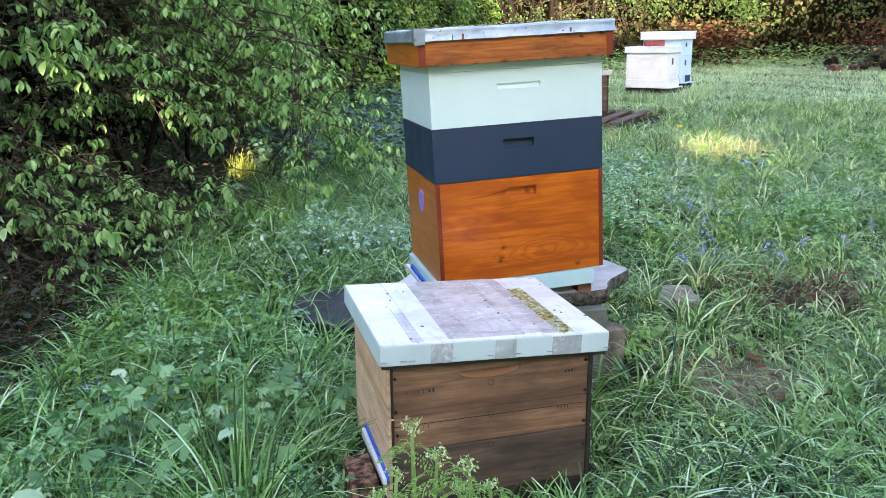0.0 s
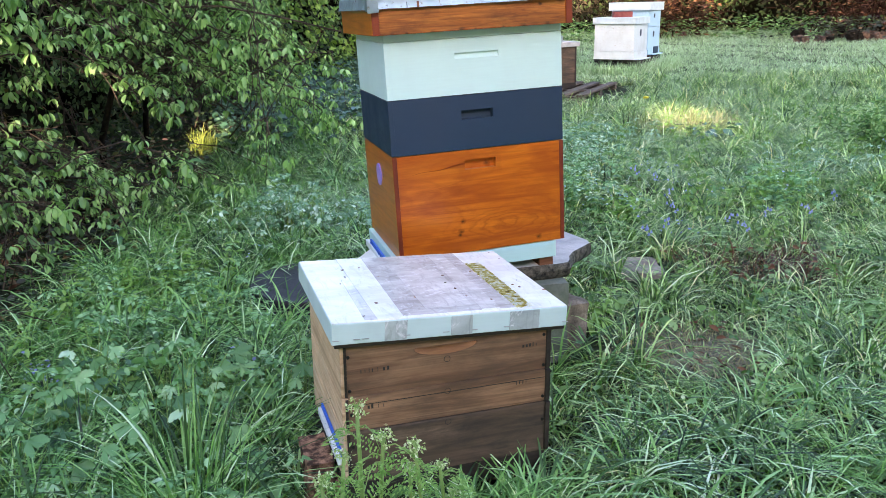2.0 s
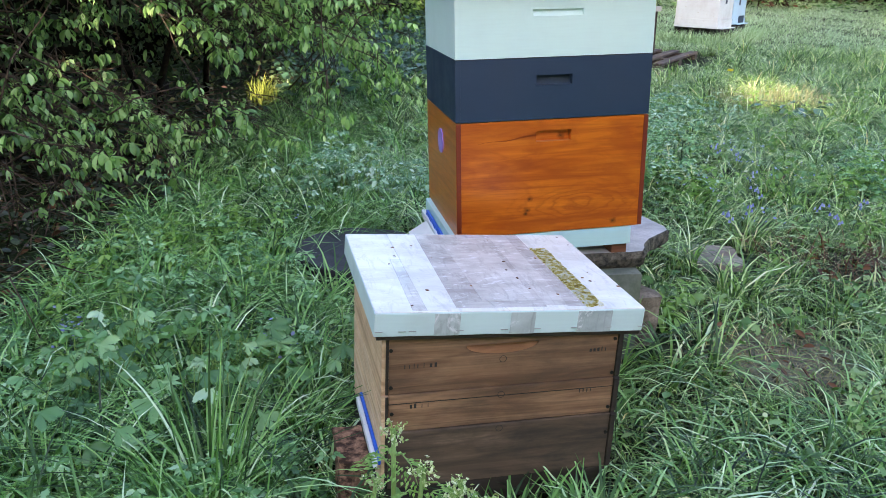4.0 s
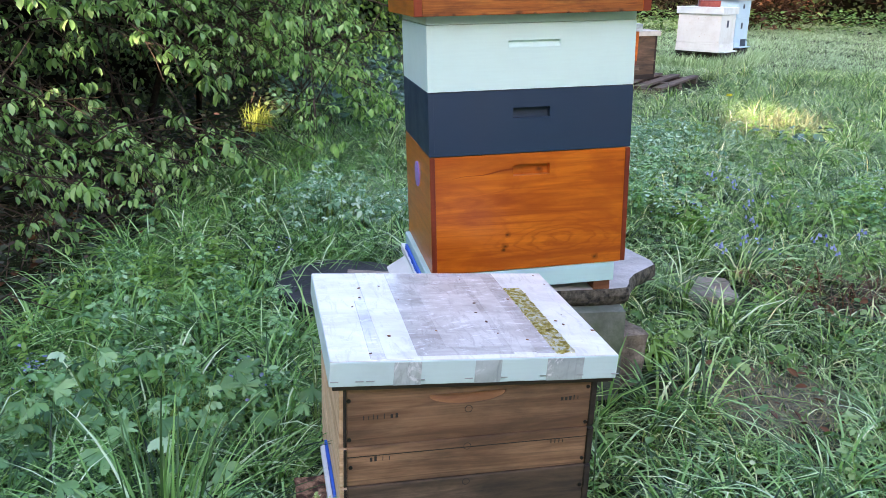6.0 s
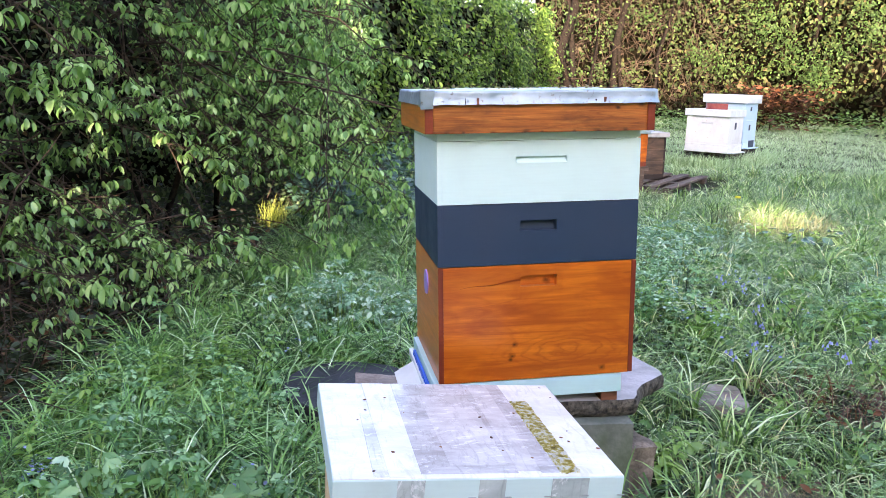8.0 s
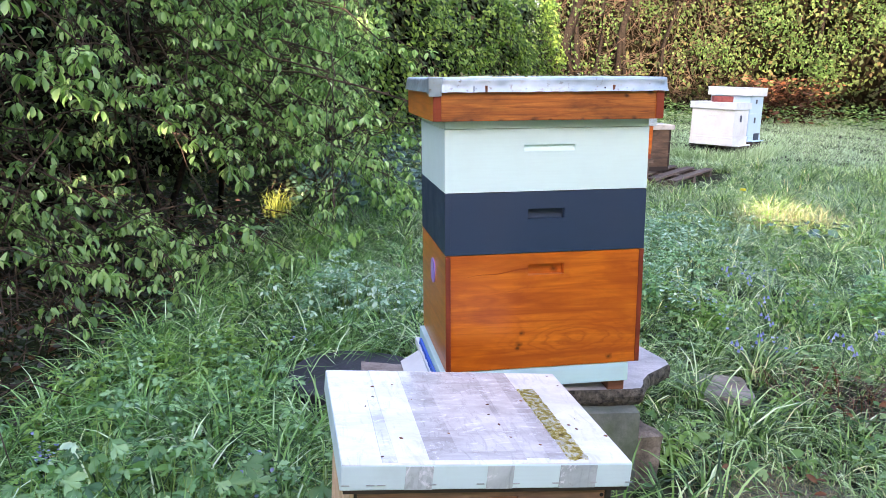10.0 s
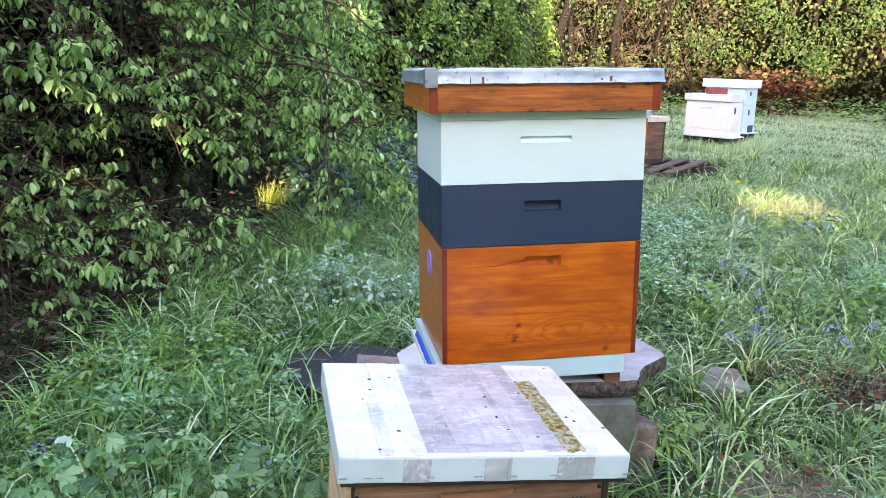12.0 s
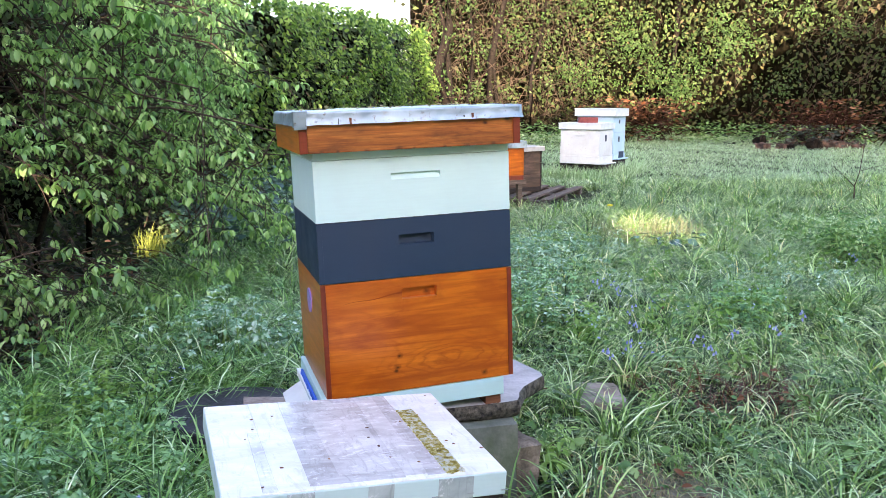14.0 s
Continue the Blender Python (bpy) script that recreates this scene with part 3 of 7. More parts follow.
def lobed_leaf(lobes=5, cut=0.6):
    """A palmate leaf with toothed lobes: corners and triangles, one unit across its length."""
    v, f = [(0.0, 0.0, 0.0)], []
    ring = []
    for k in range(lobes):
        a0 = -2.2 + 4.4 * (k + 0.5) / lobes
        for da, r in ((-0.46, cut), (-0.33, 0.82), (-0.22, 0.76), (-0.13, 0.93), (-0.06, 0.88), (0.0, 1.0), (0.06, 0.88), (0.13, 0.93), (0.22, 0.76), (0.33, 0.82), (0.46, cut)):
            a = a0 + da * 4.4 / lobes * 1.1
            r2 = r * (0.62 if k in (0, lobes - 1) else 1.0)
            ring.append((math.sin(a) * r2 * 0.6, 0.35 + math.cos(a) * r2 * 0.6, 0.11 * math.cos(5 * a) - 0.22 * r2 * r2))
    v += [(0.0, 0.33, 0.02)] + ring
    for k in range(len(ring) - 1):
        f.append((1, k + 2, k + 3))
    f.append((0, 2, 1))
    f.append((0, 1, len(ring) + 1))
    return v, f


# ---- ground ----
def ground():
    xs = np.concatenate([np.linspace(-70, -6, 12), np.linspace(-5, 14, 96), np.linspace(15, 80, 12)])
    ys = np.concatenate([np.linspace(-60, -4, 10), np.linspace(-3, 18, 106), np.linspace(20, 110, 14)])
    gx, gy = np.meshgrid(xs, ys)
    v = np.stack([gx, gy, rise(gx, gy)], 2).reshape(-1, 3)
    n, k = len(xs), len(ys)
    i = (np.arange(k - 1)[:, None] * n + np.arange(n - 1)).ravel()
    t = np.concatenate([np.stack([i, i + 1, i + n + 1], 1), np.stack([i, i + n + 1, i + n], 1)])
    tagged(big_mesh("ground", v, t, M["ground"], smooth=True), "dark garden soil with moss and leaf litter under grass", "ground", kind="structure")


ground()


# ---- the tall painted hive ----
HIVE = Matrix.Translation((0.399, 2.095, 0.384)) @ pose(0, 0, 0, -0.6, -2.1, 4.2)
W, D = 0.515, 0.413


def hive_box(parent, name, z0, h, front, ends, pocket, label, lug=0.013, x0=0.0, grain=None):
    """One open box: front and back boards between two end boards."""
    px0, px1, pz0, pz1, dt, dl = pocket
    bm = pocket_board(W - 2 * lug, h - 0.002, 0.022, px0 - lug, px1 - lug, pz0, pz1, dt, dl)
    bmesh.ops.translate(bm, verts=bm.verts, vec=(x0 + lug, 0.0, z0 + 0.001))
    body = part(name, bm, front, parent, label)
    part("back_board", brick_bm(x0 + lug, x0 + W - lug, D - 0.022, D, z0 + 0.001, z0 + h - 0.001), front, body)
    for x in (x0, x0 + W - lug):
        e = part("end_board", brick_bm(x, x + lug, 0.0005, D + 0.001, z0 + 0.001, z0 + h - 0.001, 0.0015 if grain else 0.0003), ends, body)
        if grain:
            part("end_grain", brick_bm(x + 0.0005, x + lug - 0.0003, -0.0018, 0.0004, z0 + 0.0015, z0 + h - 0.0015, 0.0008), grain, body, "dark brown end grain strip")
    return body


def crimped_cover(parent, x0, x1, y0, y1, z0, z1, rng):
    """A sheet-metal cover with a wavy, hammered turned-down edge."""
    bm = bmesh.new()
    nx, ny, nz = 72, 58, 7

    def dent(p, out):
        a = noise.noise(Vector((p[0] * 16, p[1] * 16, p[2] * 30))) * 0.0024 + noise.noise(Vector((p[0] * 48, p[1] * 48, p[2] * 60))) * 0.0014
        return Vector(p) + Vector(out) * a
    rim = [(x0 + (x1 - x0) * i / nx, y0, 0, -1) for i in range(nx)] + [(x1, y0 + (y1 - y0) * i / ny, 1, 0) for i in range(ny)]
    rim += [(x1 - (x1 - x0) * i / nx, y1, 0, 1) for i in range(nx)] + [(x0, y1 - (y1 - y0) * i / ny, -1, 0) for i in range(ny)]
    rows = []
    for k in range(nz):
        s = k / (nz - 1)
        row = []
        for x, y, ox, oy in rim:
            low = z0 + 0.0018 * noise.noise(Vector((x * 30, y * 30, 3)))
            z = low + (z1 - 0.002 - low) * s
            flare = 0.006 * (1 - s) ** 2
            row.append(bm.verts.new(dent((x + ox * flare, y + oy * flare, z), (ox, oy, 0))))
        rows.append(row)
    cx, cy = (x0 + x1) / 2, (y0 + y1) / 2
    for inset in (0.006, 0.03, 0.09, 0.15):
        row = []
        for x, y, ox, oy in rim:
            px = min(max(x, x0 + inset), x1 - inset)
            py = min(max(y, y0 + inset), y1 - inset)
            row.append(bm.verts.new((px, py, z1 + 0.004 * noise.noise(Vector((px * 9, py * 9, 1))))))
        rows.append(row)
    n = len(rim)
    for r0, r1 in zip(rows, rows[1:]):
        for k in range(n):
            bm.faces.new((r0[k], r0[(k + 1) % n], r1[(k + 1) % n], r1[k]))
    bm.faces.new(rows[-1])
    bmesh.ops.remove_doubles(bm, verts=bm.verts, dist=0.0004)
    return part("metal_cover", bm, M["metal"], parent, "dented galvanised metal sheet folded over edge", True)


def tall_hive():
    hive = empty("beehive", HIVE, "tall beehive with orange, slate-blue and mint boxes on stone slab", "beehive")
    floor_part = part("hive_floor", brick_bm(-0.012, 0.487, 0.0, D, -0.052, -0.002, 0.002), M["mint_floor"], hive, "mint painted hive floor")
    part("entrance_strip", brick_bm(-0.020, -0.013, 0.015, 0.36, -0.034, -0.024, 0.002), M["blue_plastic"], floor_part, "blue plastic entrance strip")
    bm = bmesh.new()
    rng = random.Random(4)
    for k in range(15):
        brick_bm(-0.0225, -0.0195, 0.03 + k * 0.022, 0.041 + k * 0.022, -0.036, -0.028, 0.001, 0.0012, rng, bm)
    part("entrance_teeth", bm, M["blue_plastic"], floor_part, "blue plastic toothed entrance edge")
    part("side_rail", brick_bm(-0.026, -0.0125, 0.0, D, -0.060, -0.038, 0.002), M["white_plastic"], floor_part, "white painted side rail")
    bm = brick_bm(-0.090, -0.026, 0.15, 0.33, -0.057, -0.050, 0.002)
    bmesh.ops.rotate(bm, cent=(-0.028, 0.2, -0.05), matrix=Matrix.Rotation(radians(-30), 3, "Y"), verts=bm.verts)
    part("landing_board", bm, M["white_plastic"], floor_part, "greyish white sloping landing board")
    for x in (0.437, 0.05):
        part("bearer", brick_bm(x, x + 0.045, 0.012, D - 0.02, -0.088, -0.053, 0.002), M["red_block"], hive, "reddish wooden bearer")
    hive_box(hive, "brood_box", 0.0, 0.304, M["varnished"], M["varnished_side"], (0.210, 0.305, 0.245, 0.274, 0.020, 0.017), "varnished orange pine brood box with knots", grain=M["varnished_end"])
    brood = [o for o in hive.children if o.name.startswith("brood_box")][0]
    bm = disc_bm(0, 0, 0.034, -0.002, 0.002, 28)
    bmesh.ops.rotate(bm, cent=(0, 0, 0), matrix=Matrix.Rotation(radians(90), 3, "Y"), verts=bm.verts)
    bmesh.ops.translate(bm, verts=bm.verts, vec=(-0.001, 0.20, 0.222))
    part("disc_mark", bm, M["purple"], brood, "round purple disc")
    bm = bmesh.new()
    for k in range(8):
        a, b = k / 8, (k + 1) / 8
        za, zb = 0.2475 + 0.016 * a + 0.002 * math.sin(a * 9), 0.2475 + 0.016 * b + 0.002 * math.sin(b * 9)
        wa, wb = 0.0004 + 0.0018 * a, 0.0004 + 0.0018 * b
        f = [bm.verts.new(c) for c in ((0.055 + 0.155 * a, -0.0006, za - wa), (0.055 + 0.155 * b, -0.0006, zb - wb), (0.055 + 0.155 * b, -0.0006, zb + wb), (0.055 + 0.155 * a, -0.0006, za + wa))]
        bm.faces.new(f)
    bmesh.ops.solidify(bm, geom=bm.faces[:], thickness=0.0005)
    part("crack", bm, M["crack"], brood, "reddish brown hairline crack")
    hive_box(hive, "lower_super", 0.304, 0.155, M["slate"], M["slate"], (0.208, 0.302, 0.085, 0.111, 0.019, 0.015), "slate-blue painted super box")
    hive_box(hive, "upper_super", 0.459, 0.155, M["mint"], M["mint"], (0.195, 0.325, 0.098, 0.114, 0.010, 0.0015), "pale mint painted super box")
    part("crown_board", brick_bm(0.0005, W - 0.0015, -0.0005, D - 0.001, 0.6143, 0.638, 0.0015), M["mint"], hive, "pale mint painted crown board")
    ov = 0.033
    x0, x1, y0, y1 = -ov, W + 0.019, -ov, D + ov
    roof = part("roof", brick_bm(x0 + 0.02, x1 - 0.02, y0, y0 + 0.018, 0.634, 0.712, 0.0015), M["oiled"], hive, "oiled orange wooden roof with metal cover")
    part("back_rail", brick_bm(x0 + 0.02, x1 - 0.02, y1 - 0.018, y1, 0.634, 0.712, 0.0015), M["oiled"], roof)
    part("end_rail", brick_bm(x0, x0 + 0.0198, y0 - 0.001, y1, 0.634, 0.712, 0.0015), M["varnished_side"], roof)
    for x in (x0 + 0.0004, x1 - 0.0194):
        part("end_grain", brick_bm(x, x + 0.019, y0 - 0.0030, y0 - 0.0011, 0.6345, 0.7115, 0.0008), M["varnished_end"], roof, "dark brown end grain")
    part("end_rail", brick_bm(x1 - 0.0198, x1, y0 - 0.001, y1, 0.634, 0.712, 0.0015), M["varnished_side"], roof)
    part("roof_deck", brick_bm(x0 + 0.02, x1 - 0.02, y0 + 0.018, y1 - 0.018, 0.69, 0.712, 0), M["oiled"], roof)
    crimped_cover(roof, x0 - 0.003, x1 + 0.003, y0 - 0.004, y1 + 0.003, 0.701, 0.734, random.Random(2))
    rng = random.Random(8)
    for k in (0, 1, 3, 4, 6, 7):
        bm = disc_bm(0, 0, 0.0020, -0.001, 0.0014, 8)
        bmesh.ops.rotate(bm, cent=(0, 0, 0), matrix=Matrix.Rotation(radians(90), 3, "X"), verts=bm.verts)
        bmesh.ops.translate(bm, verts=bm.verts, vec=(x0 + 0.05 + 0.060 * k + rng.uniform(-0.012, 0.012), y0 - 0.0085, 0.7085 + rng.uniform(-0.001, 0.002)))
        part("nail", bm, M["nail"] if k == 6 else M["metal"], roof)
    # the sheet's folded corners, tabs and creases
    for x, s in ((x0 - 0.0105, 1),):
        bm = bmesh.new()
        brick_bm(min(x, x + s * 0.030), max(x, x + s * 0.030), y0 - 0.0128, y0 - 0.0108, 0.6925, 0.7325, 0.0009, 0.0012, rng, bm)
        brick_bm(min(x, x + s * 0.002), max(x, x + s * 0.002), y0 - 0.0112, y0 + 0.030, 0.696, 0.7325, 0.0009, 0.0012, rng, bm)
        brick_bm(min(x, x + s * 0.034), max(x, x + s * 0.034), y0 - 0.0125, y0 + 0.028, 0.7328, 0.7352, 0.0009, 0.001, rng, bm)
        part("folded_corner", bm, M["metal"], roof, "bent sheet metal corner fold")
    for x, rusty in ((0.062, False), (0.089, True), (0.400, True)):
        part("edge_tab", brick_bm(x, x + (0.006 if rusty else 0.0016), y0 - 0.0105, y0 - 0.0085, 0.701, 0.716, 0.0006, 0.0006, rng), M["red_block"] if rusty else M["nail"], roof, "rusty nick in the metal edge" if rusty else "dark crease in the metal edge")
    # dry scales and flakes that fell on the metal
    n = 150
    p = np.column_stack([RNG.uniform(x0 + 0.01, x1 - 0.01, n), RNG.uniform(y0 + 0.01, y1 - 0.01, n), RNG.uniform(0.7365, 0.739, n)])
    d = np.column_stack([RNG.normal(0, 1, (n, 2)), RNG.normal(0, 0.12, n)])
    v, f = scatter(SMALL_V, SMALL_F, p, frames_of(d, np.tile(np.array([0.0, 0.0, 1.0]), (n, 1)) + RNG.normal(0, 0.15, (n, 3))), RNG.uniform(0.006, 0.018, n))
    litter = big_mesh("roof_litter", v, f, M["straw"], None, True)
    litter.matrix_basis = HIVE
    tagged(litter, "pale dry bud scales lying on the metal roof", "litter", kind="stuff")


M["varnished_side"] = wood("varnished_roof_end", (0.33, 0.06, 0.004), (0.58, 0.135, 0.008), (0.72, 0.20, 0.014), 0.34, 0.35, (16, 1.3, 20))
M["crack"] = wood("reddish_crack", (0.30, 0.05, 0.004), (0.36, 0.065, 0.005), (0.42, 0.08, 0.006), 0.6, rings=0.0, fine=0.1)
tall_hive()


# ---- its stand ----
def broken_slab():
    rng = random.Random(5)
    outline = [(0.44, 2.11), (0.60, 2.12), (0.78, 2.13), (0.90, 2.137), (0.935, 2.145), (0.95, 2.17), (0.96, 2.20), (0.99, 2.245), (1.04, 2.29), (1.078, 2.325), (1.082, 2.36), (1.04, 2.50), (1.02, 2.66), (0.8, 2.68), (0.47, 2.67), (0.43, 2.4)]
    bm = bmesh.new()
    rings = []
    fine = []
    for (ax, ay), (cx, cy) in zip(outline, outline[1:] + outline[:1]):
        k = max(1, int(math.hypot(cx - ax, cy - ay) / 0.02))
        fine += [(ax + (cx - ax) * i / k, ay + (cy - ay) * i / k) for i in range(k)]
    mx, my = 0.76, 2.36
    for z, inward in ((0.272, 0.012), (0.285, -0.002), (0.302, -0.004), (0.316, 0.0), (0.3205, 0.005)):
        ring = []
        for x, y in fine:
            d = Vector((mx - x, my - y)).normalized()
            w = inward + (0.006 * noise.noise(Vector((x * 30, y * 30, z * 90))) if z < 0.315 else 0)
            ring.append(bm.verts.new((x + d.x * w, y + d.y * w, z)))
        rings.append(ring)
    n = len(fine)
    for r0, r1 in zip(rings, rings[1:]):
        for k in range(n):
            f = bm.faces.new((r0[k], r0[(k + 1) % n], r1[(k + 1) % n], r1[k]))
            f.material_index = 1
    bm.faces.new(rings[-1])
    bm.faces.new(rings[0][::-1])
    ob = part("paving_slab", bm, M["slab"])
    ob.data.materials.append(M["slab_edge"])
    tagged(ob, "pale broken paving slab laid on concrete blocks", "paving slab")


broken_slab()


def rough_block(name, x0, x1, y0, y1, z0, z1, mat, label, category, seed, turn=0.0, amp=0.006, cuts=6):
    bm = bmesh.new()
    bmesh.ops.create_cube(bm, size=1.0)
    bmesh.ops.subdivide_edges(bm, edges=bm.edges[:], cuts=cuts, use_grid_fill=True)
    for v in bm.verts:
        c = v.co.copy()
        r = max(abs(c.x), abs(c.y), abs(c.z))
        soft = Vector((c.x, c.y, c.z))
        edge = sum(1 for a in c if abs(a) > 0.45)
        if edge >= 2:
            soft *= 0.985
        p = Vector((soft.x * (x1 - x0), soft.y * (y1 - y0), soft.z * (z1 - z0)))
        p += c.normalized() * amp * noise.noise(p * 14 + Vector((seed * 3.1, seed, 0)))
        v.co = p
    ob = part(name, bm, mat, smooth=False)
    ob.matrix_basis = pose((x0 + x1) / 2, (y0 + y1) / 2, (z0 + z1) / 2, 0, 0, turn)
    return tagged(ob, label, category)


rough_block("concrete_block", 0.50, 0.92, 2.095, 2.29, -0.02, 0.272, M["concrete"], "grey-green mossy concrete block under slab", "concrete block", 1, 1, 0.004)
rough_block("concrete_block", 0.52, 0.92, 2.43, 2.62, -0.02, 0.272, M["concrete"], "grey-green mossy concrete block behind another", "concrete block", 2, 0, 0.004)
rough_block("stone", 0.925, 1.0, 2.16, 2.34, -0.02, 0.17, M["brown_stone"], "brown rough stone beside concrete block", "stone", 3, 8, 0.014)
rough_block("stone", 0.175, 0.375, 2.55, 2.685, 0.121, 0.192, M["field_stone"], "flat tan stone lying on black tub", "stone", 4, -5, 0.010)
rough_block("stone", 1.40, 1.59, 2.74, 2.96, -0.03, 0.040, M["field_stone"], "flat tan stone lying in grass", "stone", 5, -12, 0.016, 8)
rough_block("brick", 0.078, 0.142, 1.50, 1.64, -0.02, 0.120, M["brick"], "crumbling brown brick beside weathered hive", "brick", 6, 6, 0.010, 8)


def tub():
    rng = random.Random(3)
    cx, cy = 0.165, 2.775
    bm = bmesh.new()
    prof = [(0.222, -0.02), (0.226, 0.05), (0.229, 0.098), (0.2290, 0.110), (0.2275, 0.1165), (0.2245, 0.1195), (0.219, 0.1195), (0.12, 0.117), (0.0, 0.115)]
    n = 48
    rings = []
    for r, z in prof[:-1]:
        rings.append([bm.verts.new((cx + r * math.cos(k * math.tau / n) * (1 + 0.012 * math.sin(3 * k * math.tau / n)), cy + r * math.sin(k * math.tau / n), z + 0.004 * noise.noise(Vector((k * 0.3, r * 20, 0))))) for k in range(n)])
    for r0, r1 in zip(rings, rings[1:]):
        for k in range(n):
            bm.faces.new((r0[k], r0[(k + 1) % n], r1[(k + 1) % n], r1[k]))
    bm.faces.new(rings[-1])
    bm.faces.new(rings[0][::-1])
    tagged(part("tub", bm, M["black"]), "round black rubber tub upturned in the grass", "tub")


tub()

# ---- the low weathered hive ----
LOW = Matrix.Translation((0.3995, 1.684, 0.460)) @ pose(0, 0, 0, 0, 3.6, 6.5)


def low_hive():
    hive = empty("beehive", Matrix.Translation((0.3995, 1.684, 0.460)) @ pose(0, 0, 0, 0, 1.0, 6.5), "low weathered brown wooden beehive with white taped lid in grass", "beehive")
    x0, yf, yb, wide = -0.252, -0.2065, 0.185, 0.487
    lug = 0.014
    s1, s2, foot = -0.164, -0.245, -0.372

    def box(name, z0, z1, front_bm, label, dy=0.0, front="grey_wood"):
        body = part(name, front_bm, M[front], hive, label)
        part("end_board", brick_bm(x0, x0 + lug, yf + dy + 0.001, yb, z0, z1 - 0.0015, 0.002), M["pale_wood"], body, "pale planed wooden end board")
        part("end_board", brick_bm(x0 + wide - lug, x0 + wide, yf + dy + 0.001, yb, z0, z1 - 0.0015, 0.002), M["dark_wood"], body, "dark wooden end board")
        # narrow darker strip up each front corner
        for x, xe in ((x0 + 0.0075, x0 + lug - 0.001), (x0 + wide - lug + 0.001, x0 + wide - 0.004)):
            part("corner_strip", brick_bm(x, xe, yf + dy - 0.003, yf + dy + 0.0006, z0 + 0.0005, z1 - 0.002, 0.0008), M["dark_wood"], body, "thin dark corner strip")
        part("back_board", brick_bm(x0 + lug, x0 + wide - lug, yb - 0.022, yb, z0, z1 - 0.0015), M["grey_wood"], body)
        return body
    bm = scoop_board(wide - 2 * lug, -0.047 - s1, 0.022, 0.219, 0.090, 0.074, 0.022, 0.012)
    bmesh.ops.translate(bm, verts=bm.verts, vec=(x0 + lug, yf, s1))
    top_box = box("upper_box", s1, -0.047, bm, "weathered brown wooden box with scooped handle")
    part("backing_board", brick_bm(x0 + lug, x0 + wide - lug, yf + 0.0135, yf + 0.022, s1 + 0.001, -0.048, 0.001), M["grey_wood"], top_box)
    mid_box = box("middle_box", s2, s1 - 0.002, brick_bm(x0 + lug, x0 + wide - lug, yf - 0.003, yf + 0.019, s2, s1 - 0.002, 0.002), "weathered brown wooden middle box", -0.003)
    # weathered lower boards, with shade from the grass put into the darker wood
    low_box = box("lower_box", foot, s2 - 0.002, brick_bm(x0 + lug, x0 + wide - lug, yf - 0.006, yf + 0.016, foot, s2 - 0.002, 0.002), "weathered wooden lower box, darkened as if in grass shade", -0.006, "low_wood")
    part("joint_line", brick_bm(x0 + lug, x0 + wide - lug, yf - 0.0036, yf + 0.002, s1 - 0.0215, s1 - 0.0198, 0), M["dark_wood"], mid_box)
    # light on the scoop's upward slope is put into a lighter orange wood
    bm = bmesh.new()
    n = 24
    zt = s1 + 0.0895
    up = [bm.verts.new((x0 + lug + 0.219 + 0.071 * math.cos(math.pi * k / n), yf + 0.0100 * math.sin(math.pi * k / n), zt)) for k in range(n + 1)]
    dn = [bm.verts.new((v.co.x, yf - 0.0009, zt - 0.0185 * math.sin(math.pi * k / n))) for k, v in enumerate(up)]
    for k in range(n):
        bm.faces.new((up[k], up[k + 1], dn[k + 1], dn[k]))
    bmesh.ops.solidify(bm, geom=bm.faces[:], thickness=0.0012)
    part("handle_scoop", bm, M["cut_wood"], top_box, "scooped handle coloured lighter orange as if lit")
    rng = random.Random(9)
    for b, dy, spots in ((top_box, 0, ((x0 + 0.017, -0.072), (x0 + 0.018, -0.150), (x0 + wide - 0.019, -0.155), (x0 + wide - 0.02, -0.08))), (mid_box, -0.003, ((x0 + 0.02, -0.205), (x0 + wide - 0.02, -0.232))), (low_box, -0.006, ((x0 + 0.02, -0.28), (x0 + wide - 0.02, -0.29)))):
        for xx, zz in spots:
            bm = disc_bm(0, 0, 0.0038, -0.001, 0.001, 10)
            bmesh.ops.rotate(bm, cent=(0, 0, 0), matrix=Matrix.Rotation(radians(90), 3, "X"), verts=bm.verts)
            bmesh.ops.translate(bm, verts=bm.verts, vec=(xx, yf + dy - 0.0012, zz))
            part("nail", bm, M["nail"], b)
    # small ring stamps and faint pencil bars
    for b, dy, zz in ((top_box, 0, -0.106), (mid_box, -0.003, -0.182), (low_box, -0.006, -0.256)):
        bm = bmesh.new()
        m = 20
        r = [[bm.verts.new((-0.016 + q * math.cos(k * math.tau / m), yf + dy - 0.0014, zz + q * math.sin(k * math.tau / m))) for k in range(m)] for q in (0.0062, 0.0074)]
        for k in range(m):
            bm.faces.new((r[0][k], r[0][(k + 1) % m], r[1][(k + 1) % m], r[1][k]))
        bmesh.ops.solidify(bm, geom=bm.faces[:], thickness=0.0006)
        part("ring_stamp", bm, M["ink"], b, "small inked ring mark")
    for b, dy, xs, zz in ((top_box, 0, (0.043, 0.052, 0.061, 0.068, 0.080, 0.092, 0.101), -0.112), (mid_box, -0.003, (0.055, 0.063, 0.078, 0.090), -0.196), (top_box, 0, (0.415, 0.423, 0.431, 0.440, 0.448), -0.105), (mid_box, -0.003, (0.40, 0.408, 0.416, 0.424), -0.193)):
        bm = bmesh.new()
        for x in xs:
            h = rng.uniform(0.006, 0.010)
            brick_bm(x0 + x, x0 + x + rng.choice((0.0012, 0.0016, 0.0045)), yf + dy - 0.0013, yf + dy - 0.0004, zz, zz + h, 0, bm=bm)
        part("pencil_mark", bm, M["ink"], b, "faint grey pencil marks")
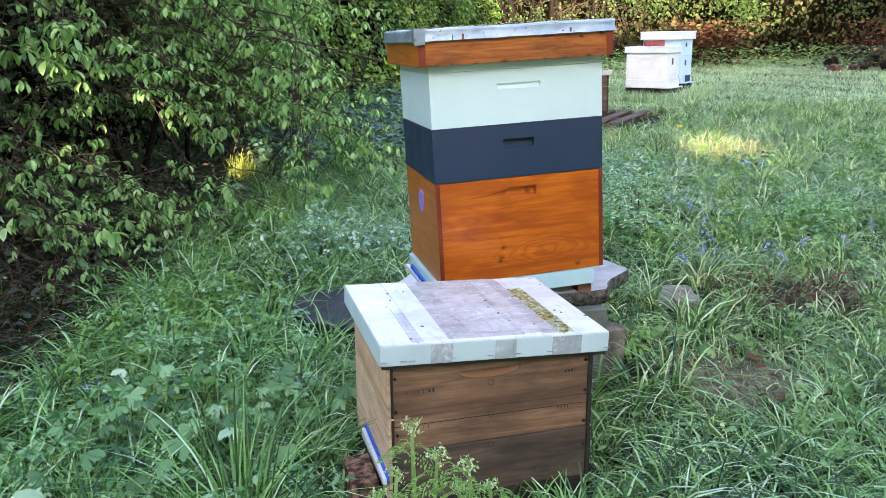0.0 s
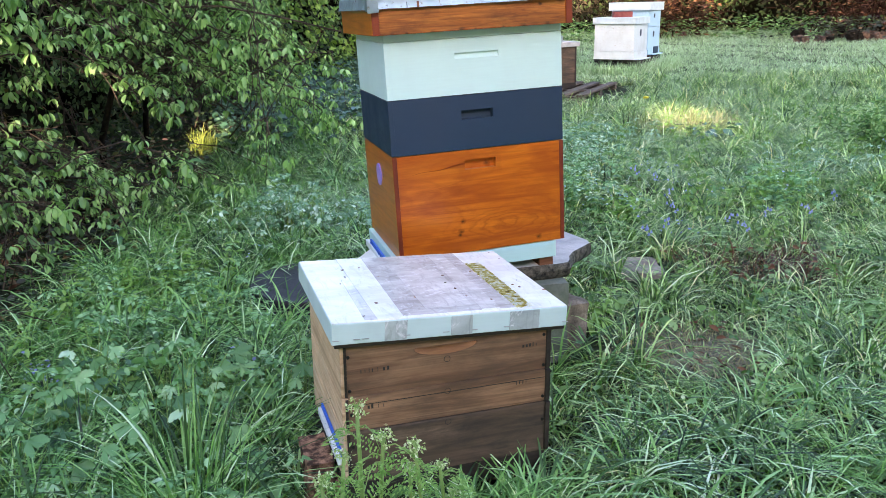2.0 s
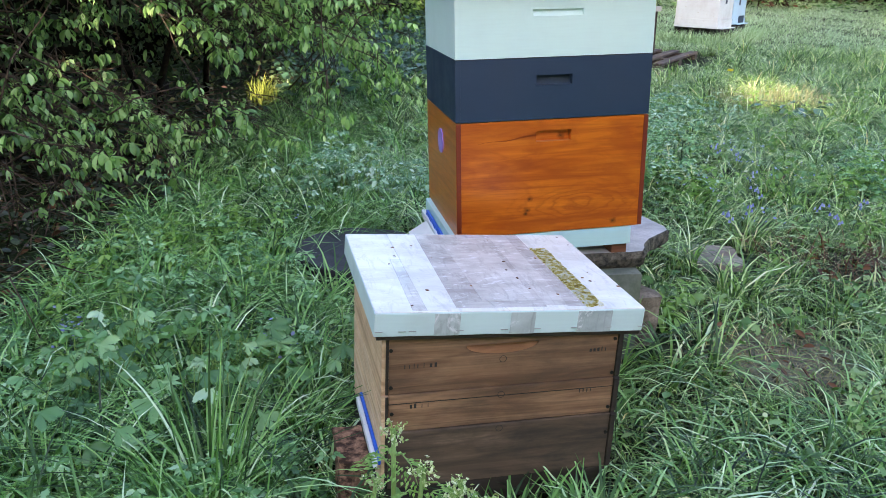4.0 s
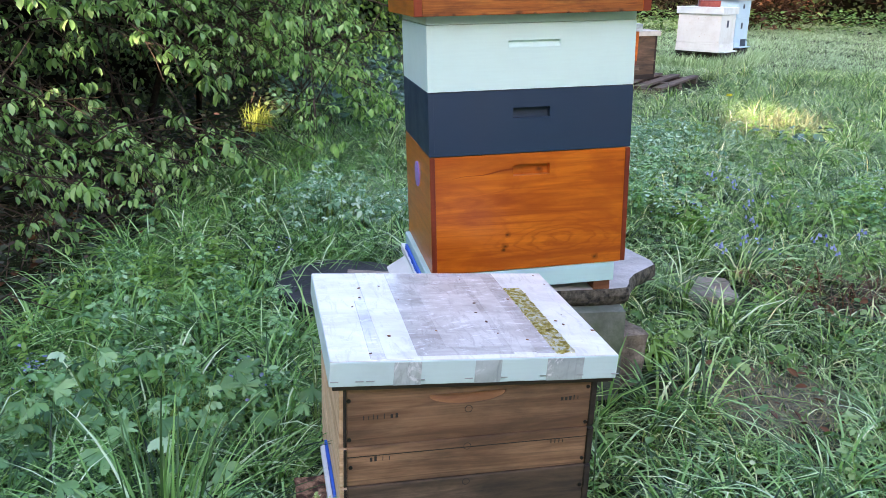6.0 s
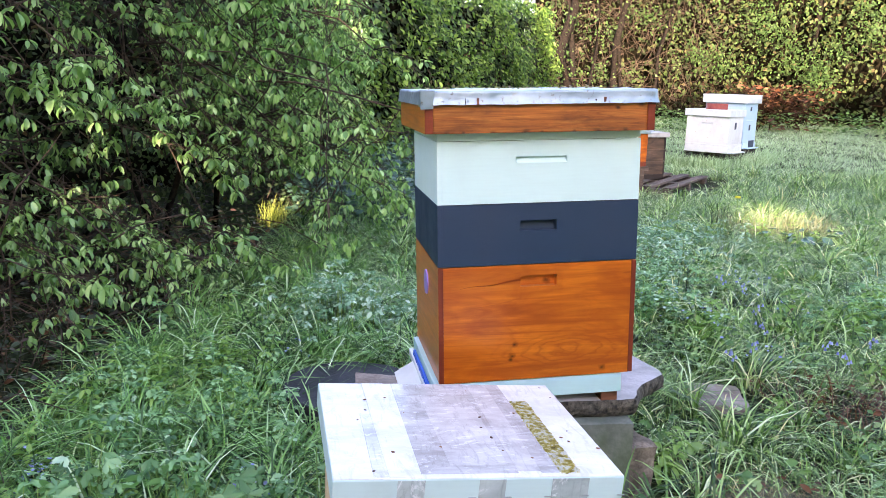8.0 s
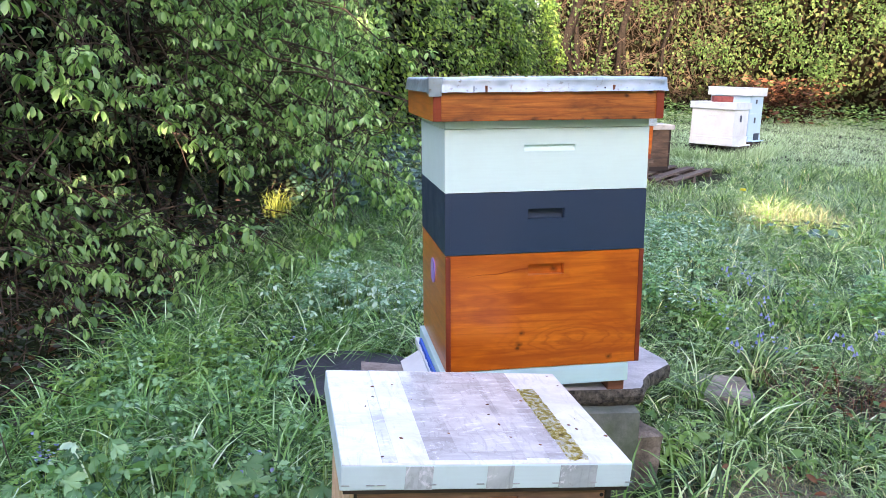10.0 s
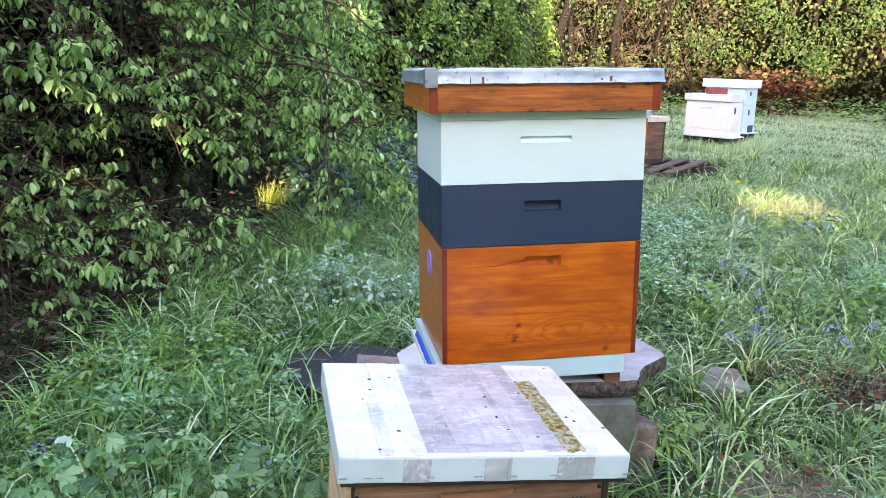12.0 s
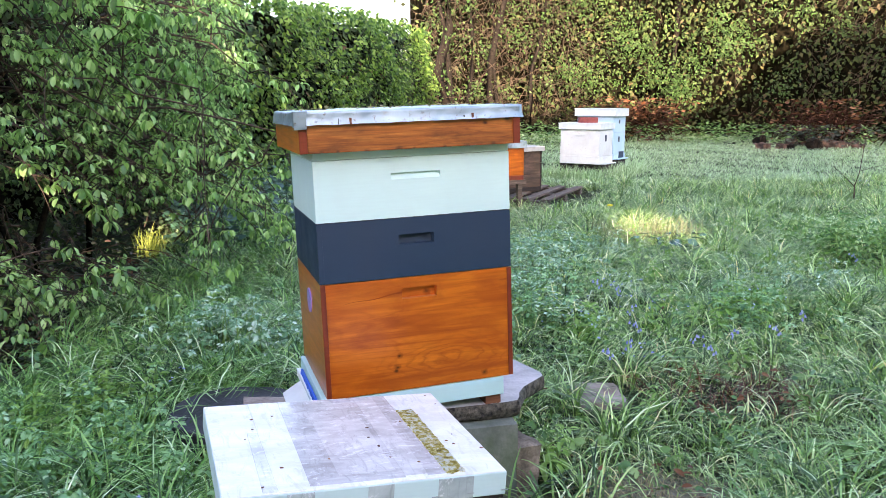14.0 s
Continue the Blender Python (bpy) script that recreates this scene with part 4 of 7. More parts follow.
    # floor and entrance
    floor_part = part("hive_floor", brick_bm(x0 - 0.002, x0 + wide - 0.01, yf - 0.004, yb, -0.425, foot - 0.002, 0.003), M["dark_wood"], hive, "dark wooden hive floor")
    part("entrance_strip", brick_bm(x0 - 0.0065, x0 - 0.0005, yf - 0.012, 0.04, -0.310, -0.295, 0.002), M["blue_plastic"], floor_part, "blue plastic entrance strip")
    part("side_rail", brick_bm(x0 - 0.016, x0 - 0.007, yf - 0.012, 0.03, -0.316, -0.300, 0.002), M["white_plastic"], floor_part, "white plastic landing strip")
    # lid
    lid = part("lid", brick_bm(-0.269, 0.264, -0.223, 0.224, -0.047, 0.0, 0.003), M["lid_edge"], hive, "whitish weathered lid with tape and yellow lichen")
    lid.matrix_basis = pose(0, 0, 0, 0, 2.6, 0)
    part("lid_underside", brick_bm(-0.262, 0.262, -0.218, 0.218, -0.056, -0.0472, 0.001), M["dark_wood"], lid, "dark lid underside")
    part("cover_sheet", brick_bm(-0.2675, 0.2625, -0.2215, 0.2225, -0.002, 0.0012, 0.0008), M["lid_white"], lid, "white plastic cover sheet")

    def strip(u0, u1, v0, v1, mat, label, lift=0.002, skew=0.0):
        xa, xb, ya, yb = -0.271 + 0.542 * u0, -0.271 + 0.542 * u1, 0.222 - 0.443 * v1, 0.222 - 0.443 * v0
        bm = brick_bm(xa, xb, ya, yb, 0.0, lift, 0.0005)
        for v in bm.verts:
            v.co.x += skew * (v.co.y - ya) / max(1e-6, yb - ya)
            v.co.x += 0.0022 * noise.noise(Vector((v.co.x * 5, v.co.y * 30, 0)))
        part("tape_strip", bm, mat, lid, label)
    strip(0.135, 0.205, 0.38, 0.99, M["lid_grey"], "grubby grey tape", 0.0021, 0.004)
    strip(0.185, 0.275, 0.005, 0.995, M["lid_white"], "white tape", 0.0028, -0.004)
    strip(0.29, 0.62, 0.005, 0.97, M["lid_grey"], "lavender-grey plastic patch", 0.0018, 0.006)
    strip(0.40, 0.60, 0.30, 0.90, M["lid_tape"], "paler worn plastic patch", 0.0026)
    strip(0.62, 0.70, 0.005, 0.955, M["lid_tape"], "dull tape", 0.0023, 0.004)
    strip(0.70, 0.765, 0.005, 0.97, M["lid_grey"], "lavender-grey tape", 0.0019)
    bm = bmesh.new()
    nx, ny = 10, 46
    g = []
    for j in range(ny + 1):
        row = []
        for i in range(nx + 1):
            u, v = 0.762 + 0.080 * i / nx, 0.22 + 0.75 * j / ny
            edge = 0.0 if 0 < i < nx and 0 < j < ny else 1.0
            jit = 0.006 * noise.noise(Vector((i * 0.9, j * 0.9, 4))) * edge
            z = 0.0005 if edge else 0.003 + 0.0022 * abs(noise.noise(Vector((i * 0.8, j * 0.8, 9))))
            row.append(bm.verts.new((-0.271 + 0.542 * u + jit, 0.226 - 0.452 * v + jit, z)))
        g.append(row)
    for j in range(ny):
        for i in range(nx):
            bm.faces.new((g[j][i], g[j][i + 1], g[j + 1][i + 1], g[j + 1][i]))
    bmesh.ops.solidify(bm, geom=bm.faces[:], thickness=0.0008)
    part("lichen_patch", bm, M["lichen"], lid, "crusty yellow and white lichen")
    for u0, u1 in ((0.21, 0.30), (0.48, 0.57), (0.73, 0.86)):
        part("edge_tape", brick_bm(-0.271 + 0.542 * u0, -0.271 + 0.542 * u1, -0.2245, -0.2232, -0.046, -0.002, 0.0004), M["edge_tape"], lid, "grey tape over lid edge")
    for u in (0.02, 0.10, 0.135, 0.30, 0.46, 0.58, 0.72, 0.85, 0.98):
        part("staple", brick_bm(-0.271 + 0.542 * u - 0.007, -0.271 + 0.542 * u + 0.007, -0.2255, -0.2234, -0.037, -0.0358, 0), M["staple"], lid, "thin steel staple")


low_hive()
rngs = random.Random(15)
for x, y in ((-0.176, 0.124), (-0.182, 0.069), (-0.202, 0.02), (-0.132, 0.135), (-0.103, 0.056), (0.058, 0.177), (0.053, 0.033), (0.043, -0.018), (-0.058, -0.104), (0.052, -0.064), (0.059, -0.121), (0.108, -0.153), (0.22, -0.036), (0.196, -0.066), (0.206, -0.084), (0.255, -0.115), (0.24, 0.20), (0.133, 0.054), (-0.196, -0.197), (-0.152, -0.124), (0.247, 0.143)):
    bm = bmesh.new()
    bmesh.ops.create_icosphere(bm, subdivisions=1, radius=1.0)
    sz = rngs.uniform(0.0014, 0.0030)
    for v in bm.verts:
        v.co = Vector((v.co.x * sz * rngs.uniform(1.2, 2.0), v.co.y * sz * rngs.uniform(0.8, 1.1), v.co.z * sz * 0.55))
    ob = part("bud_scale", bm, M["dead"])
    ob.matrix_basis = LOW @ pose(x, y, 0.0036, 0, 0, rngs.uniform(0, 360))
    tagged(ob, "tiny dry brown bud scale on white lid", "bud scale", "bud scales on the lid")
for x, y in ((0.2, 1.55), (0.55, 1.58), (0.2, 1.80), (0.52, 1.84)):
    rough_block("brick", x - 0.06, x + 0.06, y - 0.05, y + 0.05, -0.03, 0.055 - 0.07 * (x - 0.4), M["brick"], "worn brick footing under weathered hive", "brick", x * 7, 4, 0.005, 4)


# ---- far hives, brick and pallets ----
def far_hive(name_label, corner, yaw, boxes, roof_h, mat_box, mat_roof, ov, floor_h, entrance):
    """A hive standing with its front right-hand corner at corner; boxes: heights from the floor up."""
    hive = empty("beehive", Matrix.Translation(corner) @ pose(0, 0, 0, 0, 0, yaw), name_label, "beehive")
    z = floor_h
    fl = part("hive_floor", brick_bm(-W - 0.005, 0.012, 0.0, D, 0.0, floor_h - 0.002, 0.004), mat_box, hive)
    if entrance:
        part("entrance_block", brick_bm(0.0115, 0.02, 0.18, 0.34, floor_h * 0.2, floor_h + 0.03, 0.002), M["slate"], fl, "dark blue entrance block")
    part("landing_board", brick_bm(0.012, 0.07, 0.02, D - 0.02, 0.0, 0.012, 0.003), mat_box, fl)
    for k, h in enumerate(boxes):
        bm = pocket_board(W, h - 0.003, 0.022, 0.19, 0.32, h * 0.72, h * 0.72 + 0.018, 0.014, 0.002)
        bmesh.ops.translate(bm, verts=bm.verts, vec=(-W, 0, z))
        b = part("hive_box", bm, mat_box, hive)
        part("end_board", brick_bm(-0.022, 0.001, 0.0225, D, z, z + h - 0.003, 0.002), mat_box, b)
        part("end_board", brick_bm(-W, -W + 0.022, 0.0225, D, z, z + h - 0.003, 0.002), mat_box, b)
        part("back_board", brick_bm(-W + 0.0225, -0.0225, D - 0.022, D, z, z + h - 0.003, 0.002), mat_box, b)
        # raised dark slab stands in for the shade inside a handhold
        part("handhold", brick_bm(0.0005, 0.003, 0.17, 0.22, z + h * 0.55, z + h * 0.80, 0.001), M["slate"], b, "dark slab in place of handhold shade")
        z += h
    part("crown_board", brick_bm(-W, 0, 0, D, z, z + 0.012, 0.002), mat_box, hive)
    roof = part("roof", brick_bm(-W - ov, ov, -ov, D + ov, z + 0.004, z + roof_h, 0.004), mat_roof, hive, "grubby white telescopic roof")
    part("roof_edge", brick_bm(-W - ov - 0.003, ov + 0.003, -ov - 0.003, D + ov + 0.003, z + roof_h - 0.012, z + roof_h + 0.002, 0.003), M["roof_white"], roof)
    return hive, z + roof_h


_, top_w = far_hive("white chipped-paint beehive with brick on roof, on pallet", (4.368, 9.221, 0.385), -47, (0.315,), 0.08, M["white_paint"], M["roof_white"], 0.022, 0.10, False)
far_hive("taller pale blue beehive behind a white one", (4.905, 9.975, 0.385), -47, (0.285, 0.205), 0.105, M["pale_blue"], M["roof_white"], 0.032, 0.07, True)
tm = Matrix.Translation((4.368, 9.221, 0.385)) @ pose(0, 0, 0, 0, 0, -47)
bk = part("brick", brick_bm(-0.115, 0.115, -0.05, 0.05, 0, 0.068, 0.004), M["red_brick"])
bk.matrix_basis = tm @ pose(-0.235, 0.17, top_w + 0.002, 0, 0, 38)
tagged(bk, "dark red brick weighing down white hive roof", "brick")


def pallet(m, nx, length, wide, label, mat):
    p = empty("pallet", m, label, "pallet", "wooden pallets")
    rng = random.Random(11)
    for k in range(nx):
        y = wide * k / (nx - 1) - wide / 2
        part("plank", brick_bm(-length / 2, length / 2, y - 0.045, y + 0.045, 0.10, 0.122, 0.003, 0.003, rng), mat, p)
    for x in (-length / 2 + 0.05, 0, length / 2 - 0.05):
        part("stringer", brick_bm(x - 0.045, x + 0.045, -wide / 2 - 0.04, wide / 2 + 0.04, -0.12, 0.099, 0.004, 0.003, rng), mat, p)
    return p


# first pallet: the shade below the hives is put into its dark wood
pallet(pose(4.63, 9.95, 0.262, 0, 0, -47), 8, 0.42, 1.10, "weathered wooden pallet, coloured dark as if shaded, under white and blue hives", M["dark_wood"])
pallet(pose(2.96, 8.09, 0.105, 0, 0, 53), 6, 1.34, 0.95, "weathered grey wooden pallet under old brown hive", M["pallet_wood"])


def old_hive():
    """Small old brown hive seen past the tall one."""
    m = Matrix.Translation((3.17, 7.98, 0.230)) @ pose(0, 0, 0, 0, -1, 12)
    hive = empty("beehive", m, "old dark brown wooden beehive with pale lid on pallet", "beehive")
    part("hive_floor", brick_bm(-0.45, 0.0, 0.0, D, 0.0, 0.045, 0.003), M["dark_wood"], hive)
    z = 0.0455
    for h in (0.129, 0.119, 0.119):
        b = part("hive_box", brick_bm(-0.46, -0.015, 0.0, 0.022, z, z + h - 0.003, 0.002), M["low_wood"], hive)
        part("end_board", brick_bm(-0.022, 0.0, 0.0225, D, z, z + h - 0.003, 0.002), M["grey_wood"], b)
        part("end_board", brick_bm(-0.482, -0.46, 0.0, D, z, z + h - 0.003, 0.002), M["dark_wood"], b)
        part("corner_post", brick_bm(-0.0145, 0.003, -0.003, 0.0222, z, z + h - 0.003, 0.002), M["dark_wood"], b)
        part("back_board", brick_bm(-0.459, -0.023, D - 0.022, D, z, z + h - 0.003, 0.002), M["grey_wood"], b)
        z += h
    part("lid", brick_bm(-0.50, 0.028, -0.025, D + 0.025, z - 0.002, z + 0.045, 0.004), M["old_lid"], hive, "pale weathered lid")


old_hive()


def orange_hive():
    """Another varnished hive on a timber stand, mostly hidden behind the tall one."""
    m = Matrix.Translation((2.65, 7.05, 0.0)) @ pose(0, 0, 0, 0, 0, 4)
    stand = empty("hive_stand", m, "weathered grey timber hive stand in grass", "hive stand")
    for x in (-0.47, -0.045):
        for y in (0.02, 0.37):
            part("leg", brick_bm(x, x + 0.045, y, y + 0.045, 0.08, 0.40, 0.003), M["pallet_wood"], stand)
    for y in (0.0, 0.39):
        part("rail", brick_bm(-0.52, 0.03, y, y + 0.03, 0.4005, 0.44, 0.003), M["pallet_wood"], stand)
    hive = empty("beehive", m @ pose(0, 0, 0.441), "varnished orange beehive on timber stand behind the tall one", "beehive")
    z = 0.04
    part("hive_floor", brick_bm(-W, 0, 0, D, 0.0, 0.0395, 0.002), M["varnished_end"], hive)
    for h in (0.245,):
        b = part("hive_box", brick_bm(-W + 0.013, -0.013, 0, 0.022, z, z + h, 0.002), M["varnished"], hive)
        part("end_board", brick_bm(-0.013, 0, -0.001, D, z, z + h, 0.002), M["varnished"], b)
        part("end_board", brick_bm(-W, -W + 0.013, -0.001, D, z, z + h, 0.002), M["varnished"], b)
        part("back_board", brick_bm(-W + 0.0135, -0.0135, D - 0.022, D, z, z + h, 0.002), M["varnished"], b)
    part("roof", brick_bm(-W - 0.02, 0.02, -0.02, D + 0.02, z + 0.246, z + 0.31, 0.004), M["metal"], hive, "metal-covered roof")


orange_hive()


# ---- plants ----
FACE_Y = [0.5, 2.0, 3.0, 3.6, 3.9, 5.0, 5.7, 7.5, 9.0, 11.0, 14.0, 15.5]
FACE_X = [-3.0, -2.1, -1.5, -0.95, -0.60, 0.0, 0.15, 0.0, 0.25, 1.2, 2.7, 3.2]


def face_x(y):
    return np.interp(y, FACE_Y, FACE_X)


def free(xy, margin=0.0):
    """True where grass may grow: clear of hives, stones and bare spots."""
    x, y = xy[:, 0], xy[:, 1]
    ok = np.ones(len(xy), bool)
    c, s = math.cos(radians(6.5)), math.sin(radians(6.5))
    u, v = (x - 0.40) * c + (y - 1.69) * s, -(x - 0.40) * s + (y - 1.69) * c
    ok &= ~((np.abs(u) < 0.258 - margin) & (np.abs(v) < 0.205 - margin))
    ok &= ~((x > 0.42) & (x < 1.06) & (y > 2.06) & (y < 2.64))
    ok &= ~((x - 0.165) ** 2 + (y - 2.775) ** 2 < 0.245 ** 2)
    ok &= ~((x > 0.17) & (x < 0.35) & (y > 2.38) & (y < 2.62))
    ok &= ~((np.abs(x - 1.50 + 0.05 * (2.85 - y)) < 0.12) & (y > 2.66) & (y < 2.97))
    ok &= ~((x > 0.07) & (x < 0.145) & (y > 1.48) & (y < 1.66))
    for px, py, a, hu, hv in ((3.0, 8.0, 53, 0.86, 0.70), (4.64, 9.95, -47, 0.29, 0.64)):
        c, s = math.cos(radians(a)), math.sin(radians(a))
        u, v = (x - px) * c + (y - py) * s, -(x - px) * s + (y - py) * c
        ok &= ~((np.abs(u) < hu) & (np.abs(v) < hv))
    return ok


def sow(n, y0, y1, left=0.0):
    """Points over the part of the meadow that the walk can see."""
    y = np.sqrt(RNG.uniform((y0 + 0.6) ** 2, (y1 + 0.6) ** 2, n)) - 0.6
    lo = np.maximum(-0.25 - 0.58 * (y + 0.2), face_x(y) - 0.55)
    hi = 0.35 + 1.0 * (y + 0.1)
    x = lo + (hi - lo) * RNG.uniform(0, 1, n)
    return np.stack([x, y], 1)


def trodden(x, y):
    """How worn the grass is: 1 on the bare patch beside the hives."""
    return np.exp(-(((x - 1.33) / 0.24) ** 2 + ((y - 2.05) / 0.22) ** 2)) + np.exp(-(((x - 2.02) / 0.26) ** 2 + ((y - 2.66) / 0.22) ** 2))


def shade(x, y):
    """Where bushes leave the soil bare."""
    edge = np.interp(y, [1.2, 2.0, 2.4, 3.3, 3.7, 4.3, 5.2, 6.5, 9.0], [-1.6, -1.25, -0.92, -0.80, -0.72, -0.70, -0.45, -0.35, 0.1])
    return np.clip((edge + 0.38 - x) / 0.55, 0, 1)


# the sunbeam that reaches the tuft below the bush
BEAM = np.array([-0.43, 5.85, 0.27])


def off_beam(p, r=0.2):
    w = np.array(sun_way)
    d = p - BEAM
    k = d @ w
    return (np.linalg.norm(d - k[:, None] * w, axis=1) > r) | (k < 0)


def open_to(p, target, r=0.12):
    """True where p leaves the low gap in the foliage before target open."""
    w = np.array([0.11, -0.982, 0.15])
    d = p - target
    k = d @ w
    return (np.linalg.norm(d - k[:, None] * w, axis=1) > r * (1 + 0.1 * k)) | (k < 0)


def meadow():
    a = sow(90000, 0.7, 3.9)
    a = a[free(a)]
    p, w = 0.45 * patches(a[:, 0], a[:, 1]) + 0.75 * patches(a[:, 0], a[:, 1], 3.2, 2.0) ** 1.5, trodden(a[:, 0], a[:, 1])
    keep = RNG.uniform(0, 1, len(a)) < (0.25 + 1.1 * p) * np.clip(1 - 0.65 * w, 0.2, 1) * (1 - 0.97 * shade(a[:, 0], a[:, 1]))
    a, p, w = a[keep], p[keep], w[keep]
    n = len(a)
    h = RNG.uniform(0.04, 0.14, n) * (0.45 + 0.9 * p) * (1 - 0.65 * np.clip(w, 0, 1))
    near = blades(RNG, a, h, RNG.uniform(0.0035, 0.0085, n), RNG.uniform(0.5, 1.5, n), 3, 0.52, az=lie(a, 0.9))
    b = sow(120000, 3.9, 9.0)
    b = b[free(b)]
    p = 0.45 * patches(b[:, 0], b[:, 1]) + 0.75 * patches(b[:, 0], b[:, 1], 2.4, 1.0) ** 1.5
    foot = np.clip((b[:, 0] - face_x(b[:, 1]) - 0.35) / 0.6, 0.12, 1) * (b[:, 1] > 5.6) + (b[:, 1] <= 5.6)
    keep = RNG.uniform(0, 1, len(b)) < (0.3 + 0.9 * p) * (1 - 0.95 * shade(b[:, 0], b[:, 1])) * foot
    b, p = b[keep], p[keep]
    n = len(b)
    mid = blades(RNG, b, RNG.uniform(0.07, 0.20, n) * (0.6 + 0.8 * p), RNG.uniform(0.004, 0.0085, n), RNG.uniform(0.7, 1.6, n), 3, 0.52, az=lie(b, 0.8))
    tagged(big_mesh("meadow_grass", *near, M["grass"]), "short uneven green meadow grass", "grass", kind="stuff")
    tagged(big_mesh("dewy_grass", *mid, M["mid_grass"]), "pale dew-covered meadow grass", "grass", kind="stuff")
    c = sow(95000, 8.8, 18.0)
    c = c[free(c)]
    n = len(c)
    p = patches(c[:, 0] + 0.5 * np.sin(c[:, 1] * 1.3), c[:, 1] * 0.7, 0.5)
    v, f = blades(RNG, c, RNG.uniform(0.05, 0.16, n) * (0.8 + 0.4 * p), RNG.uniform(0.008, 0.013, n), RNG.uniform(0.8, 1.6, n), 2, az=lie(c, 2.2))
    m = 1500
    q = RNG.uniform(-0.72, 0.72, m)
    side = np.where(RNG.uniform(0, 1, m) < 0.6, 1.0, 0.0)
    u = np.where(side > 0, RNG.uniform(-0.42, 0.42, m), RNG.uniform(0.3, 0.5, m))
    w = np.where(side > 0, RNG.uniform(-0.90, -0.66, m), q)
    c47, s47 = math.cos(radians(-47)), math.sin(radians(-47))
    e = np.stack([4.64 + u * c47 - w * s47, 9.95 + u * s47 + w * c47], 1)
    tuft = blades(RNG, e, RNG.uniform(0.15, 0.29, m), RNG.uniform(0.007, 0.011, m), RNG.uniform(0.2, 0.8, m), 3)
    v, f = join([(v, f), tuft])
    tagged(big_mesh("far_grass", v, f, M["far_grass"]), "pale meadow grass further back", "grass", kind="stuff")


def lawn_around():
    """The same meadow on all other sides of the walk."""
    n = 70000
    q = np.stack([RNG.uniform(-3.5, 12.0, n), RNG.uniform(-8.0, 9.0, n)], 1)
    inside = (q[:, 1] > 0.7) & (q[:, 0] > np.maximum(-0.25 - 0.58 * (q[:, 1] + 0.2), face_x(q[:, 1]) - 0.55)) & (q[:, 0] < 0.35 + 1.0 * (q[:, 1] + 0.1))
    q = q[~inside & (q[:, 0] > face_x(np.maximum(q[:, 1], 0.5)) - 0.3)]
    n = len(q)
    p = patches(q[:, 0], q[:, 1], 2.4, 1.0)
    v, f = blades(RNG, q, RNG.uniform(0.06, 0.17, n) * (0.6 + 0.8 * p), RNG.uniform(0.013, 0.026, n), RNG.uniform(0.7, 1.6, n), 2)
    tagged(big_mesh("lawn_grass", v, f, M["grass"]), "uneven meadow grass around the hives", "grass", kind="stuff")


meadow()
lawn_around()


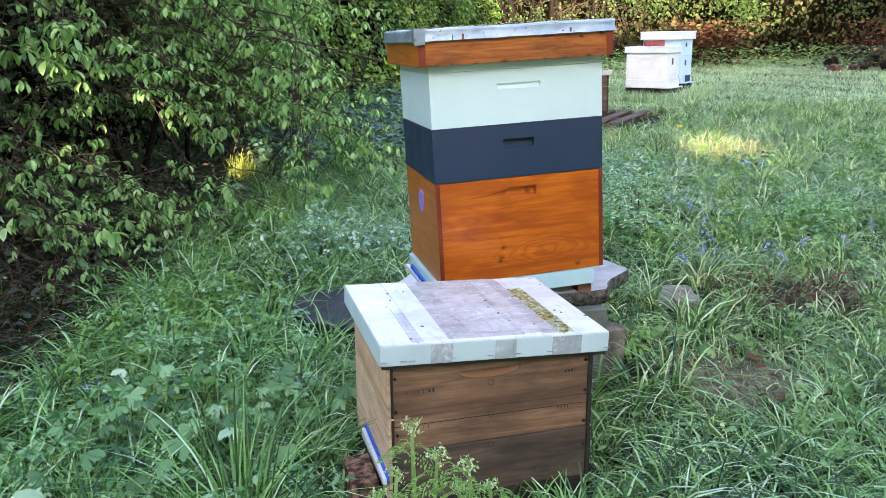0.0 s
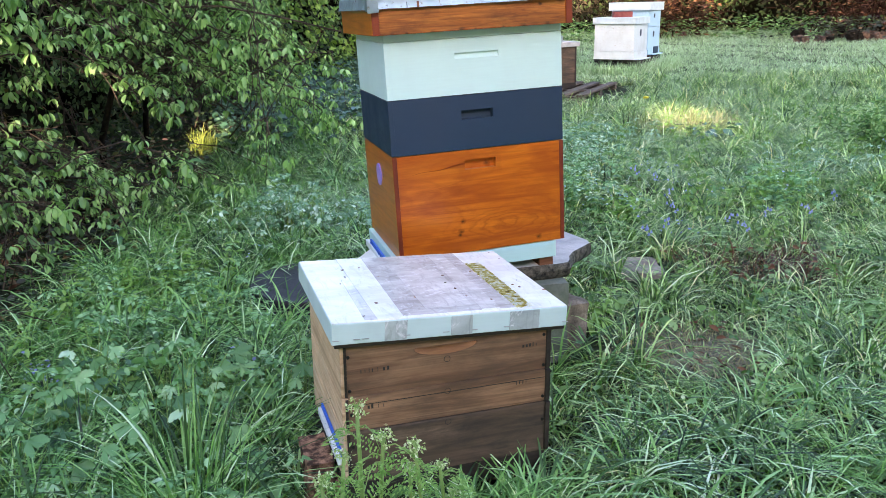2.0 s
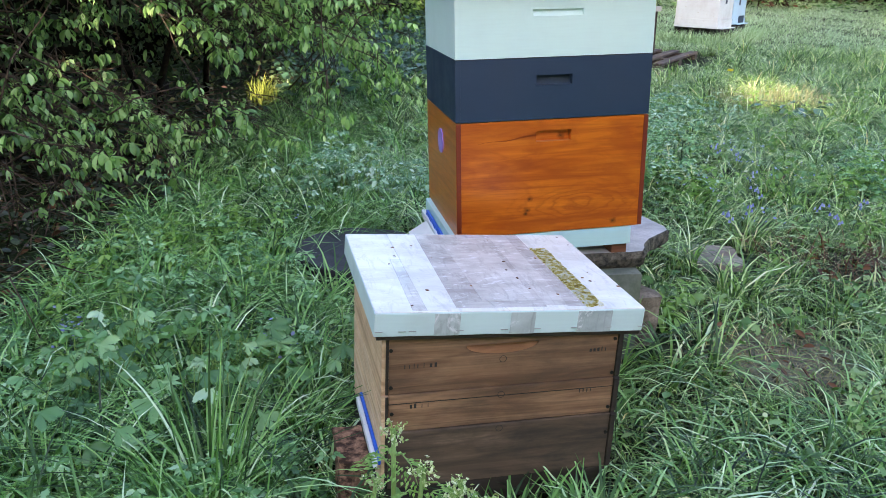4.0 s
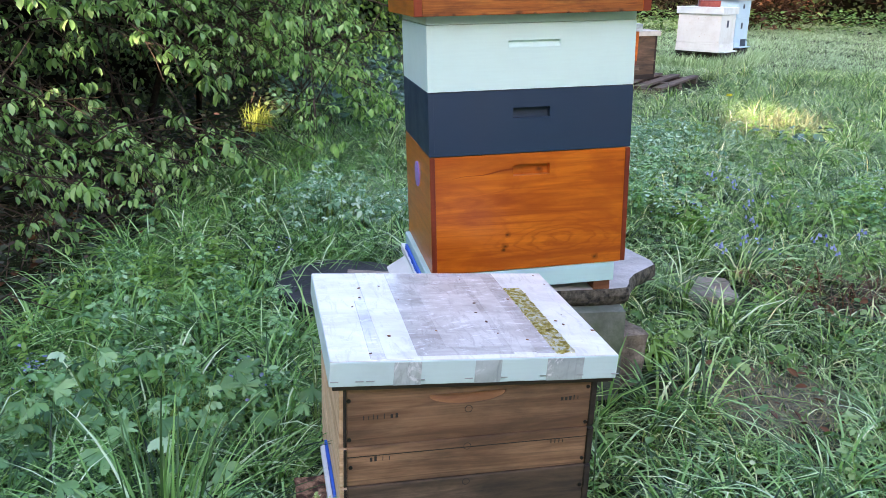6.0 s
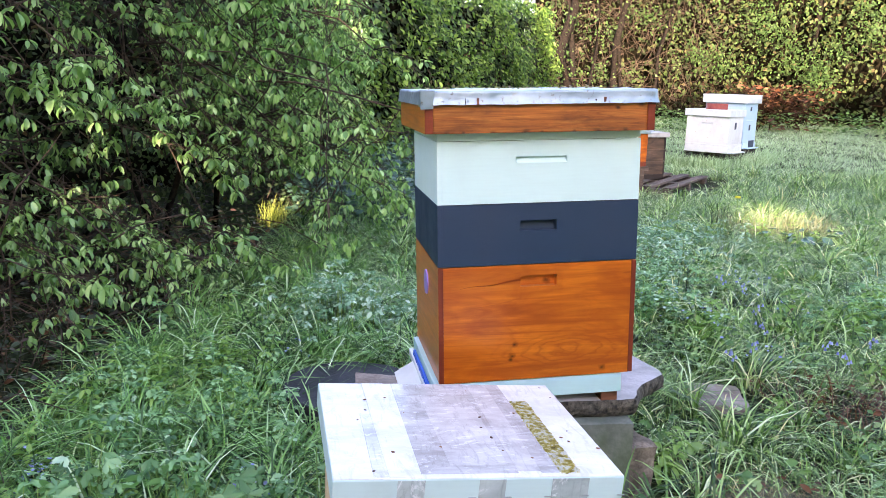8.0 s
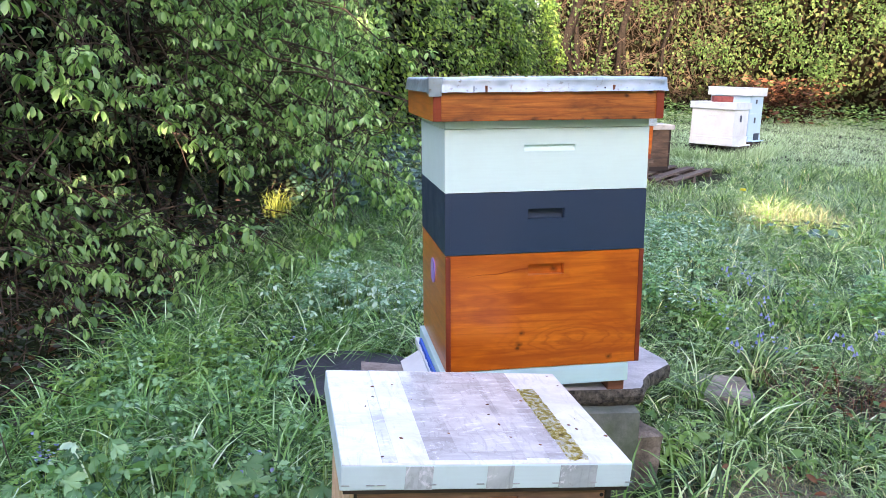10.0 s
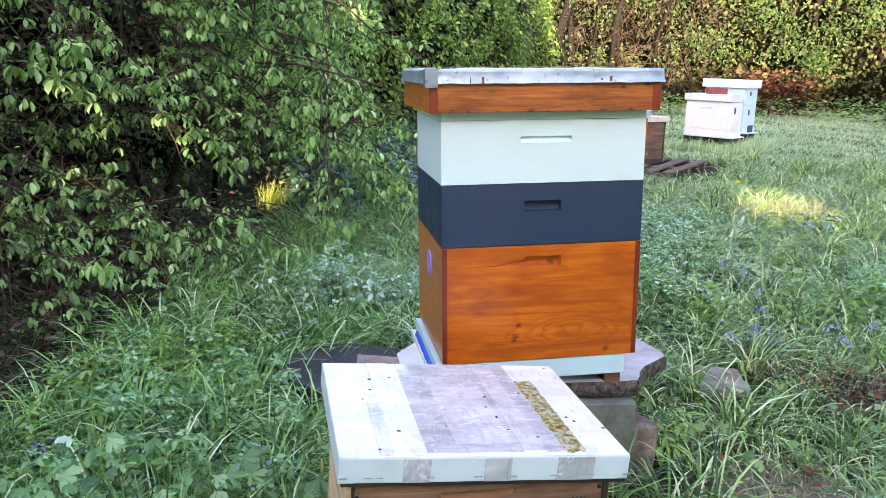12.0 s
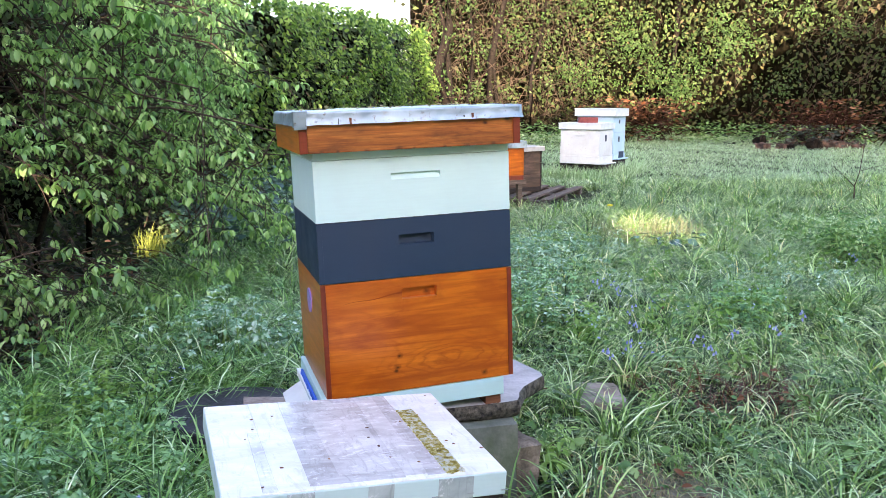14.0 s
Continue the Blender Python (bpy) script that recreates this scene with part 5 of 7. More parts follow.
def tussocks():
    """Clumps of long arching blades."""
    spots = sow(2600, 0.8, 8.5)
    spots = spots[free(spots, -0.02)]
    t = trodden(spots[:, 0], spots[:, 1]) + shade(spots[:, 0], spots[:, 1])
    spots = spots[t < 0.5]
    left = np.stack([RNG.uniform(-0.75, -0.05, 60), RNG.uniform(1.0, 1.75, 60)], 1)
    right = np.stack([RNG.uniform(0.66, 1.7, 45), RNG.uniform(1.05, 1.6, 45)], 1)
    front = np.stack([RNG.uniform(0.10, 0.75, 26), RNG.uniform(1.22, 1.38, 26)], 1)
    by_tub = np.stack([RNG.uniform(-0.15, 0.45, 44), RNG.uniform(3.02, 3.35, 44)], 1)
    lush = np.stack([RNG.uniform(-0.95, 0.05, 170), RNG.uniform(1.7, 3.7, 170)], 1)
    lush = lush[shade(lush[:, 0], lush[:, 1]) < 0.5]
    spots = np.concatenate([spots, left, right, front, by_tub, lush])
    pts, hs, ws, ls, az = [], [], [], [], []
    for x, y in spots:
        k = int(RNG.integers(14, 34))
        r = RNG.normal(0, 0.022, (k, 2))
        az.append(np.arctan2(r[:, 1], r[:, 0]) + RNG.normal(0, 0.5, k))
        hh = RNG.uniform(0.15, 0.30)
        if y < 1.8:
            hh = RNG.uniform(0.18, 0.34) if x < 0.08 else RNG.uniform(0.10, 0.20) if x > 0.8 else RNG.uniform(0.10, 0.21)
        elif x > 0.9 and y < 6:
            hh *= 0.55 + 0.7 * float(patches(x, y, 1.5, 3.0)) ** 1.3
        pts.append(np.array([x, y]) + r)
        hs.append(hh * RNG.uniform(0.6, 1.15, k))
        ws.append(RNG.uniform(0.0045, 0.0095, k) * (1.15 if y < 4 else 1.3))
        ls.append(RNG.uniform(0.45, 1.65, k))
    xy = np.concatenate(pts)
    ok = free(xy)
    hs, ws, ls, az = np.concatenate(hs), np.concatenate(ws), np.concatenate(ls), np.concatenate(az)
    open_side = (xy[:, 0] > 0.62 + RNG.normal(0, 0.12, len(xy))) & (xy[:, 1] > 1.9 + RNG.normal(0, 0.15, len(xy)))
    for name, pick, mat, label in (("long_grass", ok & ~open_side, M["long_grass"], "long arching blue-green dewy grass tussocks"), ("yellow_green_grass", ok & open_side, M["grass"], "arching yellow-green grass tussocks")):
        v, f = blades(RNG, xy[pick], hs[pick], ws[pick], ls[pick], 4, 0.56, az=az[pick])
        tagged(big_mesh(name, v, f, mat), label, "grass", kind="stuff")
    off = RNG.normal(0, 0.05, (190, 2))
    v, f = blades(RNG, np.array([-0.17, 1.47]) + off, RNG.uniform(0.24, 0.44, 190), RNG.uniform(0.005, 0.0095, 190), RNG.uniform(0.15, 1.3, 190), 7, 0.54, az=np.arctan2(off[:, 1], off[:, 0]) + RNG.normal(0, 0.4, 190))
    tagged(big_mesh("grass_tussock", v, f, M["long_grass"]), "large tussock of long arching green grass", "grass", kind="stuff")
    # straw among the green, and tufts with sunlight put into their colour
    s = sow(5200, 0.9, 6.0)
    s = s[free(s)]
    v, f = blades(RNG, s, RNG.uniform(0.04, 0.12, len(s)), RNG.uniform(0.002, 0.004, len(s)), RNG.uniform(0.6, 1.6, len(s)), 3, 0.6)
    w = np.array([1.30, 2.03]) + RNG.normal(0, 0.26, (2200, 2))
    w = w[free(w)]
    v2, f2 = blades(RNG, w, RNG.uniform(0.03, 0.07, len(w)), RNG.uniform(0.002, 0.004, len(w)), RNG.uniform(0.9, 1.6, len(w)), 3, 0.6)
    v, f = join([(v, f), (v2, f2)])
    tagged(big_mesh("dry_grass", v, f, M["straw"]), "dry straw-coloured grass stems", "grass", kind="stuff")
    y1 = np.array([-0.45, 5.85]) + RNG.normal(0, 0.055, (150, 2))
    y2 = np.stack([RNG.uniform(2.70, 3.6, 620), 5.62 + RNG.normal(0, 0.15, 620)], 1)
    for y, mat, label in ((y1, M["lit_grass"], "upright grass tuft coloured yellow-green as if sunlit"), (y2, M["pale_grass"], "grass strip coloured pale as if sunlit")):
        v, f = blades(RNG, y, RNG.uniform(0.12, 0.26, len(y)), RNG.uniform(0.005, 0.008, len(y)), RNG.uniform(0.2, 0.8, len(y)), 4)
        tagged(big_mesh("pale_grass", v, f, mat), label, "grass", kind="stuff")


tussocks()


def leafy(name, tv, tf, place, size, mat, label, category, up_lean=0.5, kind="stuff", flat=0.4):
    """Low leaves on short stalks, turned every way."""
    n = len(place)
    az = RNG.uniform(0, math.tau, n)
    d = np.stack([np.cos(az), np.sin(az), RNG.uniform(-flat, flat, n)], 1)
    up = np.stack([RNG.normal(0, up_lean, n), RNG.normal(0, up_lean, n), np.ones(n)], 1)
    v, f = scatter(tv, tf, place, frames_of(d, up), size)
    return tagged(big_mesh(name, v, f, mat, smooth=True), label, category, kind=kind)


NETTLE_V = [(x * 0.72, y, z * 1.6) for x, y, z in LEAF_V]


def three_leaf():
    """A leaf of three pointed toothed leaflets on one stalk."""
    vs, fs = [], []
    for turn, grow in ((-1.05, 0.72), (0.0, 1.0), (1.05, 0.72)):
        n = len(vs)
        c, s = math.cos(turn), math.sin(turn)
        ring = [(0.0, 0.12), (0.17, 0.22), (0.13, 0.30), (0.27, 0.44), (0.19, 0.50), (0.24, 0.66), (0.12, 0.74), (0.0, 1.0)]
        left = [(-x, y) for x, y in ring[-2:0:-1]]
        vs.append((s * 0.45 * grow * 0.6, c * 0.45 * grow * 0.6, -0.03))
        for x, y in ring + left:
            x, y = x * grow * 0.62, y * grow * 0.62
            vs.append((x * c + y * s, -x * s + y * c, 0.10 * abs(x) - 0.24 * y * y + 0.05 * math.sin(9 * y)))
        k = len(ring) + len(left)
        fs += [(n, n + 1 + (i + 1) % k, n + 1 + i) for i in range(k)]
    return vs, fs


def whorls(xy, height, size, tiers=4, per=4):
    """Upright leafy stalks: tiers of drooping leaves, smallest at the top. Leaves and stalks."""
    pl, dd, uu, ss = [], [], [], []
    stalks = []
    z0 = rise(xy[:, 0], xy[:, 1])
    for i, (x, y) in enumerate(xy):
        h = height * RNG.uniform(0.6, 1.1)
        lx, ly = RNG.normal(0, 0.16, 2) * h
        a0 = RNG.uniform(0, math.tau)
        for t in range(tiers):
            s = 0.35 + 0.65 * t / (tiers - 1)
            big = size * (1.15 - 0.55 * s) * RNG.uniform(0.8, 1.15)
            for q in range(per):
                a = a0 + t * 0.8 + q * math.tau / per + RNG.normal(0, 0.25)
                pl.append((x + lx * s + 0.18 * big * math.cos(a), y + ly * s + 0.18 * big * math.sin(a), z0[i] + h * s))
                dd.append((math.cos(a), math.sin(a), RNG.uniform(-0.75, 0.15) + 0.35 * (t == tiers - 1)))
                uu.append((0.5 * math.cos(a) + RNG.normal(0, 0.2), 0.5 * math.sin(a) + RNG.normal(0, 0.2), 1.0))
                ss.append(big)
        stalks.append(((x, y, z0[i] - 0.01), (x + lx * 0.5, y + ly * 0.5, z0[i] + h * 0.5), (x + lx, y + ly, z0[i] + h)))
    return np.array(pl), frames_of(np.array(dd), np.array(uu)), np.array(ss), stalks


def leafy_clump(name, xy, height, size, mat, label, category, tmpl=None, tiers=4, per=4):
    pl, rot, ss, stalks = whorls(xy, height, size, tiers, per)
    tv, tf = tmpl or (NETTLE_V, LEAF_F)
    v, f = scatter(tv, tf, pl, rot, ss)
    ob = tagged(big_mesh(name, v, f, mat, smooth=True), label, category, kind="stuff")
    bm = bmesh.new()
    for st in stalks:
        tube_bm(st, [0.0022, 0.0018, 0.001], 3, bm)
    part("stalks", bm, M["stem"], ob)
    return ob


def weeds():
    lv, lf = lobed_leaf(5, 0.30)
    # broad lobed plants near the low hive
    made = []
    for k in range(17):
        x, y = RNG.normal(-0.24, 0.18), RNG.normal(1.86, 0.16)
        m = pose(x, y, float(rise(x, y)), 0, 0, RNG.uniform(0, 360))
        if not free(np.array([[x, y]]), -0.05)[0]:
            continue
        if len(made) < 4:
            e = empty("lobed_weed", m, "low weed with broad lobed grey-green leaves", "weed", "lobed weeds by the low hive")
            for q in range(11):
                a = q * 2.4 + RNG.uniform(-0.4, 0.4)
                r, z = RNG.uniform(0.02, 0.11), RNG.uniform(0.12, 0.25)
                p = np.array([[math.cos(a) * r, math.sin(a) * r, z]])
                d = np.array([[math.cos(a), math.sin(a), RNG.uniform(-0.4, 0.2)]])
                up = np.array([[RNG.normal(0, 0.5), RNG.normal(0, 0.5), 1.0]])
                big_mesh("leaf", *scatter(lv, lf, p, frames_of(d, up), [RNG.uniform(0.036, 0.078)]), M["nettle"], e, True)
                part("stalk", tube_bm([(0, 0, -0.01), (p[0][0] * 0.4, p[0][1] * 0.4, z * 0.6), tuple(p[0])], [0.0016, 0.0013, 0.001], 4), M["stem"], e)
            made.append(e)
        else:
            copy_thing(made[k % 4], m)
    # scattered lobed leaves
    xy = sow(2600, 0.9, 7.0)
    xy = xy[free(xy) & (patches(xy[:, 0], xy[:, 1], 1.4, 2.0) > 0.5)]
    z = rise(xy[:, 0], xy[:, 1]) + RNG.uniform(0.03, 0.10, len(xy))
    leafy("small_weed", lv, lf, np.column_stack([xy, z]), RNG.uniform(0.03, 0.06, len(xy)), M["weed"], "small lobed green weed leaves among grass", "weed", 0.3)
    # oval leaves
    xy = sow(7500, 0.9, 9.0)
    xy = xy[free(xy) & (patches(xy[:, 0], xy[:, 1], 1.1, 4.0) > 0.45)]
    z = rise(xy[:, 0], xy[:, 1]) + RNG.uniform(0.03, 0.12, len(xy))
    leafy("oval_weed", LEAF_V, LEAF_F, np.column_stack([xy, z]), RNG.uniform(0.018, 0.04, len(xy)), M["weed"], "small oval green weed leaves among grass", "weed", 0.5)
    # dense low leafy growth beside the bush and round the hives
    t3 = three_leaf()
    q = np.concatenate([np.stack([RNG.uniform(-1.05, 0.02, 170), RNG.uniform(1.75, 3.1, 170)], 1), np.stack([RNG.uniform(-0.7, 0.0, 110), RNG.uniform(1.15, 1.8, 110)], 1), np.stack([RNG.uniform(1.0, 2.6, 80), RNG.uniform(1.3, 2.9, 80)], 1), np.stack([RNG.uniform(1.05, 3.4, 150), RNG.uniform(2.9, 4.9, 150)], 1), sow(110, 3.0, 7.5)])
    q = q[free(q, -0.03) & (trodden(q[:, 0], q[:, 1]) < 0.45) & (shade(q[:, 0], q[:, 1]) < 0.55) & (patches(q[:, 0], q[:, 1], 1.7, 1.0) > 0.36)]
    open_side = q[:, 0] > 0.8
    leafy_clump("three_leaved_weed", q[~open_side], 0.15, 0.085, M["nettle"], "dewy green three-leaved weeds among grass", "weed", t3, 3, 3)
    leafy_clump("three_leaved_weed", q[open_side][::2], 0.13, 0.075, M["weed"], "mid-green three-leaved weeds in open meadow", "weed", t3, 3, 3)
    q = np.concatenate([np.stack([RNG.uniform(-1.0, -0.1, 55), RNG.uniform(1.9, 3.2, 55)], 1), sow(160, 2.2, 6.0)])
    q = q[free(q, -0.03) & (trodden(q[:, 0], q[:, 1]) < 0.45) & (shade(q[:, 0], q[:, 1]) < 0.6)]
    leafy_clump("leafy_weed", q, 0.17, 0.05, M["parsley"], "fresh green upright leafy weeds among grass", "weed", None, 4, 4)
    # nettles behind the tub and beside the tall hive
    spots = [(0.10, 3.52, 0.20, 0.27, 62), (0.34, 3.40, 0.10, 0.22, 16), (1.45, 3.85, 0.20, 0.24, 48), (1.75, 4.25, 0.22, 0.22, 26), (2.65, 3.6, 0.28, 0.18, 34)]
    for k, (x, y, r, h, n) in enumerate(spots):
        q = RNG.normal(0, r * 0.6, (n, 2)) + np.array([x, y])
        leafy_clump("nettle_clump", q[free(q)], h * 0.9, 0.075, M["frosted"] if k < 2 else M["nettle"], "pale dewy nettle clump", "nettle", t3, 3, 4)
    # bluish ground cover below the hedge, its leaf colour darkened for the shade there
    n = 7500
    y = RNG.uniform(5.7, 13.0, n)
    x = face_x(y) - 0.45 + RNG.uniform(0, 1.0, n) ** 1.3 * (0.95 + 0.07 * y)
    p = np.column_stack([x, y, rise(x, y) + RNG.uniform(0.04, 0.30, n)])
    p = p[off_beam(p, 0.3)]
    leafy("ground_cover", LEAF_V, LEAF_F, p, RNG.uniform(0.035, 0.075, len(p)), M["cover"], "blue-green ground cover darkened as if shaded at hedge foot", "ground cover", 0.5)
    # far weeds along the back hedge
    n = 3200
    x = RNG.uniform(4.5, 15.5, n)
    y = np.interp(x, [4.5, 8, 11, 13, 16], [14.6, 15.2, 14.3, 12.8, 10.6]) + RNG.normal(0, 0.5, n)
    leafy("far_weed", SMALL_V, SMALL_F, np.column_stack([x, y, rise(x, y) + RNG.uniform(0.05, 0.4, n)]), RNG.uniform(0.05, 0.11, n), M["weed"], "green weeds along back hedge foot", "weed", 0.5)
    # fallen leaves
    q = np.concatenate([np.array([1.33, 2.04]) + RNG.normal(0, 0.16, (30, 2)), np.array([2.02, 2.67]) + RNG.normal(0, 0.16, (60, 2)), np.stack([RNG.uniform(-1.2, -0.5, 60), RNG.uniform(2.4, 4.2, 60)], 1), sow(70, 1.0, 5.0)])
    q = q[free(q)]
    leafy("fallen_leaf", NETTLE_V, LEAF_F, np.column_stack([q, rise(q[:, 0], q[:, 1]) + RNG.uniform(0.02, 0.06, len(q))]), RNG.uniform(0.018, 0.042, len(q)), M["dead"], "fallen rust-brown dead leaves", "leaf", 0.8)
    # dead stems where something has died back
    q = np.array([2.02, 2.67]) + RNG.normal(0, 1, (230, 2)) * np.array([0.19, 0.13])
    v, f = blades(RNG, q, RNG.uniform(0.06, 0.24, 230), RNG.uniform(0.003, 0.006, 230), RNG.uniform(0.6, 1.7, 230), 4, 0.5)
    tagged(big_mesh("dead_stems", v, f, M["dead"]), "rust-brown dead weed stems on bare soil", "weed", kind="stuff")


weeds()


def brambles():
    """Dark brambles and litter at the foot of the bush."""
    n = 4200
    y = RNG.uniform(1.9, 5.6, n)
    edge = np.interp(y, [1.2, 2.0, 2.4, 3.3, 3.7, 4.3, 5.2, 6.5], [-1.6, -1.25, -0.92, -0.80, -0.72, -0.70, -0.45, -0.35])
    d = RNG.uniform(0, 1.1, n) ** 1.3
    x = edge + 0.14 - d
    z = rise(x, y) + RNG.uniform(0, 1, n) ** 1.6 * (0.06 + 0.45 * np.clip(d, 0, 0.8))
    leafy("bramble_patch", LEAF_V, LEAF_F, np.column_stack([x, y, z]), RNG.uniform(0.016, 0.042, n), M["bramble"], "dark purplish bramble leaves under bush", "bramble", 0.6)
    k = RNG.choice(n, 420, replace=False)
    leafy("leaf_litter", LEAF_V, LEAF_F, np.column_stack([x[k], y[k], rise(x[k], y[k]) + RNG.uniform(0.01, 0.05, 420)]), RNG.uniform(0.03, 0.055, 420), M["dead"], "fallen brown leaves under bush", "leaf litter", 0.5)
    rng = random.Random(61)
    bm = bmesh.new()
    for q in range(150):
        yy = rng.uniform(1.9, 4.0)
        xx = float(np.interp(yy, [1.2, 2.0, 2.4, 3.3, 3.7, 4.3, 5.2], [-1.6, -1.25, -0.92, -0.80, -0.72, -0.70, -0.45])) - rng.uniform(0.0, 0.8)
        a = rng.uniform(0, math.tau)
        ln = rng.uniform(0.15, 0.55)
        tube_bm([(xx, yy, rng.uniform(0.0, 0.15)), (xx + math.cos(a) * ln * 0.5, yy + math.sin(a) * ln * 0.5, rng.uniform(0.08, 0.35)), (xx + math.cos(a) * ln, yy + math.sin(a) * ln, rng.uniform(0.02, 0.3))], [0.003, 0.0025, 0.0012], 4, bm)
    tagged(part("bramble_stems", bm, M["twig"], smooth=True), "thin brown bramble stems under bush", "bramble", kind="stuff")


brambles()


def flowers():
    """Small blue and white blossoms in loose groups."""
    petal_v = [(0, 0, 0), (0.5, 0.15, 0.1), (0.15, 0.5, 0.1), (-0.35, 0.4, 0.1), (-0.5, -0.1, 0.1), (-0.15, -0.5, 0.1), (0.35, -0.4, 0.1)]
    petal_f = [(0, 1, 2), (0, 2, 3), (0, 3, 4), (0, 4, 5), (0, 5, 6), (0, 6, 1)]
    groups = [(-0.635, 2.19, 0.085, 26, 0.022), (-0.68, 2.27, 0.09, 14, 0.02), (-0.06, 2.02, 0.13, 14, 0.03), (1.62, 3.75, 0.10, 26, 0.10), (1.7, 3.5, 0.10, 16, 0.08), (2.1, 3.9, 0.16, 26, 0.08), (2.05, 3.6, 0.16, 18, 0.1), (2.3, 3.5, 0.18, 12, 0.05), (1.75, 3.0, 0.12, 12, 0.06), (2.6, 3.4, 0.16, 14, 0.1), (5.9, 6.6, 0.28, 10, 0.05), (-0.04, 2.95, 0.16, 6, 0.02)]
    pl = []
    for x, y, z, n, r in groups:
        q = RNG.normal(0, r, (n, 2)) + np.array([x, y])
        pl.append(np.column_stack([q, rise(q[:, 0], q[:, 1]) + z + RNG.normal(0, 0.02, n)]))
    p = np.concatenate(pl)
    leafy("blue_flower", petal_v, petal_f, p, RNG.uniform(0.007, 0.014, len(p)), M["blue_flower"], "tiny pale blue flowers in the grass", "flower", 0.5)
    q = np.concatenate([np.array([1.68, 3.74]) + RNG.normal(0, 0.16, (90, 2)), sow(60, 1.2, 6.0)])
    p = np.column_stack([q, rise(q[:, 0], q[:, 1]) + RNG.uniform(0.07, 0.13, len(q))])
    leafy("white_flower", petal_v, petal_f, p, RNG.uniform(0.012, 0.02, len(p)), M["white_flower"], "small white flowers in the grass", "flower", 0.5)
    # a mat of white blossom beside the slab
    q = np.concatenate([np.array([1.64, 3.78]) + RNG.normal(0, 0.09, (120, 2)), np.array([1.76, 3.50]) + RNG.normal(0, 0.05, (40, 2)), np.array([1.74, 3.80]) + RNG.normal(0, 0.06, (40, 2))])
    p = np.column_stack([q, rise(q[:, 0], q[:, 1]) + RNG.uniform(0.08, 0.15, len(q))])
    leafy("white_flower", petal_v, petal_f, p, RNG.uniform(0.012, 0.022, len(p)), M["frosted"], "mat of small frosty white blossom", "flower", 0.4)
    d = empty("dandelion", pose(2.92, 5.80, 0.09), "yellow dandelion in pale grass", "flower")
    part("flower_head", disc_bm(0, 0, 0.02, 0.262, 0.275, 14, 0.1, random.Random(1)), M["yellow_flower"], d)
    part("stem", tube_bm([(0, 0, 0), (0.004, 0, 0.14), (0, 0, 0.262)], [0.003, 0.0025, 0.0025]), M["stem"], d)


def bluebell(x, y, h, seed):
    """A bent stalk hung with small blue bells."""
    rng = random.Random(seed)
    e = empty("bluebell", pose(x, y, float(rise(x, y)), 0, 0, rng.uniform(0, 360)), "violet-blue bluebell in the grass", "flower", "bluebells in the grass")
    part("stem", tube_bm([(0, 0, -0.01), (0.004, 0, h * 0.6), (0.02, 0, h * 0.92), (0.045, 0, h * 0.95)], [0.003, 0.0026, 0.002, 0.0014], 5), M["stem"], e, "", True)
    for k in range(6):
        s = k / 5
        px, pz = 0.006 + 0.042 * s, h * (0.72 + 0.24 * min(1.0, s * 1.4))
        a = k * 2.4
        bm = bmesh.new()
        rings = []
        for r, dz in ((0.002, 0.0), (0.0038, -0.003), (0.0042, -0.008), (0.0068, -0.012)):
            rings.append([bm.verts.new((px + 0.010 * math.cos(a) + r * math.cos(q * math.tau / 6), 0.010 * math.sin(a) + r * math.sin(q * math.tau / 6), pz + dz)) for q in range(6)])
        for r0, r1 in zip(rings, rings[1:]):
            for q in range(6):
                bm.faces.new((r0[q], r0[(q + 1) % 6], r1[(q + 1) % 6], r1[q]))
        part("bell", bm, M["blue_flower"], e, "", True)


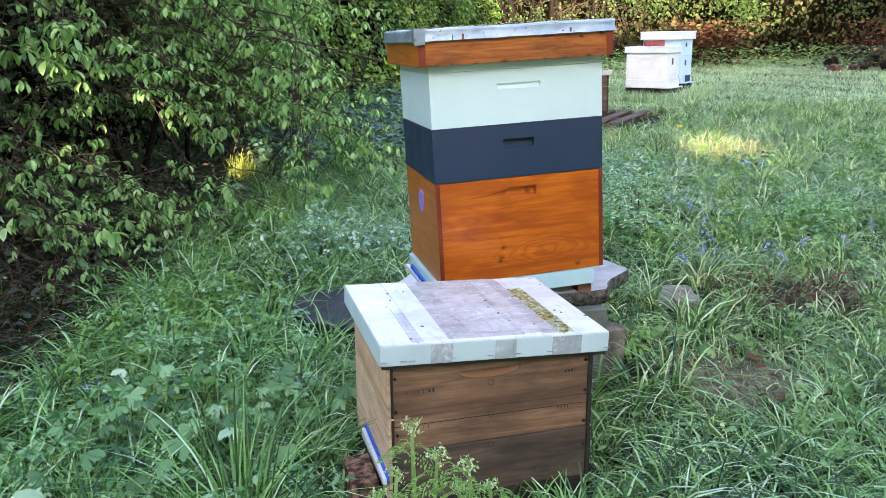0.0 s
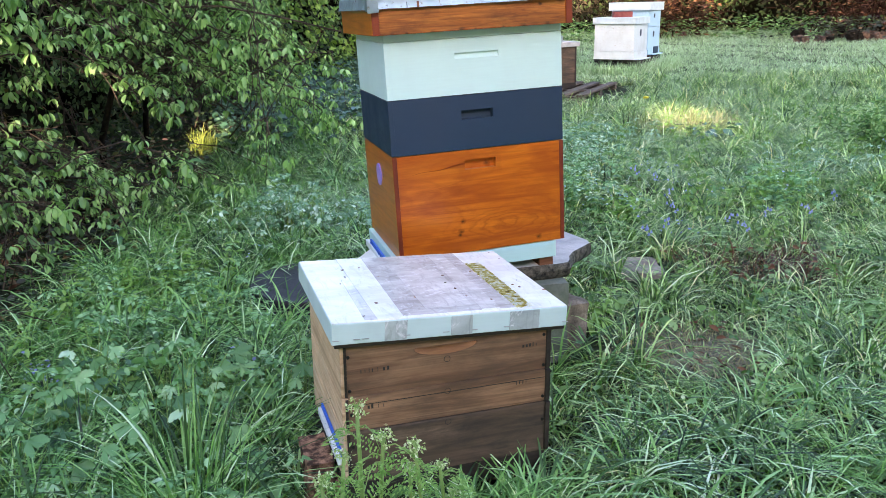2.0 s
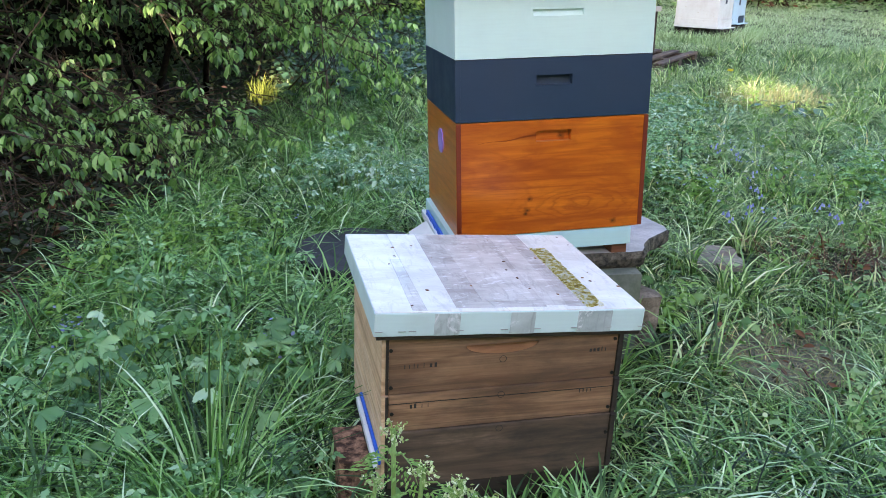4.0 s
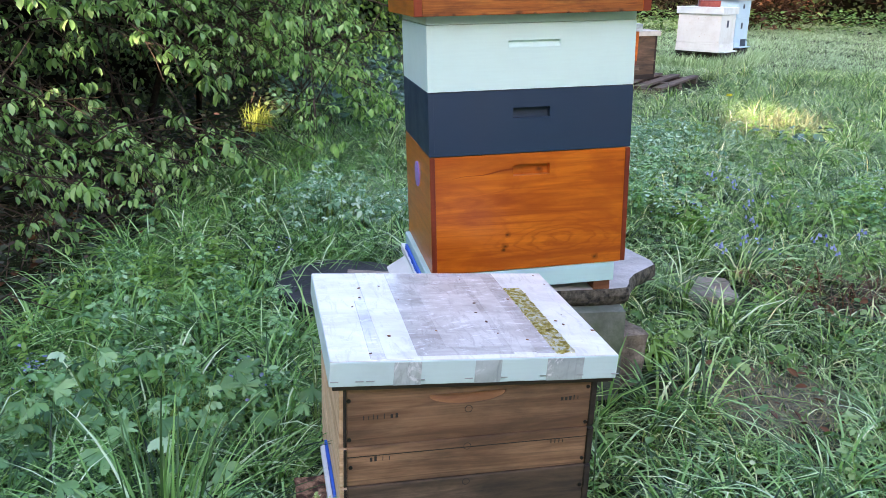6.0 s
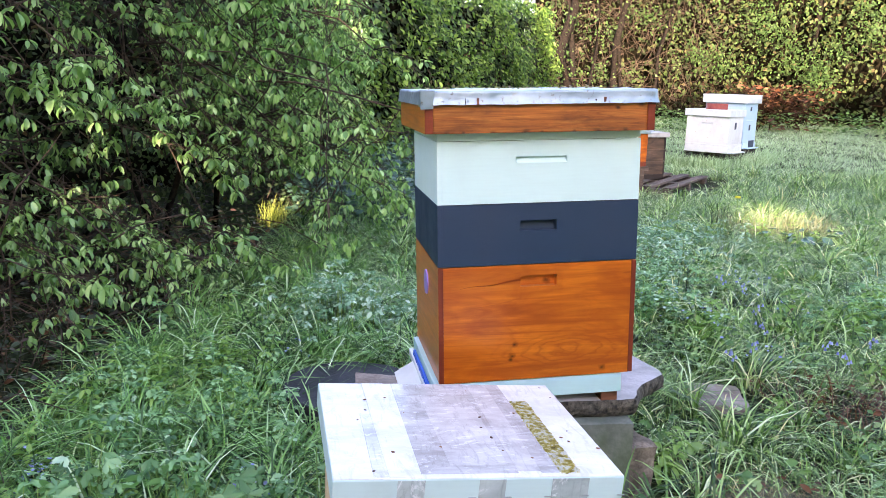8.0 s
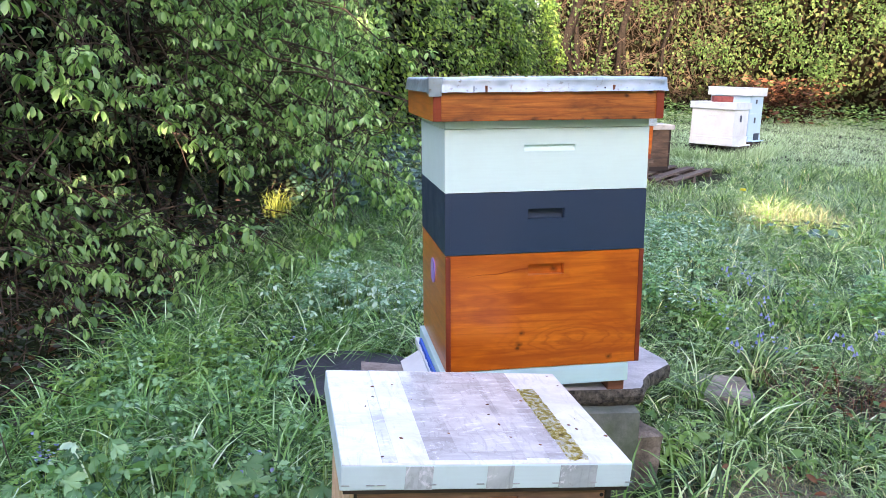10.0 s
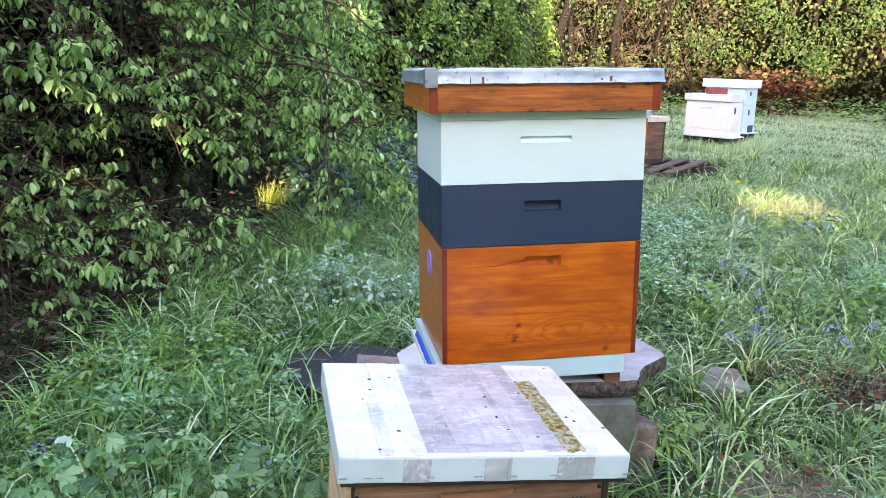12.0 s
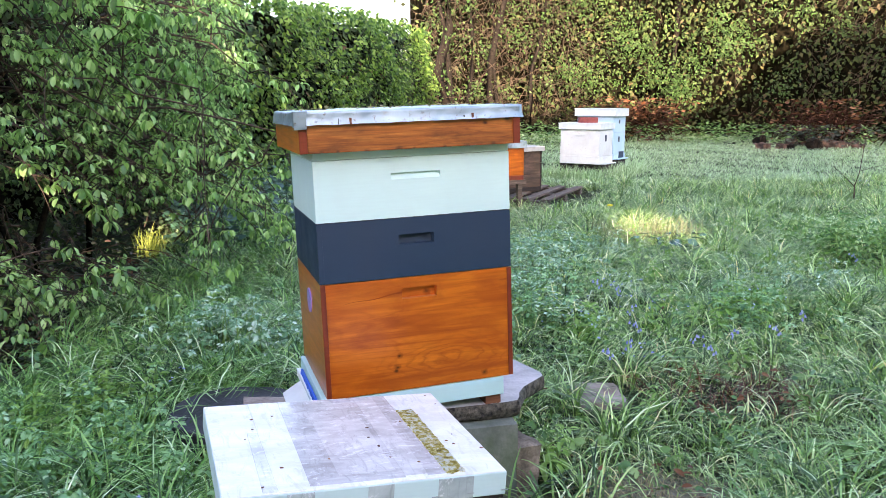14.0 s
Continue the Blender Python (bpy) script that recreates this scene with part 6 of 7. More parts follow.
def right_side_plants():
    for k, (x, y) in enumerate(((2.10, 3.92), (1.99, 3.59), (1.90, 3.27), (2.07, 3.16), (2.06, 4.05), (2.25, 3.13), (2.52, 3.14), (2.70, 3.23), (3.92, 4.32), (2.09, 2.97), (1.72, 3.05), (1.62, 2.98))):
        bluebell(x, y, 0.13 + 0.015 * (k % 3), 90 + k)
    for x, y, r, h, n, sz in ((2.04, 5.11, 0.14, 0.17, 150, 0.055), (2.09, 4.75, 0.15, 0.15, 130, 0.05), (1.64, 4.15, 0.13, 0.13, 120, 0.045), (2.42, 5.25, 0.14, 0.14, 110, 0.05), (1.9, 4.45, 0.12, 0.13, 90, 0.045), (3.3, 4.2, 0.2, 0.13, 110, 0.04)):
        q = RNG.normal(0, r, (n // 5, 2)) * np.array([1.0, 0.8]) + np.array([x, y])
        leafy_clump("frosted_weed", q, h * 1.2, sz * 1.15, M["frosted"], "pale frost-dusted leafy weed clump", "weed", None, 3, 5)
    # dark dock below the sunlit strip
    dock = empty("dock_plant", pose(3.17, 5.25, float(rise(3.17, 5.25))), "dark glossy broad-leaved dock plant", "dock")
    for k in range(34):
        a, r, z = k * 2.4, RNG.uniform(0.03, 0.24), RNG.uniform(0.06, 0.15)
        p = np.array([[math.cos(a) * r, math.sin(a) * r * 0.7, z]])
        d = np.array([[math.cos(a), math.sin(a), RNG.uniform(-0.3, 0.25)]])
        up = np.array([[RNG.normal(0, 0.3), RNG.normal(0, 0.3), 1.0]])
        big_mesh("leaf", *scatter(LEAF_V, LEAF_F, p, frames_of(d, up), [RNG.uniform(0.06, 0.11)]), M["dock"], dock, True)
        part("stalk", tube_bm([(0, 0, -0.01), (p[0][0] * 0.4, p[0][1] * 0.4, z * 0.55), tuple(p[0])], [0.003, 0.0025, 0.002], 4), M["stem"], dock)
    # leafy low shrub on the open side
    q = RNG.normal(0, 1, (90, 2)) * np.array([0.27, 0.22]) + np.array(SHRUB)
    leafy_clump("low_shrub", q[q[:, 0] > 3.85], 0.30, 0.06, M["weed"], "low leafy green shrub in the meadow", "shrub", None, 5, 4)
    # yellow-green weeds
    q = np.concatenate([np.array([1.81, 3.48]) + RNG.normal(0, 0.08, (9, 2)), np.array([2.75, 3.75]) + RNG.normal(0, 0.14, (12, 2)), np.array([2.4, 3.55]) + RNG.normal(0, 0.12, (9, 2))])
    leafy_clump("bright_weed", q, 0.16, 0.06, M["parsley"], "bright yellow-green weed leaves", "weed", None, 3, 4)


SHRUB = (4.12, 4.62)
flowers()
right_side_plants()


# ---- cow parsley close to the lens ----
def parsley(x, y, top, seed, lean):
    rng = random.Random(seed)
    z0 = float(rise(x, y))
    plant = empty("cow_parsley", pose(x - lean[0], y - lean[1], z0), "young cow parsley with nodding cream buds", "cow parsley", "cow parsley stalks")
    h = top - z0
    tip = Vector((lean[0], lean[1], h))
    mid = Vector((lean[0] * 0.3, lean[1] * 0.3, h * 0.55))
    part("stem", tube_bm([(0, 0, -0.01), tuple(mid * 0.55), tuple(mid), tuple(mid.lerp(tip, 0.6)), tuple(tip)], [0.0052, 0.0047, 0.004, 0.0033, 0.0026], 8), M["stem"], plant, "pale green stem", True)
    # head: small bud clusters on short rays
    pl, sz = [], []
    rays = bmesh.new()
    for k in range(9):
        a = k * math.tau / 9 + rng.uniform(-0.3, 0.3)
        r = rng.uniform(0.004, 0.013)
        e = tip + Vector((math.cos(a) * r, math.sin(a) * r, rng.uniform(-0.012, 0.008)))
        tube_bm([tuple(tip - Vector((0, 0, 0.006))), tuple(tip.lerp(e, 0.5) + Vector((0, 0, 0.004))), tuple(e)], [0.001, 0.0008, 0.0007], 4, rays)
        for _ in range(10):
            pl.append(e + Vector([rng.gauss(0, 0.0030) for _ in range(3)]))
            sz.append(rng.uniform(0.004, 0.0075))
    part("flower_rays", rays, M["stem"], plant)
    n = len(pl)
    d = RNG.normal(0, 1, (n, 3))
    v, f = scatter(SMALL_V, SMALL_F, np.array(pl), frames_of(d, RNG.normal(0, 1, (n, 3))), sz)
    big_mesh("flower_head", v, f, M["white_flower"], plant, True)
    # ferny leaves: feathered leaflets along side stalks
    pl, dd, sz = [], [], []
    for k in range(5):
        s = rng.uniform(0.35, 0.8) if k < 2 else rng.uniform(0.9, 0.97)
        root = (Vector((0, 0, 0)).lerp(mid, s / 0.6) if s < 0.6 else mid.lerp(tip, (s - 0.6) / 0.4))
        a = rng.uniform(0, math.tau)
        out = Vector((math.cos(a), math.sin(a), 0))
        ln = rng.uniform(0.035, 0.065)
        pts = [root + out * ln * q + Vector((0, 0, 0.02 * math.sin(q * 2.4) - 0.03 * q * q)) for q in (0, 0.35, 0.7, 1.0)]
        part("leaf_stalk", tube_bm([tuple(p) for p in pts], [0.0014, 0.0011, 0.0009, 0.0005], 4), M["stem"], plant)
        side = Vector((-out.y, out.x, 0))
        for q in np.linspace(0.25, 1.0, 9):
            p = pts[0].lerp(pts[-1], q) + Vector((0, 0, 0.012 * math.sin(q * 2.6)))
            w = (1.15 - q) * 0.030 + 0.005
            for sg in (-1, 1):
                for u in (0.35, 0.65, 1.0):
                    pl.append(p + side * sg * w * u * 0.7 + Vector((0, 0, -0.012 * u)))
                    dd.append(side * sg * 0.8 + out * rng.uniform(0.3, 1.0) + Vector((0, 0, rng.uniform(-0.5, 0.1))))
                    sz.append(rng.uniform(0.006, 0.0115))
    n = len(pl)
    up = np.tile(np.array([0.0, 0.0, 1.0]), (n, 1)) + RNG.normal(0, 0.3, (n, 3))
    v, f = scatter([(a * 0.7, b, c) for a, b, c in SMALL_V], SMALL_F, np.array([tuple(p) for p in pl]), frames_of(np.array([tuple(p) for p in dd]), up), sz)
    big_mesh("leaves", v, f, M["parsley"], plant, True)


for i, (x, y, z) in enumerate(((0.162, 0.948, 0.545), (0.194, 0.905, 0.516), (0.236, 0.888, 0.506), (0.105, 0.956, 0.425), (0.142, 1.001, 0.435), (0.288, 0.98, 0.41), (0.250, 1.036, 0.38), (0.34, 1.125, 0.26))):
    parsley(x, y, z, 20 + i, (0.03 * math.sin(i * 2.1), 0.03 * math.cos(i * 1.7)))


def wall_of_leaves(line, height, n, depth, size, mat, tmpl, face=1.0, hole=0.0, k=0.0, low=0.05, spill=0.15, thin=None):
    """Leaves over the near side and top of a hedge that follows line."""
    line = np.array(line, float)
    seg = np.linalg.norm(np.diff(line, axis=0), axis=1)
    cum = np.concatenate([[0], np.cumsum(seg)])
    s = RNG.uniform(0, cum[-1], n)
    x, y = np.interp(s, cum, line[:, 0]), np.interp(s, cum, line[:, 1])
    i = np.clip(np.searchsorted(cum, s) - 1, 0, len(seg) - 1)
    t = (line[i + 1] - line[i]) / seg[i][:, None]
    nrm = np.stack([t[:, 1], -t[:, 0]], 1)
    z = low + (height - low) * RNG.uniform(0, 1, n)
    dp = np.abs(RNG.normal(0, depth, n)) - spill * patches(s * 0.8, z * 1.1, 1.0, k) - 0.5 * spill * patches(s * 3, z * 3.3, 1.0, k + 1)
    keep = patches(s * 0.9, z * 1.2, 1.0, k + 5) > hole * RNG.uniform(0.3, 1, n)
    if thin is not None:
        keep &= RNG.uniform(0, 1, n) < thin(x, z)
    p = np.column_stack([x - nrm[:, 0] * dp, y - nrm[:, 1] * dp, z + rise(x, y)])[keep]
    m = len(p)
    nm = nrm[keep]
    d = np.column_stack([nm * 0.6, np.full(m, -0.6)]) + RNG.normal(0, 0.55, (m, 3))
    up = np.column_stack([nm * face, np.full(m, 0.7)]) + RNG.normal(0, 0.45, (m, 3))
    return scatter(tmpl[0], tmpl[1], p, frames_of(d, up), RNG.uniform(size * 0.65, size * 1.25, m))


OVAL, TINY = (LEAF_V, LEAF_F), (SMALL_V, SMALL_F)


def core(line, height, back_off, thick, amp=0.15):
    """The inside of a hedge: a rough bank whose near-black colour holds the deep shade."""
    line = [Vector(p) for p in line]
    bm = bmesh.new()
    rows = []
    for a, c in zip(line, line[1:]):
        k = max(2, int((c - a).length / 0.25))
        t = (c - a).normalized()
        nrm = Vector((t.y, -t.x))
        for i in range(k + (c == line[-1])):
            p = a.lerp(c, i / k)
            ring = []
            zg = float(rise(p.x, p.y))
            for q, (off, z) in enumerate([(0, -0.1), (0, height * 0.25), (0, height * 0.5), (0, height * 0.75), (0.05, height * 0.97), (thick, height * 0.97), (thick, -0.1)]):
                w = amp * noise.noise(Vector((p.x * 2, p.y * 2, z * 2)))
                ring.append(bm.verts.new((p.x - nrm.x * (back_off + off + w), p.y - nrm.y * (back_off + off + w), zg + z + w * 0.4)))
            rows.append(ring)
    for r0, r1 in zip(rows, rows[1:]):
        for q in range(6):
            bm.faces.new((r0[q], r0[q + 1], r1[q + 1], r1[q]))
    bm.faces.new(rows[0])
    bm.faces.new(rows[-1][::-1])
    return bm


# ---- the bush on the left ----
def limb_points(a, b, sag, rng, k=6, wob=0.05):
    a, b = Vector(a), Vector(b)
    pts = []
    for i in range(k):
        s = i / (k - 1)
        p = a.lerp(b, s) + Vector((0, 0, sag * math.sin(math.pi * s)))
        if 0 < i < k - 1:
            p += Vector([rng.gauss(0, wob) for _ in range(3)])
        pts.append(tuple(p))
    return pts


def arch(a, b, lift, k, wob):
    """Points of many branches at once, from a to b, rising by lift on the way."""
    s = np.linspace(0, 1, k)
    p = a[:, None] + (b - a)[:, None] * s[None, :, None]
    p[:, :, 2] += lift[:, None] * np.sin(math.pi * s ** 0.8)[None]
    jog = RNG.normal(0, wob, p.shape)
    jog[:, 0] = jog[:, -1] = 0
    return p + jog


def rosettes(tips, sizes, per=6):
    """Fresh leaves fanned out below each bud, hanging like a half-closed umbrella."""
    m = len(tips) * per
    az = np.tile(np.arange(per) * math.tau / per, len(tips)) + np.repeat(RNG.uniform(0, math.tau, len(tips)), per) + RNG.normal(0, 0.3, m)
    drop = np.repeat(RNG.uniform(-1.7, -0.35, len(tips)), per) + RNG.normal(0, 0.3, m)
    young = np.arange(m) % per == 0
    drop = np.where(young, 0.1 + RNG.normal(0, 0.3, m), drop)
    d = np.stack([np.cos(az) * 0.8, np.sin(az) * 0.8, drop], 1)
    base = np.repeat(tips, per, 0) + d * 0.012 + RNG.normal(0, 0.004, (m, 3))
    up = np.stack([np.cos(az), np.sin(az), np.full(m, 0.9)], 1) + RNG.normal(0, 0.2, (m, 3))
    size = np.repeat(sizes, per) * RNG.uniform(0.7, 1.1, m) * np.where(young, 0.6, 1.0)
    keep = RNG.uniform(0, 1, m) < 0.88
    return scatter(BUSH_V, LEAF_F, base[keep], frames_of(d, up)[keep], size[keep])


def bush():
    rng = random.Random(12)
    thing = empty("bush", pose(-1.6, 4.6, 0.05), "overhanging leafy bush with drooping fresh green leaves", "bush")
    o = np.array([-1.6, 4.6, 0.05])
    back = np.array([-0.82, 0.57, 0.0])
    # stems
    roots = []
    for k in range(26):
        yy = 1.8 + 5.6 * (k + rng.random()) / 26
        if 5.0 < yy < 6.9:
            continue
        b = np.array([float(face_x(yy)), yy, 0.0]) + back * rng.uniform(0.5, 1.3)
        t = b + np.array([rng.uniform(-0.3, 0.3), rng.uniform(-0.3, 0.3), rng.uniform(1.6, 2.5) - 0.7 * min(1.2, max(0.0, yy - 4.2))])
        pts = limb_points(b, t, 0, rng, 7, 0.06)
        if not off_beam(np.array([np.array(p) * (1 - u) + np.array(q) * u for p, q in zip(pts, pts[1:]) for u in (0, 0.5)]), 0.2).all():
            continue
        part("stem", tube_bm([tuple(np.array(q) - o) for q in pts], [0.022 - 0.0025 * i for i in range(7)], 6), M["bark"], thing, "", True)
        roots += pts[1:]
    roots = np.array(roots)
    # branch ends over the outer side, thicker in some places than in others
    n = 1750
    y = RNG.uniform(1.6, 7.3, n)
    z = 0.12 + 2.5 * RNG.uniform(0, 1, n) ** 0.9
    depth = RNG.exponential(0.46, n)
    gap = patches(y * 1.3, z * 1.7, 1.0, 1.0)
    bulge = 0.25 * (patches(y, z * 1.3, 1.2, 3.0) - 0.5) + 0.14 * np.clip(z - 0.6, 0, 1.2)
    top = 2.65 - 0.65 * np.clip(y - 4.2, 0, 1.4)
    foot = np.interp(y, [2.9, 3.4, 3.9, 4.5, 5.0, 5.6, 6.5], [0.45, 0.28, 0.10, 0.22, 0.50, 0.80, 0.95])
    keep = (z < top) & (z > foot) & (y > 2.7 + 0.5 * RNG.uniform(0, 1, n)) & (RNG.uniform(0, 1, n) < 0.10 + 0.95 * np.clip(gap * 1.5 - 0.3, 0, 1))
    keep &= (z > 0.6) | (RNG.uniform(0, 1, n) < 0.55)
    y, z, depth, bulge = y[keep], z[keep], depth[keep], bulge[keep]
    ends = np.stack([face_x(y) + 0.05, y, z + rise(0, y) * 0.5], 1) + back * (depth - bulge)[:, None]
    # long low sprays that reach out over the grass
    m = 120
    u = RNG.uniform(0, 1, m)
    low = np.stack([-0.95 + 1.42 * u + RNG.normal(0, 0.07, m), 3.55 + 1.65 * u + RNG.normal(0, 0.25, m), 0.14 + 0.12 * u + RNG.exponential(0.26, m)], 1)
    low = low[low[:, 2] < 1.1]
    way = RNG.normal(0, 1, (len(ends) + len(low), 3)) * np.array([0.45, 0.45, 0.25]) + np.array([0.75, -0.35, -0.22])
    way /= np.linalg.norm(way, axis=1, keepdims=True)
    reach = np.concatenate([RNG.uniform(0.28, 0.62, len(ends)), RNG.uniform(0.55, 0.95, len(low))])
    ends = np.concatenate([ends, low])
    starts = ends - way * reach[:, None]
    starts[:, 2] = np.maximum(starts[:, 2], 0.12)
    k = 9
    paths = arch(starts, ends, 0.16 * reach, k, 0.012)
    ok = np.array([off_beam(p, 0.17).all() and open_to(p, BEAM, 0.10).all() for p in paths])
    paths, starts, reach = paths[ok], starts[ok], reach[ok]
    # buds stand alternately on short side twigs
    buds, sizes, side_twigs = [], [], []
    for p, r in zip(paths, reach):
        sc = rng.uniform(0.75, 1.15)
        for i in range(2 if r < 0.5 else 3, k):
            for sg in ((-1, 1) if rng.random() < 0.35 else (rng.choice((-1, 1)),)):
                t = p[i] - p[i - 1]
                side = np.array([-t[1], t[0], 0.0]) / (np.hypot(t[0], t[1]) + 1e-6) * sg
                e = p[i] + side * rng.uniform(0.02, 0.10) + t * rng.uniform(0, 0.8) + np.array([0, 0, rng.uniform(-0.02, 0.03)])
                side_twigs.append((p[i - 1], e))
                buds.append(e)
                sizes.append(sc * rng.uniform(0.036, 0.062))
        buds.append(p[-1])
        sizes.append(sc * 0.055)
    buds, sizes = np.array(buds), np.array(sizes)
    ok = off_beam(buds, 0.2) & open_to(buds, BEAM, 0.15)
    v, f = rosettes(buds[ok], sizes[ok])
    big_mesh("crown", v - o, f, M["bush"], thing, True)
    # inner leaves, with the shade inside the bush put into a darker green
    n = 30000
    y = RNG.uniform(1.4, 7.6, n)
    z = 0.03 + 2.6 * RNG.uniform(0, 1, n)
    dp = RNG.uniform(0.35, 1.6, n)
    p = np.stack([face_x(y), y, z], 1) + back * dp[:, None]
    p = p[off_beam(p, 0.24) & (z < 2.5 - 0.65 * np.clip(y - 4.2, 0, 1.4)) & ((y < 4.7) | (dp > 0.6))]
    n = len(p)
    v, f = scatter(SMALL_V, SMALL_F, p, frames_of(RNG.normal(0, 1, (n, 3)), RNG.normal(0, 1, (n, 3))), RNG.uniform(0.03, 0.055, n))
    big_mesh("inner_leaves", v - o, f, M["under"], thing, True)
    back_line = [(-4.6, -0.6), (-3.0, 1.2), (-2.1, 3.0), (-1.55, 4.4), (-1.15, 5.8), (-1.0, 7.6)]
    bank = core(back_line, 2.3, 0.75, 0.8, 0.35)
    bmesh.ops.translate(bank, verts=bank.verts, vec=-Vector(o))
    part("thicket_inside", bank, M["thicket"], thing, "inside of bush coloured near-black for its deep shade")
    # limbs from the stems, the branches themselves, and bare twigs between
    bm = bmesh.new()
    for e in starts:
        c = roots[np.argmin(np.linalg.norm(roots - (e + back * 0.5 + np.array([0, 0, 0.2])), axis=1) + RNG.uniform(0, 0.4, len(roots)))]
        pts = limb_points(c, e, 0.10, rng, 5, 0.025)
        if off_beam(np.array(pts), 0.2).all():
            tube_bm([tuple(np.array(q) - o) for q in pts], [0.0075, 0.0065, 0.0055, 0.0045, 0.004], 4, bm)
    for p in paths:
        tube_bm([tuple(q - o) for q in p], [0.004 - 0.00032 * i for i in range(k)], 4, bm)
    for a, b in side_twigs:
        tube_bm([tuple(a - o), tuple(b - o)], [0.0016, 0.0011], 3, bm)
    for q in range(520):
        yy = rng.uniform(1.6, 7.2)
        a = np.array([float(face_x(yy)), yy, rng.uniform(0.05, 2.2)]) + back * rng.uniform(0.1, 0.9)
        b = a + np.array([rng.uniform(-0.5, 0.5), rng.uniform(-0.5, 0.5), rng.uniform(-0.35, 0.5)])
        pts = limb_points(a, b, 0.05, rng, 4, 0.03)
        if off_beam(np.array(pts), 0.2).all():
            tube_bm([tuple(np.array(q) - o) for q in pts], [0.005, 0.004, 0.003, 0.0015], 4, bm)
    tagged(part("twig_tangle", bm, M["twig"], thing, "thin brown twigs", True), kind="stuff")


bush()


def hedges():
    line = [(-1.3, 7.2), (0.3, 9.2), (1.9, 11.8), (3.25, 14.6), (3.3, 15.4)]
    h = empty("clipped_hedge", pose(0, 0, 0), "clipped green leafy hedge with level top", "hedge")
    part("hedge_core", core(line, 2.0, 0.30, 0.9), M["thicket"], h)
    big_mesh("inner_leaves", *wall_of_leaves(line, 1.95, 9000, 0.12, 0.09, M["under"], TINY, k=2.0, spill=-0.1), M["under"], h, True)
    big_mesh("leaves", *wall_of_leaves(line, 2.08, 24000, 0.14, 0.065, M["hedge"], OVAL, hole=0.75, k=0.5, spill=0.3), M["hedge"], h, True)
    top = [(-1.5, 7.5), (0.05, 9.45), (1.65, 12.0), (3.0, 14.8)]
    v, f = wall_of_leaves(top, 2.16, 3500, 0.25, 0.07, M["hedge"], OVAL, low=1.95, spill=0.3)
    big_mesh("top_leaves", v, f, M["hedge"], h, True)

    line = [(4.4, 17.1), (5.9, 17.4), (8.5, 17.2), (11.5, 15.6), (14.5, 12.8), (17.5, 9.6)]
    h = empty("back_hedge", pose(0, 0, 0), "tall overgrown hedge with yellow-green leaves and bare twigs", "hedge")
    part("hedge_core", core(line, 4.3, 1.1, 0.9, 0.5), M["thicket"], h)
    line = [(3.4, 16.5)] + line
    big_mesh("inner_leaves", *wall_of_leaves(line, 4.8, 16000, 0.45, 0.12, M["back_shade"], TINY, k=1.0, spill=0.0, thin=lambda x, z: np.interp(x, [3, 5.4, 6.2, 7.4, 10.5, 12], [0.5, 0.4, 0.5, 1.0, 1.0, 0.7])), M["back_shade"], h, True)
    cv, cf = wall_of_leaves(line, 4.9, 3300, 0.35, 0.01, M["back"], TINY, hole=1.15, k=3.0, low=0.7, spill=1.2, thin=lambda x, z: np.interp(x, [3, 5.2, 6.6, 7.6, 10.2, 11.4], [0.6, 0.45, 0.25, 1.0, 0.95, 0.34]) * (0.25 + 1.3 * patches(x * 0.55, z * 0.7, 1.0, 2.0)))
    knots = cv.reshape(-1, 5, 3)[:, 0]
    m = len(knots) * 50
    p = np.repeat(knots, 50, 0) + RNG.normal(0, 1, (m, 3)) * np.repeat(RNG.uniform(0.08, 0.30, len(knots)), 50)[:, None]
    d = RNG.normal(0, 0.6, (m, 3)) + np.array([0.0, -0.4, -0.4])
    up = RNG.normal(0, 0.5, (m, 3)) + np.array([0.0, -0.7, 0.6])
    v, f = scatter(SMALL_V, SMALL_F, p, frames_of(d, up), RNG.uniform(0.035, 0.08, m))
    big_mesh("leaves", v, f, M["back"], h, True)
    rng = random.Random(31)
    bm = bmesh.new()
    ln = np.array(line)
    cum = np.concatenate([[0], np.cumsum(np.linalg.norm(np.diff(ln, axis=0), axis=1))])
    for k in range(1150):
        s = rng.uniform(0.4, 4.4) if k % 5 < 3 else rng.uniform(9.0, 12.5) if k % 5 == 3 else rng.uniform(0, cum[-1])
        x, y = np.interp(s, cum, ln[:, 0]), np.interp(s, cum, ln[:, 1])
        r = rng.uniform(-0.6, 0.5)
        z = float(rise(x, y)) + rng.uniform(0, 3.6)
        a = (x, y - r, z)
        b = (x + rng.uniform(-0.8, 0.8), y - r - rng.uniform(-0.3, 0.6), z + rng.uniform(-0.3, 0.8))
        tube_bm(limb_points(a, b, 0.1, rng, 5, 0.08), [0.008, 0.006, 0.005, 0.0035, 0.002], 3, bm)
    tagged(part("twig_tangle", bm, M["pale_twig"], h, "bare brown twigs", True), kind="stuff")
    for x, y, r, hh in ((4.05, 16.2, 0.13, 4.4), (4.35, 16.4, 0.07, 4.2), (4.75, 16.7, 0.05, 4.5), (5.3, 16.9, 0.09, 4.5), (5.6, 17.1, 0.04, 4.5), (6.2, 16.9, 0.05, 4.5), (9.5, 17.0, 0.08, 4.5), (13.4, 14.1, 0.09, 4.5)):
        g = float(rise(x, y))
        bm = bmesh.new()
        tube_bm(limb_points((x, y, g - 0.05), (x + rng.uniform(-0.5, 0.5), y, g + hh), 0, rng, 7, 0.07), [r * (1 - 0.1 * i) for i in range(7)], 8, bm)
        part("trunk", bm, M["bark"], h, "dark trunk", True)


hedges()


